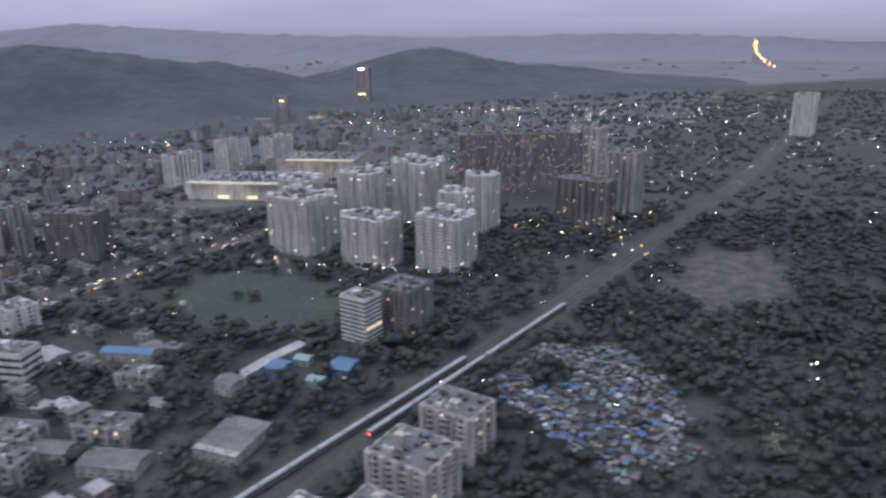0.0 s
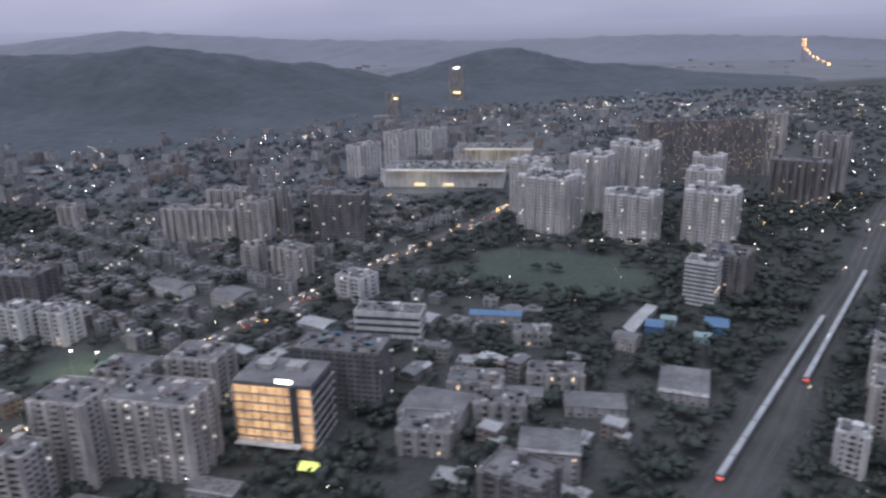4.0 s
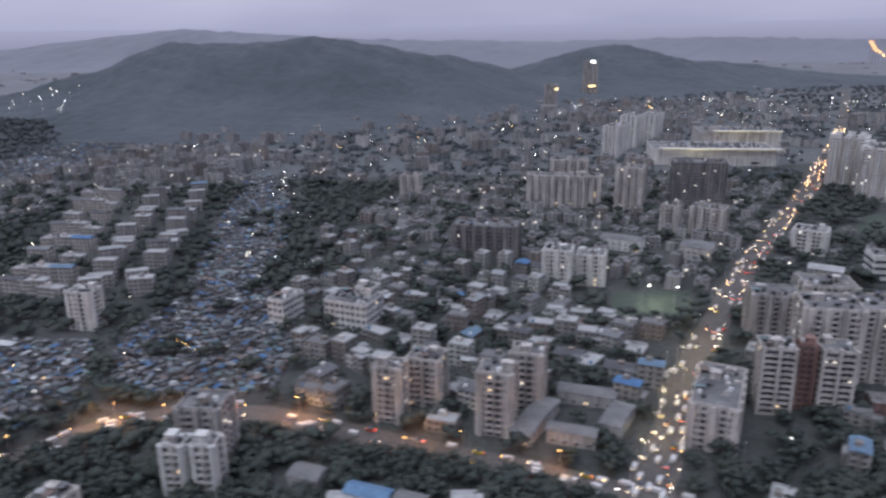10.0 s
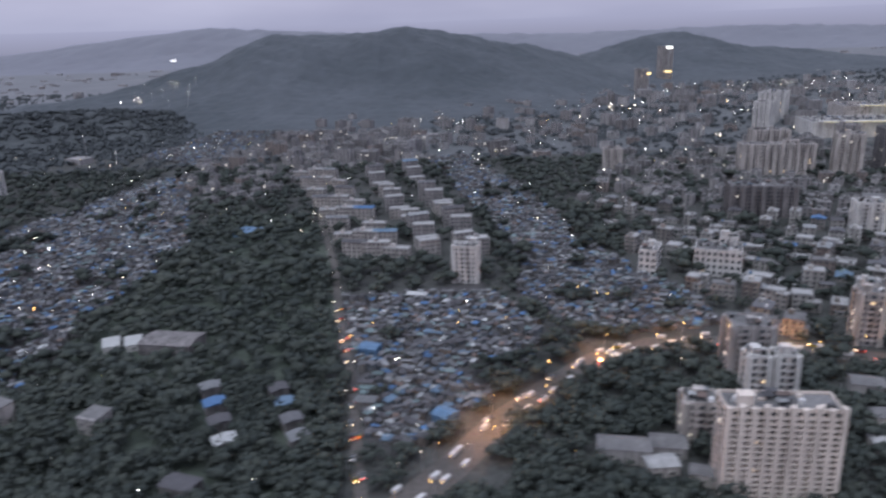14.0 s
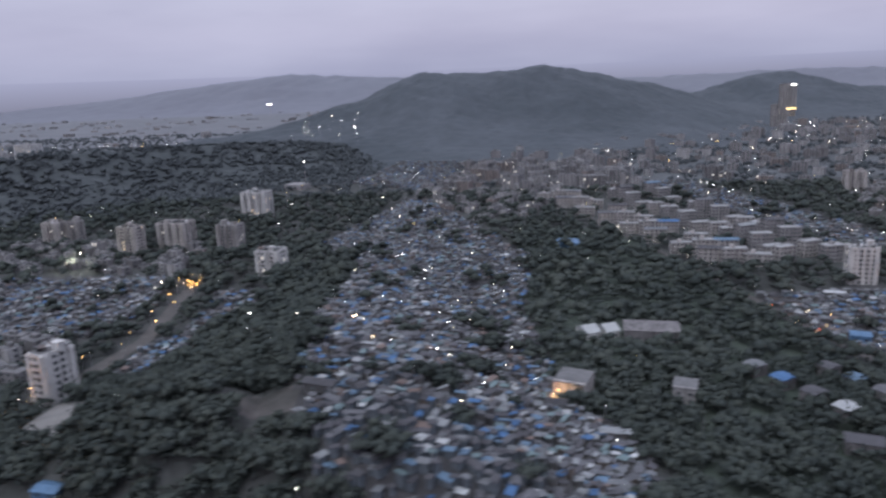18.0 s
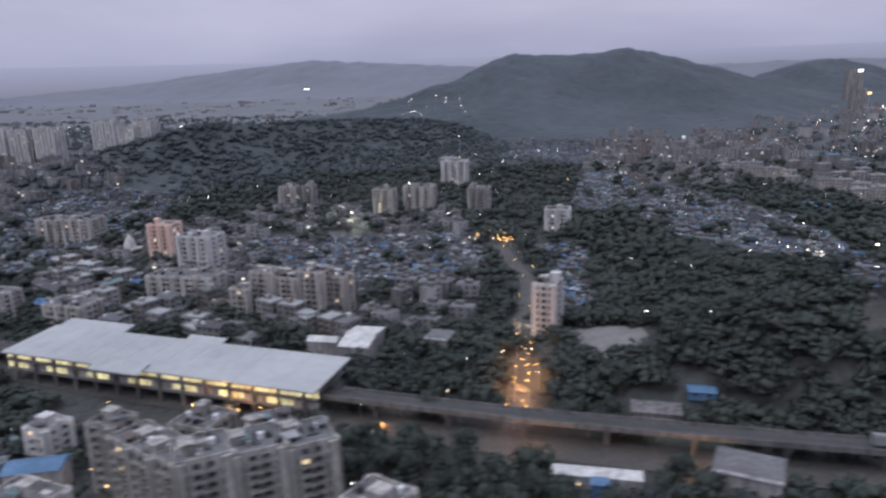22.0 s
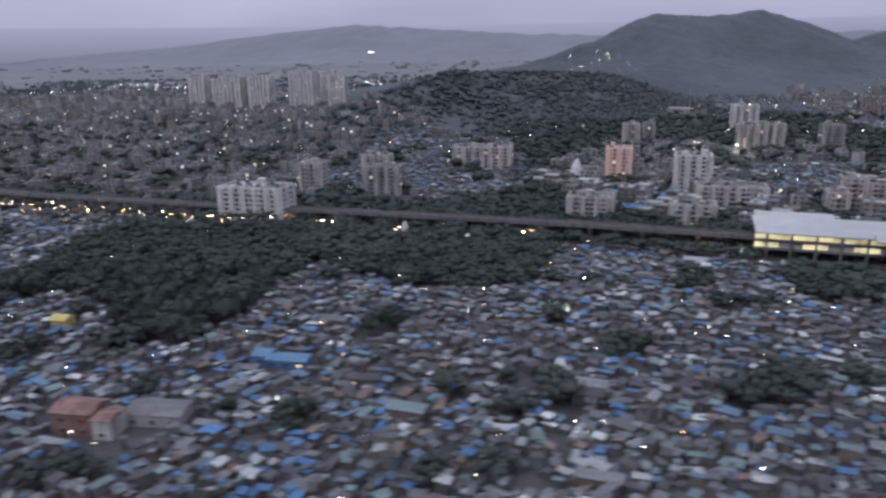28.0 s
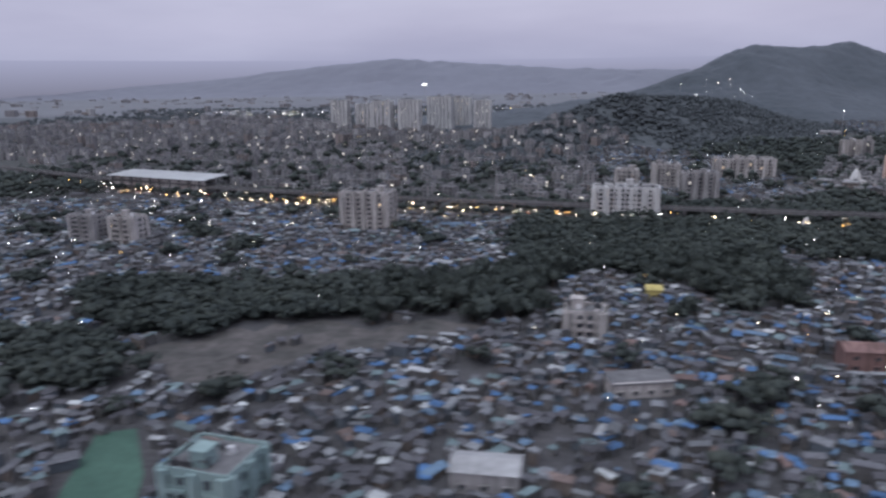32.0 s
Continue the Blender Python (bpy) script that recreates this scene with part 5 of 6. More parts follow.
def station(x, y, yaw, length, roofs, label, lit_up=True):
    root = put("metro_station", None, at=(x, y, 0), yaw=radians(yaw), label=label, category="station")
    take(x, y, length * 0.3)
    for s in (-0.35, 0, 0.35):
        take(x + s * length * math.cos(radians(yaw)), y + s * length * math.sin(radians(yaw)), 15)
    p = Pile()
    p.box(0, 0, 3.2, length * 0.97, 17, 0.6, floor=True)
    put("concourse_slab", p.mesh("concourse_slab", [CONCRETE]), root)
    p = Pile()
    p.box(0, 0, 6.0, length * 0.97, 17.4, 0.5, floor=True)
    put("platform_slab", p.mesh("platform_slab", [CONCRETE]), root)
    n = int(length / 7)
    for k in range(n):
        u = (k + 0.5) / n * length - length / 2
        for z, hh in ((3.9, 1.5), (6.6, 2.0)):
            p = Pile()
            p.box(u, -7.6, z, length / n - 0.2, 0.3, hh)
            put("glazing", p.mesh("glazing", [LIT_HALL if lit_up and (k * 7 + int(z)) % (7 if z > 6 else 2) else CREAM]), root, label="lit glazing")
            p = Pile()
            for e in range(3):
                p.box(u + (e - 1) * length / n / 3, -7.85, z, 0.18, 0.2, hh)
            p.box(u, -8.1, z - 0.5, length / n, 0.15, 0.5)
            put("balustrade", p.mesh("balustrade", [CREAM]), root)
        p = Pile()
        p.box(u, -8.4, 0, 0.7, 0.8, 8.6)
        put("column", p.mesh("column", [CONCRETE]), root)
        p = Pile()
        p.box(u, 8.0, 0, 0.7, 0.8, 8.6)
        put("column", p.mesh("column", [CONCRETE]), root)
    p = Pile()
    p.box(0, 2, 3.8, length * 0.94, 0.4, 4.8)
    put("inner_wall", p.mesh("inner_wall", [CREAM]), root)
    for u, v, sx, sy, z in roofs:
        p = Pile()
        p.box(u, v, z, sx, sy, 0.45, floor=True, slope=1.2)
        put("roof", p.mesh("roof", [WHITESHEET]), root, label="broad white metal roof")
        for e in range(int(sx / 6)):
            p = Pile()
            p.box(u - sx / 2 + 6 * e + 3, v, z + 0.45, 0.08, sy, 0.05, slope=1.2)
            put("roof_seam", p.mesh("roof_seam", [WHITESHEET]), root)


station(-893, 61, -17, 98, ((0, 0, 98, 19, 9.0), (-36, 10, 24, 9, 9.5), (4, 9, 12, 6, 9.5), (-8, -9.5, 16, 5, 8.8)), "elevated metro station with white roof and lit halls")
station(-1352, 214, -24, 72, ((0, 0, 72, 19, 9.0),), "far elevated metro station with white roof", False)
for x, y, sx, sy in ((-845, 84, 9, 17), (-856, 82, 9, 4)):
    p = Pile()
    p.box(0, 0, 0, sx, sy, 5)
    ob = put("shed", None, at=(x, y, 0), yaw=radians(-10), label="shed with bright white sheet roof", category="shed")
    put("wall", p.mesh("wall", [GREYW]), ob)
    p = Pile()
    p.gable(0, 0, 5, sx, sy, 1.2)
    put("roof", p.mesh("roof", [WHITEW]), ob)
    take(x, y, 8)


# ---- trains ----
def train(x0, y0, x1, y1, off, label, z=0.3):
    a = math.atan2(y1 - y0, x1 - x0)
    n = max(2, int(math.hypot(x1 - x0, y1 - y0) / 11.5))
    root = put("train", None, at=(x0 - math.sin(a) * off, y0 + math.cos(a) * off, z), yaw=a, label=label, category="train")
    for k in range(n):
        p = Pile()
        p.box(5.7 + k * 11.5, 0, 0.5, 11.0, 1.9, 1.7, 0)
        p.box(5.7 + k * 11.5, 0, 2.2, 11.0, 1.7, 0.3, 1, taper=1.0)
        p.box(5.7 + k * 11.5, 0, 2.5, 10.8, 1.1, 0.15, 1)
        car = put("carriage", p.mesh("carriage", [PURPLE if z < 1 else TRAIN_GREY, TRAINW if z < 1 else TRAIN_GREY]), root)
        for u in (-3.6, 3.6):
            q = Pile()
            q.box(5.7 + k * 11.5 + u, 0, 0, 2.2, 1.6, 0.55)
            put("bogie", q.mesh("bogie", [TYRE]), car)
        q = Pile()
        q.box(5.7 + k * 11.5, -0.97, 1.3, 10.2, 0.06, 0.5)
        put("window_strip", q.mesh("window_strip", [GLASS if z < 1 else TRAIN_LIT]), car)
        if k == 0 and z < 1:
            q = Pile()
            for v in (-0.55, 0.55):
                q.box(0.12, v, 1.1, 0.16, 0.3, 0.3)
            put("tail_lamp", q.mesh("tail_lamp", [TAILLIGHT]), car, label="red tail lamp pair")


train(-72, 146, 13, 258, 3.6, "long pale suburban train on the railway")
train(-27, 205, 58, 319, -2.6, "second pale suburban train on the next track")
train(-688, 10, -737, 19, 0.0, "pale metro train on the viaduct", 5.4)


# ---- temples ----
def temple(x, y, wide, h, label, wall):
    """A small shrine: a hall, a curved tapering spire with its finial, and a porch."""
    ob = put("temple", None, at=(x, y, 0), yaw=-0.2, label=label, category="temple")
    take(x, y, wide * 0.6)
    p = Pile()
    p.box(0, 0, 0, wide * 0.8, wide * 0.6, h * 0.3)
    p.box(0, 0, h * 0.3, wide * 0.88, wide * 0.68, 0.2, floor=True)
    put("hall", p.mesh("hall", [wall]), ob)
    p = Pile()
    for k in range(6):
        a, b = wide * 0.27 * math.cos(k / 6 * 1.45), wide * 0.27 * math.cos((k + 1) / 6 * 1.45)
        p.tube(0, 0, h * (0.3 + 0.11 * k) + 0.2, a, h * 0.11, n=12, r2=b)
    put("spire", p.mesh("spire", [wall]), ob)
    p = Pile()
    p.tube(0, 0, h * 0.96, 0.12, h * 0.1, n=6, r2=0.02)
    put("finial", p.mesh("finial", [SHEETY]), ob)
    p = Pile()
    p.box(0, -wide * 0.42, 0, wide * 0.4, wide * 0.24, h * 0.22)
    put("porch", p.mesh("porch", [wall]), ob)


temple(-1055, 96, 6.4, 6.0, "small floodlit temple with a pale spire", WHITEW)
temple(-976, 212, 11.0, 9.6, "white temple with a broad tapering dome", WHITEW)


# ---- huts ----
def hut_pair(roofs, walls, x, y, r, base=0.0):
    sx, sy = r.uniform(1.0, 2.5) * r.choice((1, 1, 1, 1, 1.9)), r.uniform(0.85, 2.0) * r.choice((1, 1, 1, 1.3))
    h = r.choice((1.0, 1.2, 1.3, 1.5, 1.8, 2.4))
    a = radians(r.choice((-18, 72, -30, 50)) + r.uniform(-22, 22))
    walls.box(x, y, base - 0.5, sx, sy, h + 0.5, 0, a)
    h += base
    if r.random() < 0.35:
        roofs.gable(x, y, h, sx, sy, r.uniform(0.3, 0.6), 0, a, 0.2)
    else:
        roofs.box(x, y, h + 0.1, sx + 0.35, sy + 0.35, 0.1, 0, a, floor=True, slope=r.uniform(-0.5, 0.5))
    if r.random() < 0.25:
        roofs.box(x + r.uniform(-0.8, 0.8), y + r.uniform(-0.6, 0.6), h + 0.35, sx * 0.5, sy * 0.6, 0.08, 0, a + r.uniform(-0.3, 0.3), floor=True)


def near_hut(x, y):
    return (-1120 < x < -1030 and -75 < y < -30) or (-700 < x < -655 and 26 < y < 50)


def in_slum(x, y):
    return any(inside(x, y, s) for s in SLUMS) and not any(inside(x, y, s) for s in WOODS)


hr = random.Random(5)
roofs, blue_roofs, walls, count = Pile(), Pile(), Pile(), 0
for poly in SLUMS:
    xs, ys = [q[0] for q in poly], [q[1] for q in poly]
    step = 2.45
    for j in range(int((max(ys) - min(ys)) / step)):
        for i in range(int((max(xs) - min(xs)) / step)):
            x = min(xs) + i * step + hr.uniform(-0.7, 0.7) + (j % 2) * 1.2
            y = min(ys) + j * step * 0.92 + hr.uniform(-0.6, 0.6)
            if not inside(x, y, poly) or any(inside(x, y, s) for s in WOODS) or not free(x, y, 1.5):
                continue
            if any(line_gap(x, y, ln) < wd / 2 + 1.2 for ln, wd in ROADS):
                continue
            if noise.noise(Vector((x / 16, y / 16, 1.7))) > 0.42 or hr.random() < (0.1 if y > 20 else 0.36 if x < -1150 else 0.2):
                continue
            if near_hut(x, y) and count < 280:
                count += 1
                a, b = Pile(), Pile()
                hut_pair(a, b, 0, 0, hr)
                ob = put("hut", b.mesh("hut", [HUT_WALL]), None, (x, y, knoll(x, y)), label="low patched hut with sheet roof in a dense slum", category="hut", group="slum huts")
                put("roof", a.mesh("roof", [HUT_ROOF_ONE]), ob)
            else:
                sheeted = -1165 < x < -1040 and y < -12 and noise.noise(Vector((x / 22, y / 22, 9))) > -0.12
                hut_pair(blue_roofs if sheeted else roofs, walls, x, y, hr, max(0.0, ridge_height(x, y, SIDE_RIDGE, 60) - 1.5) if poly is SLUM_UP else max(0.0, ridge_height(x, y, MAIN_RIDGE, 135) - 1.5) if poly is SLUM_HILL else knoll(x, y))
for k in range(170):  # larger sheets and tarpaulins over yards and workshops
    poly = SLUMS[hr.choice((3, 3, 4, 4, 4, 4, 4, 1, 2))]
    x, y = hr.choice(poly)
    x, y = x + hr.uniform(-160, 160), y + hr.uniform(-110, 110)
    if not inside(x, y, poly) or any(inside(x, y, s) for s in WOODS) or not free(x, y, 3):
        continue
    a, w, d = radians(-18 + hr.uniform(-20, 20)), hr.uniform(4, 9), hr.uniform(2.5, 4.5)
    z = knoll(x, y)
    walls.box(x, y, z - 0.8, w - 0.6, d - 0.6, 3.1, 0, a)
    roofs.gable(x, y, z + 2.5, w, d, hr.uniform(0.3, 0.8), 0, a, 0.1)
put("hut_roofs", blue_roofs.mesh("blue_hut_roofs", [HUT_ROOF_BLUE]), kind="stuff", label="crowded hut roofs with many blue sheets", category="huts")
put("hut_roofs", roofs.mesh("hut_roofs", [HUT_ROOF]), kind="stuff", label="dense patchwork of grey, blue and rusty hut roofs", category="huts")
put("hut_walls", walls.mesh("hut_walls", [HUT_WALL]), kind="stuff", label="plastered and sheet walls of the dense huts", category="huts")


# ---- ordinary houses ----
def house_kit(r, floors, spread, wall=HOUSE_WALL, top=ROOF_CONC, extra=True):
    """The parts of one house: wings of unequal height, their roofs, stair head, tank, sunshades and windows."""
    kit, win, shade = [], Pile(), Pile()
    wings = [(0, 0, r.uniform(5, 8) * spread, r.uniform(4.5, 6.5), floors)]
    for k in range(r.choice((1, 1, 2)) if extra else 0):
        s = r.choice((-1, 1))
        wings.append((s * wings[0][2] * r.uniform(0.35, 0.6), r.uniform(-0.6, 0.6) * wings[0][3], r.uniform(3, 5) * spread, r.uniform(3, 5), max(1, floors - r.choice((0, 1, 1, 2)))))
    for k, (x, y, w, d, fl) in enumerate(wings):
        h = fl * 1.9 - 0.13 * k
        p = Pile()
        p.box(x, y, 0, w, d, h)
        kit.append(("wing", p.mesh("wing", [wall])))
        p = Pile()
        if r.random() < 0.3:
            p.gable(x, y, h, w, d, r.uniform(0.5, 1.0), 0, 0, 0.25)
            kit.append(("roof", p.mesh("roof", [HUT_ROOF_ONE])))
        else:
            p.box(x, y, h, w - 0.3, d - 0.3, 0.06)
            for a, b, sx, sy in ((0, -d / 2 + 0.08, w, 0.16), (0, d / 2 - 0.08, w, 0.16), (-w / 2 + 0.08, 0, 0.16, d - 0.34), (w / 2 - 0.08, 0, 0.16, d - 0.34)):
                p.box(x + a, y + b, h, sx, sy, 0.45)
            kit.append(("roof", p.mesh("roof", [top])))
        for i in range(fl):
            shade.box(x, y, i * 1.9 + 1.55, w + 0.5, d + 0.5, 0.08, floor=True)
            for face, length, off in ((0, w, d / 2), (1, d, w / 2)):
                n = max(1, int(length / 2.0))
                for q in range(n):
                    u = (q + 0.5) / n * length - length / 2
                    for sg in (-1, 1) if face else (-1,):
                        if face == 0:
                            win.box(x + u, y + sg * (off + 0.03), i * 1.9 + 0.65, 0.85, 0.12, 0.8)
                        else:
                            win.box(x + sg * (off + 0.03), y + u, i * 1.9 + 0.65, 0.12, 0.85, 0.8)
    h = floors * 1.9
    if r.random() < 0.45:
        p = Pile()
        p.box(r.uniform(-0.2, 0.2) * wings[0][2], r.uniform(0, 0.2) * wings[0][3], h, 1.9, 1.7, 1.5)
        kit.append(("stair_head", p.mesh("stair_head", [wall])))
    if r.random() < 0.4:
        p = Pile()
        p.tube(-0.3 * wings[0][2], -0.25 * wings[0][3], h + 0.06, 0.5, 1.0, n=9)
        kit.append(("water_tank", p.mesh("water_tank", [r.choice((TANK, TANKW, BLUE))])))
    k = len(win.v)
    win.v += shade.v
    win.f += [tuple(i + k for i in f) for f in shade.f]
    win.m += [1] * len(shade.f)
    kit.append(("window_grid", win.mesh("window_grid", [GLASS, ROOF_CONC])))
    return kit


def place_house(kit, name, x, y, yaw, label, category, group):
    ob = put(name, None, None, (x, y, 0), yaw, label, category, group)
    for nm, me in kit:
        put(nm, me, ob, kind="stuff" if nm in ("window_grid", "sunshades") else "")


vr = random.Random(11)
KITS = [house_kit(vr, fl, 1.22, HOUSE_WALL, ROOF_CONC if k % 3 == 0 else PALE_ROOF) for k, fl in enumerate((1, 2, 2, 2, 3, 3, 3, 4, 2, 3, 4, 1))]
LONG_KITS = [house_kit(vr, fl, 1.6, CREAM, PALE_ROOF, False) for fl in (4, 4, 3, 4)]
SMALL_KITS = [house_kit(vr, fl, 0.95, HOUSE_WALL, PALE_ROOF if fl > 2 else ROOF_CONC, False) for fl in (1, 2, 2, 3, 3, 4)]
COLONY_KITS = [house_kit(vr, fl, sp, wl, PALE_ROOF, False) for fl, sp, wl in ((4, 1.75, CREAM), (5, 1.5, GREYW), (4, 1.95, GREYW), (3, 1.8, CREAM), (6, 1.6, GREYW))]
made, small_made = 0, 0
far_blocks, far_windows, far_lit, far_roof = Pile(), Pile(), Pile(), Pile()
hs = random.Random(21)


def far_house(x, y, base=0.0, small=False):
    w, d, fl = hs.uniform(6, 14), hs.uniform(5, 9), hs.choice((2, 2, 3, 3, 4, 5, 6))
    if small:
        w, d, fl = hs.uniform(4.5, 8.5), hs.uniform(4, 6.5), hs.choice((1, 2, 2, 2, 3, 3))
    a, h = radians(hs.choice((-33, 57, -12)) + hs.uniform(-6, 6)), fl * 2.0
    far_blocks.box(x, y, base - 2, w, d, h + 2, 0, a)
    far_roof.box(x, y, base + h, w - 0.5, d - 0.5, 0.15, 0, a)
    far_roof.box(x + hs.uniform(-1, 1), y + hs.uniform(-1, 1), base + h, w * 0.35, d * 0.4, 1.4, 0, a)
    for i in range(fl if y < 620 else 0):
        for s in (-1,):
            n = int(w / 2.6)
            for k in range(n):
                u = (k + 0.5) / n * w - w / 2
                q = far_lit if hs.random() < 0.05 else far_windows
                o = s * (d / 2 + 0.05)
                q.box(x + u * math.cos(a) - o * math.sin(a), y + u * math.sin(a) + o * math.cos(a), base + i * 2 + 0.7, 1.1, 0.12, 0.9, 0, a)


for k in range(15):  # the colony: long rows on one side, two files of close-set blocks along dark streets
    y = 241 + 10.6 * k + 0.22 * k * k
    for x, shift in ((-523.5 - 0.245 * (y - 235), 0), (-505 - 0.19 * (y - 235), 1)):
        if (k * 5 + shift * 3) % 9 == 4:
            continue
        y_ = y + vr.uniform(-0.8, 0.8)
        place_house(COLONY_KITS[(k * 3 + shift * 2) % 5], "apartment_block", x + vr.uniform(-2.2, 2.2), y_, radians(10 + vr.uniform(-14, 14)), "pale colony block in a close-set file", "apartment block", "colony blocks")
        take(x, y_, 5)
    if k % 2 == 0:
        for u in (-0.85, 0.1, 1.0):
            if (k * 7 + int(u * 10) * 3) % 6 == 1:
                continue
            x, y_ = -549 - 0.315 * (y - 235) + 10.5 * u, y - 2 - 2.5 * u + vr.uniform(-1.5, 1.5)
            place_house(LONG_KITS[(k + int(u * 10)) % 4], "apartment_block", x, y_, radians(-8 + vr.uniform(-9, 9)), "four-storey pale colony block in a row", "apartment block", "colony blocks")
            take(x, y_, 6)
for poly, pitch_, keep, label in ((HOUSES_MID, 9.4, 0.84, "low pale concrete house with flat roof"), (HOUSES_EAST, 11.0, 0.4, "low concrete house among trees"),
                                  (HOUSES_NORTH, 8.8, 0.85, "low pale house near the metro"), (HOUSES_RIDGE, 9.0, 0.75, ""), (HOUSES_FAR, 14.0, 0.26, ""), (HOUSES_WEST, 10.5, 0.72, "")):
    xs, ys = [q[0] for q in poly], [q[1] for q in poly]
    ox, oy, reach = sum(xs) / len(xs), sum(ys) / len(ys), int(max(max(xs) - min(xs), max(ys) - min(ys)) / pitch_)
    ca, sa = math.cos(radians(-33)), math.sin(radians(-33))
    for j in range(-reach, reach + 1):
        for i in range(-reach, reach + 1):
            u, v = i * pitch_ + hs.uniform(-1.6, 1.6), j * pitch_ * (1.25 if j % 2 else 1.0) + hs.uniform(-1.3, 1.3)
            x, y = ox + u * ca - v * sa, oy + u * sa + v * ca
            if math.hypot(x + 182, y - 150) < 20 or not inside(x, y, poly) or hs.random() > keep or noise.noise(Vector((x / 26, y / 26, 6))) > 0.4:
                continue
            if not free(x, y, 3.6) or in_slum(x, y) or any(line_gap(x, y, ln) < wd / 2 + 4 for ln, wd in ROADS):
                continue
            take(x, y, 3.4)
            if label and made < 150 and y < 235:
                made += 1
                place_house(KITS[hs.randrange(12)], "house", x, y, radians(hs.choice((-33, 57, -20)) + hs.uniform(-5, 5)), label, "house", "town houses")
            elif label and small_made < 42 and y < 330:
                small_made += 1
                place_house(SMALL_KITS[hs.randrange(6)], "house", x, y, radians(hs.choice((-33, 57, -20)) + hs.uniform(-5, 5)), label, "house", "town houses")
            else:
                far_house(x, y, max(0.0, ridge_height(x, y, SIDE_RIDGE, 60) - 1.5), y < 470)
for k in range(2600):
    x, y = hs.uniform(-2900, 1900), hs.uniform(520, 2700)
    if ridge_height(x, y, MAIN_RIDGE, 150) > 6 or ridge_height(x, y, SIDE_RIDGE, 70) > 6 or ridge_height(x, y, BACK_RIDGE, 150) > 8 or not free(x, y, 6) or x > 0.67 * (y - 250):
        continue
    if noise.noise(Vector((x / 130, y / 130, 11))) < (0.12 if x < 200 else 0.3):
        continue
    w, fl = hs.uniform(7, 22), hs.choice((1, 1, 1, 2, 2, 3, 5 if y < 1400 else 1))
    a = radians(hs.uniform(-40, 40))
    far_blocks.box(x, y, -1, w, hs.uniform(6, 14), fl * 2.4 + 1, 0, a)
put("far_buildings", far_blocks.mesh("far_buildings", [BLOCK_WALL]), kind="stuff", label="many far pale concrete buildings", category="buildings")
put("far_roofs", far_roof.mesh("far_roofs", [ROOF_CONC]), kind="stuff", label="flat roofs of the far buildings", category="buildings")
put("far_windows", far_windows.mesh("far_windows", [GLASS]), kind="stuff", label="dark windows of the far buildings", category="windows")
put("far_lit_windows", far_lit.mesh("far_lit_windows", [LIT_COOL]), kind="stuff", label="lit windows of the far buildings", category="windows")

# ---- trees ----
ICO2 = ico(2)
tr = np.random.default_rng(3)


def crown_arrays(n_lumps, size, base, squash=0.8):
    bv, bf = np.array(base[0]), np.array(base[1])
    vs, fs, k = [], [], 0
    for i in range(n_lumps):
        d = tr.normal(size=3)
        d /= np.linalg.norm(d)
        c = d * size * 0.55 * tr.uniform(0.4, 1.1) * np.array([1, 1, squash * 0.8])
        s = size * tr.uniform(0.28, 0.5)
        v = bv * s * (1 + tr.uniform(-0.28, 0.28, (len(bv), 1))) * np.array([1, 1, squash]) + c
        vs.append(v)
        fs.append(bf + k)
        k += len(bv)
    return np.concatenate(vs), np.concatenate(fs)


def tri_mesh(name, v, f, mat):
    me = bpy.data.meshes.new(name)
    me.vertices.add(len(v))
    me.vertices.foreach_set("co", np.asarray(v, dtype=np.float32).ravel())
    me.loops.add(len(f) * 3)
    me.loops.foreach_set("vertex_index", np.asarray(f, dtype=np.int32).ravel())
    me.polygons.add(len(f))
    me.polygons.foreach_set("loop_start", np.arange(0, len(f) * 3, 3, dtype=np.int32))
    me.materials.append(mat)
    me.polygons.foreach_set("use_smooth", np.ones(len(f), dtype=bool))
    me.update(calc_edges=True)
    return me


def leaf_crown(size):
    v, f = crown_arrays(7, size, ICO2)
    n = 260
    d = tr.normal(size=(n, 3))
    d /= np.linalg.norm(d, axis=1)[:, None]
    c = d * size * tr.uniform(0.55, 1.0, (n, 1)) * np.array([1, 1, 0.75])
    a, b = tr.normal(size=(n, 3)) * 0.3, tr.normal(size=(n, 3)) * 0.3
    lv = np.stack([c - a, c + b, c + a], 1).reshape(-1, 3)
    lf = np.arange(n * 3).reshape(-1, 3) + len(v)
    return tri_mesh("crown", np.concatenate([v, lv]), np.concatenate([f, lf]), LEAF)


def trunk_mesh(h, r):
    p = Pile()
    p.tube(0, 0, -0.3, r, h, n=7, r2=r * 0.55)
    for k in range(4):
        a = k * 1.7
        q = [(r * 0.35 * math.cos(t), r * 0.35 * math.sin(t)) for t in (0, 2.1, 4.2)]
        p.hull([(x, y, h * 0.7) for x, y in q], [(x * 0.3 + math.cos(a) * h * 0.45, y * 0.3 + math.sin(a) * h * 0.45, h * 1.25) for x, y in q])
    return p.mesh("trunk", [BARK])


CROWNS, TRUNKS = [leaf_crown(s) for s in (2.0, 2.4, 2.8, 3.2, 3.6, 2.6)], [trunk_mesh(h, 0.22) for h in (2.2, 2.6, 3.0, 3.4, 3.6, 2.8)]
OCTA = ([(1, 0, 0), (0, 1, 0), (-1, 0, 0), (0, -1, 0), (0, 0, 1), (0, 0, -1)], [(0, 1, 4), (1, 2, 4), (2, 3, 4), (3, 0, 4), (1, 0, 5), (2, 1, 5), (3, 2, 5), (0, 3, 5)])


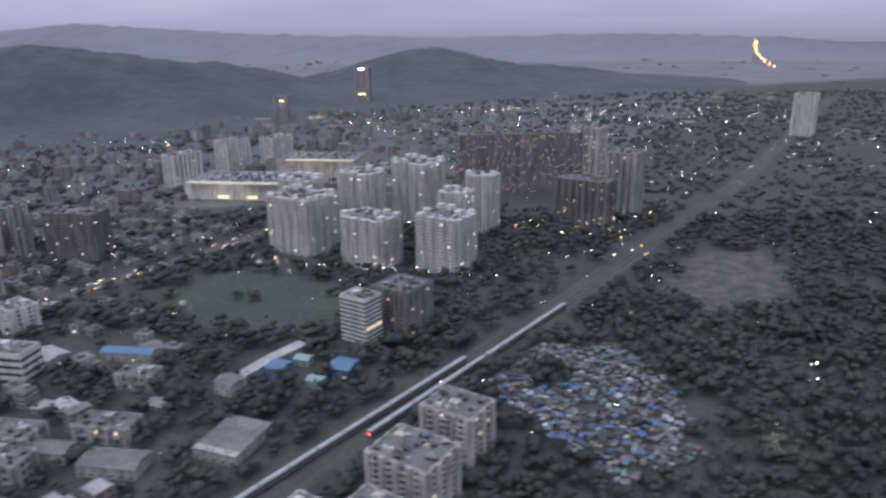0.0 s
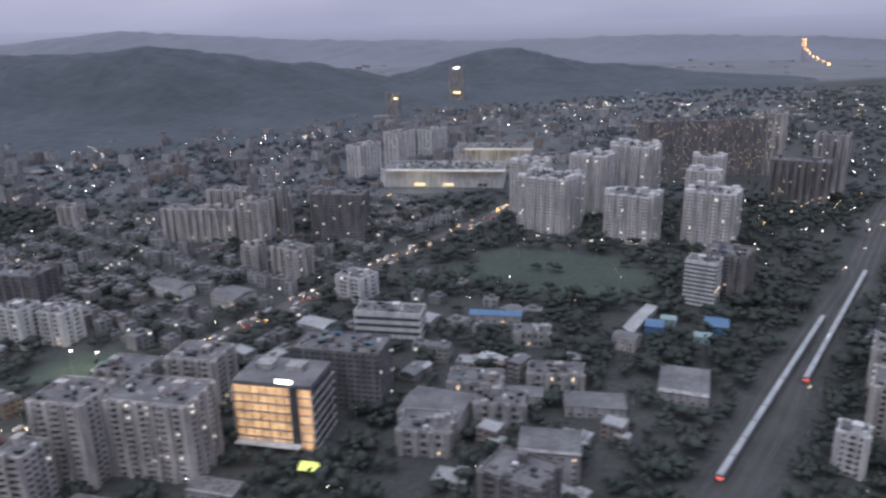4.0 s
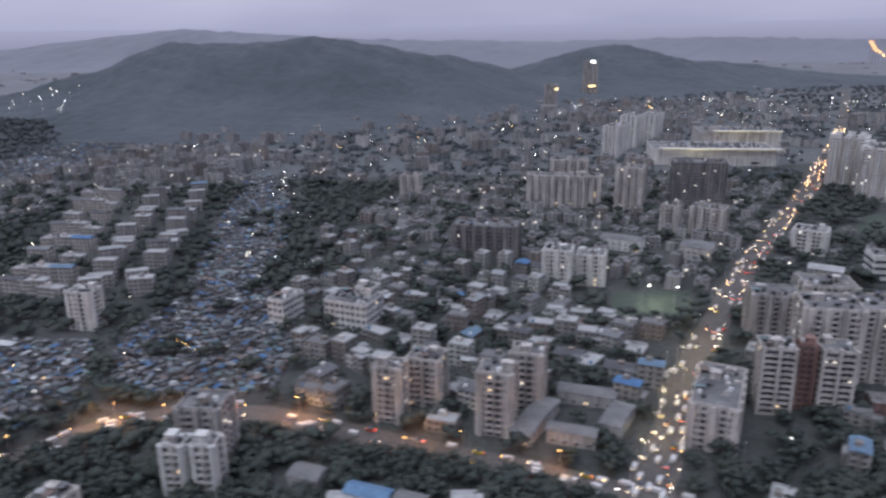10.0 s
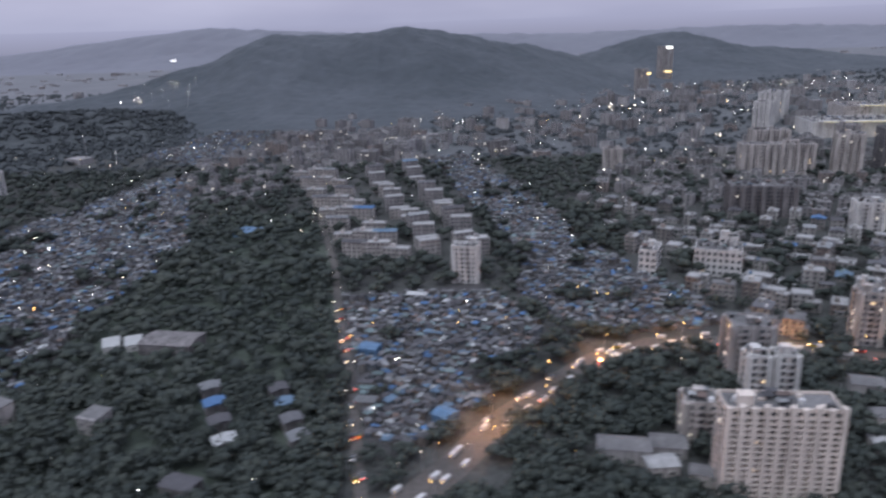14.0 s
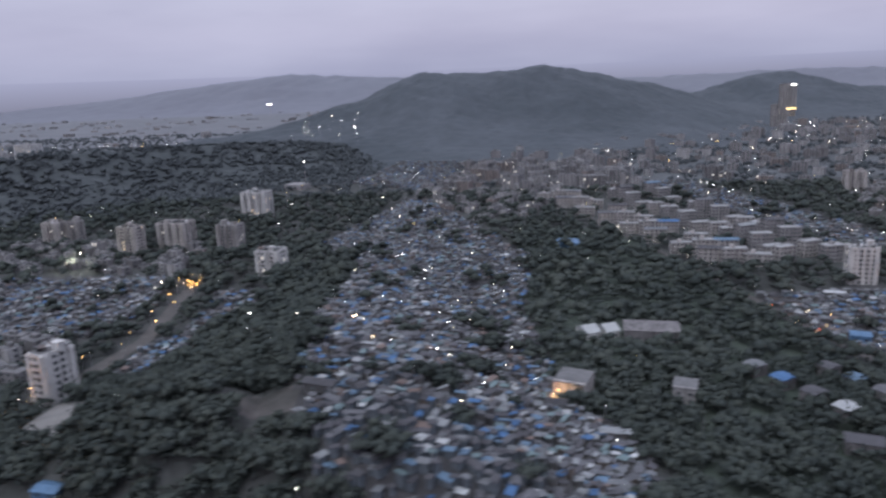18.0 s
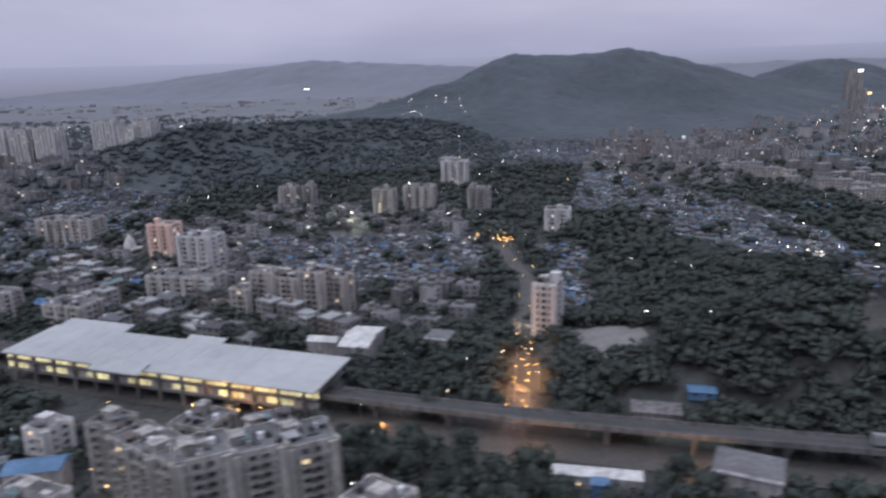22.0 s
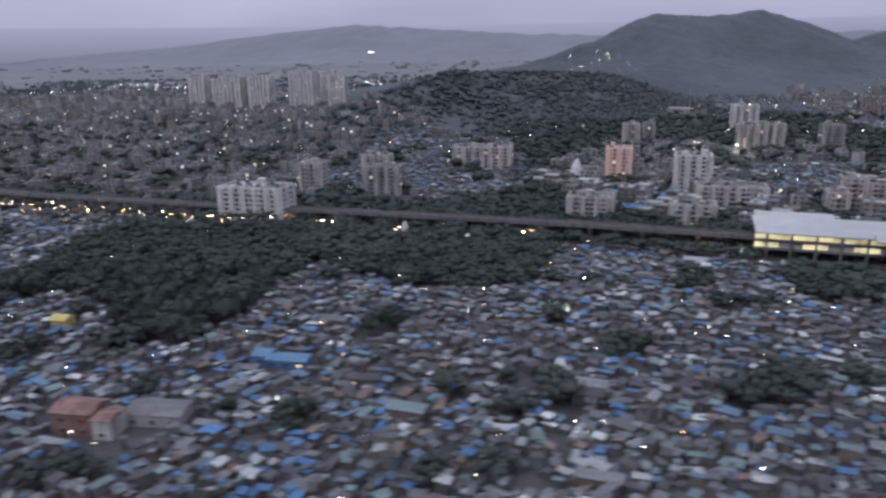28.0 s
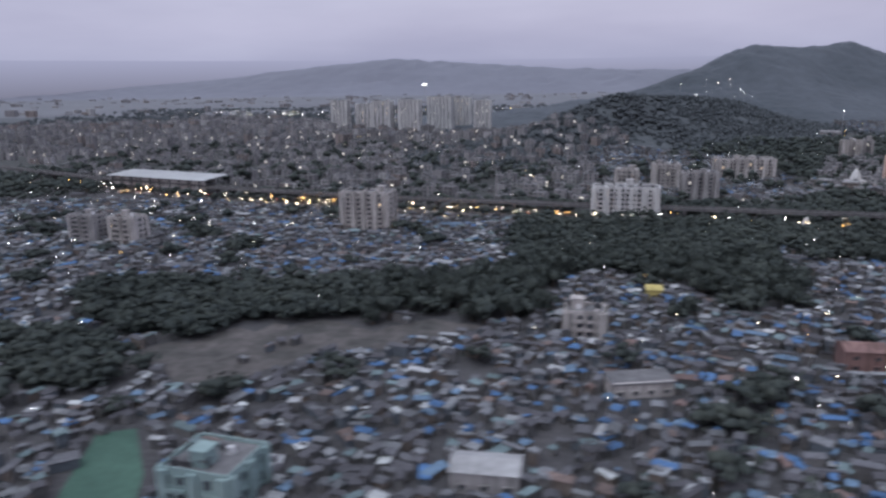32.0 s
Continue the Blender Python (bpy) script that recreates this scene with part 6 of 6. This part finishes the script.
def clump(tufts, leaves, grain=1.0):
    """A crown of small irregular tufts with loose sprays of leaves round it, of about one metre's radius."""
    bv, bf = np.array(OCTA[0], dtype=float), np.array(OCTA[1])
    vs, fs, k = [], [], 0
    for i in range(tufts):
        d = tr.normal(size=3)
        d[2] = abs(d[2]) * 0.8 - 0.25
        c = d / np.linalg.norm(d) * 0.62 * tr.uniform(0.35, 1.15)
        turn = tr.uniform(0, 6.28)
        m = np.array([[math.cos(turn), -math.sin(turn), 0], [math.sin(turn), math.cos(turn), 0], [0, 0, 0.72]])
        vs.append((bv * grain * tr.uniform(0.30, 0.56) * (1 + tr.uniform(-0.3, 0.3, (6, 1)))) @ m.T + c * np.array([1, 1, 0.75]))
        fs.append(bf + k)
        k += 6
    d = tr.normal(size=(leaves, 3))
    c = d / np.linalg.norm(d, axis=1)[:, None] * tr.uniform(0.7, 1.1, (leaves, 1)) * np.array([1, 1, 0.7])
    a, b = tr.normal(size=(leaves, 3)) * 0.13, tr.normal(size=(leaves, 3)) * 0.13
    vs.append(np.stack([c - a, c + b, c + a], 1).reshape(-1, 3))
    fs.append(np.arange(leaves * 3).reshape(-1, 3) + k)
    return np.concatenate(vs), np.concatenate(fs)


far_base = [clump(14, 26, 0.74) for k in range(14)]
far_small = [clump(4, 5) for k in range(14)]
wv, wf, wk, trees = [], [], 0, 0
fr = random.Random(8)


def wooded(x, y):
    """How thickly trees stand here, 0 to 1."""
    if any(inside(x, y, s) for s in WOODS):
        return 1.0
    if inside(x, y, MEADOW):
        return 0.08
    if knoll(x, y) > 0.6 and not inside(x, y, SLUM_RIDGE):
        return 1.0
    if inside(x, y, HILL_FIELD):
        return 0.97 if noise.noise(Vector((x / 24, y / 24, 4))) > -0.3 or x < -765 and y < 90 else 0.1
    if in_slum(x, y):
        return 0.85 if noise.noise(Vector((x / 16, y / 16, 1.7))) > (0.5 if x < -900 and y < 20 else 0.38) else 0.02
    n = noise.noise(Vector((x / 45, y / 45, 5.1)))
    if any(inside(x, y, z) for z in (HOUSES_MID, HOUSES_NORTH, HOUSES_EAST)):
        return 0.58 + 0.5 * n
    if inside(x, y, HOUSES_WEST):
        return 0.32 + 0.5 * n
    if inside(x, y, COLONY):
        return 0.35
    return 0.95 + 0.5 * n


def plant(x, y, size, z=0.0):
    global wk
    v, f = (far_base if y < 115 else far_small)[fr.randrange(14)]
    a = fr.uniform(0, 6.28)
    c, s = math.cos(a), math.sin(a)
    m = np.array([[c, -s, 0], [s, c, 0], [0, 0, 0.72]]) * size
    wv.append(v @ m.T + np.array([x, y, z + size * 0.62]))
    wf.append(f + wk)
    wk += len(v)


y = -100.0
while y < 470:
    step = 4.4 if y < 135 else 5.3 if y < 200 else 6.7 if y < 320 else 8.6
    x = -1480.0
    while x < 330:
        px_, py_ = x + fr.uniform(-3.2, 3.2), y + fr.uniform(-3.2, 3.2)
        x += step
        if py_ < 0.2 * px_ + 150 - 25 and px_ > -620 and fr.random() < 0.7:  # thinner scrub under the flight line
            continue
        if fr.random() > wooded(px_, py_) or not free(px_, py_, 1.6):
            continue
        if any(line_gap(px_, py_, ln) < wd / 2 + 1.8 for ln, wd in ROADS) or line_gap(px_, py_, HILL_STREET[:4]) < 5.4:
            continue
        size = 3.1 + 2.4 * fr.random() ** 1.4 if not (inside(px_, py_, HILL_FIELD) or inside(px_, py_, MEADOW)) else fr.uniform(3.0, 5.4)
        near = (-1215 < px_ < -1040 and -25 < py_ < 60) or (-850 < px_ < -760 and -25 < py_ < 60) or (-460 < px_ < -380 and 40 < py_ < 110) or (-180 < px_ < -90 and 110 < py_ < 160)
        if near and trees < 290 and fr.random() < 0.6:
            trees += 1
            k = fr.randrange(6)
            ob = put("tree", TRUNKS[k], None, (px_, py_, knoll(px_, py_)), fr.uniform(0, 6.28), "dark broadleaf tree with a dense crown", "tree", "town trees")
            put("crown", CROWNS[k], ob, (0, 0, (2.2, 2.6, 3.0, 3.4, 3.6, 2.8)[k] + 1.0))
        else:
            plant(px_, py_, size * (1.3 if py_ > 200 else 1.0), knoll(px_, py_))
            if knoll(px_, py_) > 1.0 and not inside(px_, py_, SLUM_RIDGE):
                for n_ in range(2):
                    qx, qy = px_ + fr.uniform(-2.6, 2.6), py_ + fr.uniform(-2.6, 2.6)
                    if free(qx, qy, 1.6) and line_gap(qx, qy, HILL_STREET) > 8:
                        plant(qx, qy, fr.uniform(2.6, 4.4), knoll(qx, qy) - 0.5)
            if any(inside(px_, py_, z_) for z_ in WOODS):
                plant(px_ + fr.uniform(-2.5, 2.5), py_ + fr.uniform(-2.5, 2.5), fr.uniform(2.2, 4.2))
    y += step
for x_, y_, h_ in along(METRO[8:], 4.5):
    if fr.random() < 0.6:
        plant(x_ + fr.uniform(-2, 2), y_ - 6.0 - fr.uniform(0, 4), fr.uniform(3.4, 5.0), 1.2)
for x_, y_ in ((-796, 78), (-789, 79), (-783, 81), (-792, 83), (-786, 84), (-799, 84), (-781, 87), (-794, 74), (-786, 76)):
    plant(x_, y_, fr.uniform(3.4, 4.4), 0.6)
put("woods", tri_mesh("woods", np.concatenate(wv), np.concatenate(wf), LEAF), kind="stuff", label="dark clumps of broadleaf trees between the buildings", category="trees")
wv, wf, wk = [], [], 0
for k in range(15000):  # trees in the far town, thick where no houses stand
    px_, py_ = fr.uniform(-1900, 900), 470 + 930 * fr.random() ** 1.3
    if px_ > 0.75 * py_ or not free(px_, py_, 2) or in_slum(px_, py_) or line_gap(px_, py_, MAIN_ROAD) < 8 or line_gap(px_, py_, RAIL) < 11:
        continue
    if noise.noise(Vector((px_ / 130, py_ / 130, 11))) < (0.16 if px_ < 200 else 0.4) or fr.random() < 0.15:
        plant(px_, py_, fr.uniform(3.0, 6.0), -1.2)
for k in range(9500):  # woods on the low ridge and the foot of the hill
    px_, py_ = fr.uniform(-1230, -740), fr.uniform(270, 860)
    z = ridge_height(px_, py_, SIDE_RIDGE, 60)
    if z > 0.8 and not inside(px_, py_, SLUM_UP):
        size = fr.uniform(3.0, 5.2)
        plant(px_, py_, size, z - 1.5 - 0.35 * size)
put("woods", tri_mesh("woods", np.concatenate(wv), np.concatenate(wf), HAZED_LEAF), kind="stuff", label="woods of the far town and the low ridge", category="trees")


# ---- street lamps ----
def lamp_mesh(h):
    p = Pile()
    p.tube(0, 0, 0, 0.09, h, n=6, r2=0.05)
    p.box(0.5, 0, h - 0.05, 1.1, 0.1, 0.1, floor=True)
    return p.mesh("street_lamp", [METAL])


def head_mesh(mat, r):
    p = Pile()
    p.blob(0, 0, 0, r)
    return p.mesh("lamp_head", [mat])


POST = {h: lamp_mesh(h) for h in (5, 8)}
HEADS = {k: head_mesh(m, r) for k, m, r in (("white", LAMP_WHITE, 0.07), ("warm", LAMP_WARM, 0.07), ("orange", LAMP_ORANGE, 0.10), ("bright_white", LAMP_WHITE, 0.11), ("bright_warm", LAMP_WARM, 0.11), ("bright_orange", LAMP_ORANGE, 0.13), ("flood", LAMP_WHITE, 0.28), ("floodw", LAMP_WARM, 0.24))}


def street_lamp(x, y, tone, h=5, yaw=0.0, z=0.0):
    ob = put("street_lamp", POST[h], None, (x, y, z), yaw, "steel street lamp with %s light" % {"white": "a white", "warm": "a warm", "orange": "an orange", "bright_white": "a bright white", "bright_warm": "a bright warm", "bright_orange": "a bright orange", "flood": "a strong white", "floodw": "a strong warm"}[tone], "street lamp", "street lamps")
    put("lamp_head", HEADS[tone], ob, (1.0, 0, h + 0.1))
    return ob


lr = random.Random(4)
for k, (x, y, h) in enumerate(along([(-1010, 94), (-1142, 126), (-1222, 148), (-1300, 178), (-1394, 222), (-1480, 280)], 9)):
    if lr.random() < 0.25:
        continue
    street_lamp(x + lr.uniform(-6, 6), y - 10 + lr.uniform(-9, 7), lr.choice(("bright_warm", "bright_warm", "bright_orange", "bright_white")), 5, h)
for line, step, side, tone in ((MAIN_ROAD, 16, 6.0, "warm"), (ORANGE_ROAD, 13, 5.0, "orange"), (LANE, 17, 2.4, "warm"), (HILL_STREET, 12, 3.4, "orange"), (STATION_STREET, 8, 2.8, "orange"), (METRO, 15, -7.0, "orange")):
    for k, (x, y, h) in enumerate(along(line, step, 4)):
        if y > 520:
            continue
        s = side if k % 2 else -side
        if line is METRO:
            s = side
        street_lamp(x - math.sin(h) * s, y + math.cos(h) * s, "bright_" + tone if y > 100 else tone, 5, h + (-math.pi / 2 if s > 0 else math.pi / 2))
for x, y in ((-880, 40), (-874, 39), (-868, 37), (-863, 38)):
    street_lamp(x, y, "bright_orange", 5)
for x, y in ((-291, 224), (-280, 222)):
    street_lamp(x, y, "flood", 8)
for x, y, t in ((-878, 262, "flood"), (-1366, 773, "floodw"), (60, 700, "floodw"), (42, 720, "floodw"), (-30, 880, "floodw"), (-700, 84, "floodw"), (104, 197, "white"), (137, 238, "floodw"), (100, 190, "white"), (128, 226, "white"), (-300, 560, "flood"), (-520, 760, "floodw"), (24, 909, "floodw"), (34, 905, "floodw")):
    street_lamp(x, y, t, 8, 0.0, knoll(x, y))
mast = put("floodlight_mast", None, at=(-823, 531, 0), label="tall steel mast with a strong white floodlight", category="floodlight")
p = Pile()
p.tube(0, 0, 0, 0.3, 24, n=8, r2=0.15)
put("pole", p.mesh("pole", [METAL]), mast)
put("lamp_head", HEADS["flood"], mast, (0, -0.4, 24.2))
spots = {k: Pile() for k in ("white", "warm", "orange")}
posts = Pile()
placed = 0


def spot(x, y, z, tone, r, foot=0.0):
    spots[tone].blob(x, y, z, r)
    posts.tube(x, y, foot, 0.08, z - foot, n=4)


for k in range(46):  # the towers' forecourts and the street behind the meadow
    u = k / 45
    spot(-112 + 150 * u + lr.uniform(-4, 4), 386 - 34 * u + lr.uniform(-5, 3), 3.0, lr.choice(("warm", "warm", "white")), lr.uniform(0.12, 0.22))
for k in range(34):
    spot(lr.uniform(20, 120), lr.uniform(370, 470), lr.uniform(3, 5), lr.choice(("warm", "white", "orange")), lr.uniform(0.12, 0.24))
for x, y, h in along(METRO[9:15], 2.3):
    if lr.random() < 0.62:
        spot(x + lr.uniform(-2, 2), y - 9 + lr.uniform(-6, 4), lr.uniform(2, 5), lr.choice(("warm", "warm", "white", "orange")), lr.uniform(0.13, 0.24))
for k in range(26):  # the lit corner at the head of the hill street
    spot(-806 + lr.uniform(-9, 12), 217 + lr.uniform(-8, 10), lr.uniform(2.5, 5), lr.choice(("orange", "orange", "warm")), lr.uniform(0.12, 0.2))
for x, y, h in along(HILL_STREET[:4], 1.9):
    spot(x + lr.uniform(-3.5, 3.5), y + lr.uniform(-2, 2), lr.uniform(1.2, 4.5), lr.choice(("orange", "orange", "orange", "warm")), lr.uniform(0.06, 0.12))
for k in range(7):
    spot(-472 + 2.2 * k + lr.uniform(-1, 1), 190 - 2.0 * k, 2.6, "orange", 0.14)
for k in range(16):  # a lane of lamps climbing from the lit road
    spot(-1148 + lr.uniform(-2.5, 2.5), 172 + 5.5 * k, lr.uniform(2.5, 5), lr.choice(("orange", "orange", "warm")), lr.uniform(0.14, 0.24))
for k in range(18):  # lamps on the hill's western spur
    x, y = lr.uniform(-905, -815), lr.uniform(770, 840)
    z = max(0.0, ridge_height(x, y, MAIN_RIDGE, 135) - 1.5)
    spot(x, y, z + 9, lr.choice(("white", "warm")), lr.uniform(0.2, 0.32), z - 2)
for x, y, h in along(MAIN_ROAD[1:6], 3.4):  # lamps and stalls under the trees of the main road
    sg = lr.choice((-1, 1))
    spot(x - math.sin(h) * 5.2 * sg + lr.uniform(-1, 1), y + math.cos(h) * 5.2 * sg, lr.uniform(1.8, 4.5), lr.choice(("warm", "warm", "white")), lr.uniform(0.07, 0.14))
for k in range(5200):
    x = lr.uniform(-1700, 500)
    y = -90 + 1250 * lr.random() ** 1.1
    if not free(x, y, 1.0):
        continue
    dense = noise.noise(Vector((x / 70, y / 70, 8))) + (0.1 if in_slum(x, y) else 0)
    if dense < lr.uniform(-0.5, 0.45):
        continue
    h = lr.uniform(3.5, 5.5)
    tone = lr.choices(("white", "warm", "orange"), (0.62, 0.30, 0.08))[0]
    if placed < 60 and y < 120:
        placed += 1
        street_lamp(x, y, tone, 5, lr.uniform(0, 6.28), knoll(x, y))
        continue
    r = 0.06 + 0.00023 * max(0, y)
    z = knoll(x, y)
    spots[tone].blob(x, y, z + h, r * lr.uniform(0.5, 1.25))
    posts.tube(x, y, z, 0.08, h, n=4)
for k in range(1700):  # small lamps over the lanes of the huts
    poly = SLUMS[lr.choice((1, 2, 3, 3, 3, 4, 4, 4, 4, 4))]
    x, y = lr.choice(poly)
    x, y = x + lr.uniform(-200, 200), y + lr.uniform(-130, 130)
    if not inside(x, y, poly) or any(inside(x, y, s) for s in WOODS) or not free(x, y, 1.0):
        continue
    h = lr.uniform(2.6, 4.2)
    spots[lr.choices(("white", "warm", "orange"), (0.6, 0.3, 0.1))[0]].blob(x, y, knoll(x, y) + h, lr.uniform(0.045, 0.10) + 0.00024 * max(0, y))
    posts.tube(x, y, knoll(x, y), 0.06, h, n=4)
put("far_lamp_posts", posts.mesh("far_lamp_posts", [METAL]), kind="stuff", label="thin posts of far street lamps", category="street lamps")
for k, m in (("white", LAMP_WHITE), ("warm", LAMP_WARM), ("orange", LAMP_ORANGE)):
    put("far_lamp_heads", spots[k].mesh("far_lamp_heads", [m]), kind="stuff", label="far glowing %s street lamps" % k, category="street lamps")


# ---- cars ----
def car_meshes():
    p = Pile()
    p.box(0, 0, 0.22, 2.6, 1.1, 0.42, 0, floor=True)
    for sx in (-0.8, 0.8):
        for sy in (-0.5, 0.5):
            p.box(sx, sy, 0, 0.42, 0.16, 0.42, 1)
    body = p.mesh("car", [CARPAINT, TYRE])
    p = Pile()
    p.box(-0.1, 0, 0.64, 1.5, 1.0, 0.4, 0, taper=1.0)
    cabin = p.mesh("cabin", [GLASS])
    p = Pile()
    p.box(1.34, 0, 0.36, 0.12, 0.17, 0.14)
    head = p.mesh("headlight", [HEADLIGHT])
    p = Pile()
    p.box(-1.34, 0, 0.38, 0.1, 0.18, 0.14)
    tail = p.mesh("tail_light", [TAILLIGHT])
    return body, cabin, head, tail


CAR = car_meshes()


def car(x, y, yaw):
    ob = put("car", CAR[0], None, (x, y, 0.3), yaw, "small car in evening traffic with lights on", "car", "cars in traffic")
    put("cabin", CAR[1], ob)
    for s in (-0.38, 0.38):
        put("headlight", CAR[2], ob, (0, s, 0)), put("tail_light", CAR[3], ob, (0, s, 0))


cr = random.Random(9)
for line, gap, lanes, lo, hi in ((MAIN_ROAD, 8, (-4.2, -2.0, 2.0, 4.2), 50, 135), (MAIN_ROAD, 19, (-4.0, -1.6, 1.6, 4.0), 135, 560), (ORANGE_ROAD, 15, (-2.6, 2.6), 40, 145), (METRO, 44, (-4.5, 2.2), 60, 260), (HILL_STREET, 10, (-1.4, 1.4), 40, 110), (LANE, 9, (-0.8, 0.8), 60, 180)):
    for lane in lanes:
        for x, y, h in along(line, gap, cr.uniform(0, 5)):
            if not lo < y < hi or cr.random() < 0.3:
                continue
            jit = cr.uniform(-1.2, 1.2)
            car(x - math.sin(h) * lane + math.cos(h) * jit, y + math.cos(h) * lane + math.sin(h) * jit, h + (math.pi if lane > 0 else 0))


# dense traffic farther along the main road and the metro road
tb, tw, tt = Pile(), Pile(), Pile()
for line, lo, hi, lanes in ((MAIN_ROAD, 52, 150, (-4.6, -3.1, -1.0, 1.0, 3.1, 4.6)), (MAIN_ROAD, 150, 760, (-4.3, -2.2, 2.2, 4.3)), (ORANGE_ROAD, 60, 140, (-3.4, -1.2, 1.2, 3.4)), ([(x, y - 7) for x, y in METRO[8:]], 95, 330, (-3, 0, 3))):
    for lane in lanes:
        for x, y, h in along(line, 7.5, cr.uniform(0, 5)):
            if not lo < y < hi or cr.random() < 0.6:
                continue
            x, y = x - math.sin(h) * lane + cr.uniform(-0.5, 0.5), y + math.cos(h) * lane + cr.uniform(-2, 2)
            tb.box(x, y, 0.3, 2.6, 1.1, 0.9, 0, h, floor=True)
            r = 0.035 + 0.00034 * y
            (tw if cr.random() < (0.72 if lane > 0 else 0.2) else tt).blob(x + (-1.4 if lane > 0 else -1.3) * math.cos(h), y - 1.4 * math.sin(h), 0.75, r)
put("far_cars", tb.mesh("far_cars", [CARPAINT]), kind="stuff", label="dense evening traffic on the far roads", category="cars")
put("far_headlights", tw.mesh("far_headlights", [HEADLIGHT]), kind="stuff", label="warm headlights of the far traffic", category="headlights")
put("far_tail_lights", tt.mesh("far_tail_lights", [LAMP_ORANGE]), kind="stuff", label="red and amber rear lights of the far traffic", category="tail lights")


# ---- pools of lamp light on the lit roads ----
def glow(x, y, z, watts, colour):
    ob = new("street_light_glow", bpy.data.lights.new("street_light_glow", "POINT"))
    ob.location, ob.data.energy, ob.data.color, ob.data.shadow_soft_size = (x, y, z), watts, colour, 0.4


for x, y in ((-508, 90), (-470, 134), (-446, 141), (-414, 135), (-378, 120), (-345, 108), (-800, 56), (-801, 67), (-888, 12), (-870, 38), (-846, 33), (-500, 100)):
    glow(x, y, 5.5, 3000 if y == 67 else 5600 if -810 < x < -780 else 2600 if x > -400 else 4600 if x > -520 else 3800 if x == -870 else 2600, (1.0, 0.42, 0.15))
glow(-1053, 88, 2.5, 1500, (1.0, 0.60, 0.30))
glow(-110, 583, 24, 6000, (1.0, 0.90, 0.70))
glow(-170, 524, 12, 4500, (1.0, 0.90, 0.70))
for x, y in ((-312, 124), (-300, 150), (-289, 171), (-279, 190)):
    glow(x, y, 4.5, 1300, (1.0, 0.80, 0.42))
glow(-958, 196, 2.5, 700, (1.0, 0.62, 0.48))
glow(-647, 91, 4.0, 900, (1.0, 0.52, 0.2))
for x, y in ((-832, 30), (-800, 22), (-768, 14), (-958, 70), (-1010, 86), (-1190, 132), (-1262, 156)):
    glow(x, y, 5.0, 1800, (1.0, 0.5, 0.2))
for x, y in ((-286, 222), (-878, 258), (104, 193)):
    glow(x, y, 7.0, 4000 if x < 0 else 1500, (0.95, 1.0, 0.75))

# far highway lamps along the rising land
p, q = Pile(), Pile()
for k in range(30):
    u = k / 29
    x, y, z = 975 + 102 * u ** 2 + 5 * math.sin(k * 2.1), 2144 + 377 * u, 3 + 66 * u
    p.blob(x, y, z, 0.95)
    q.tube(x, y, 0, 0.5, z, n=4)
put("highway_lamps", p.mesh("highway_lamps", [LAMP_ORANGE]), kind="stuff", label="far orange lamps along a highway", category="street lamps")
put("highway_lamp_posts", q.mesh("highway_lamp_posts", [METAL]), kind="stuff", label="posts of the far highway lamps", category="street lamps")
for x, y, z, w in ((-131, 1206, 60, 9), (-131, 1206, 20, 12), (-1315, 2100, 42, 16), (-220, 1004, 30, 5)):
    root = put("lit_sign", None, at=(x, y - 9, 0), label="bright lit sign on a far tower", category="sign")
    r_ = Pile()
    r_.box(0, 0, z, w, 0.6, 1.8)
    put("panel", r_.mesh("panel", [SIGNW if z > 40 else SIGNY]), root)
    r_ = Pile()
    r_.box(0, 0.8, 0, 1.0, 1.0, z + 1)
    put("mast", r_.mesh("mast", [METAL]), root)
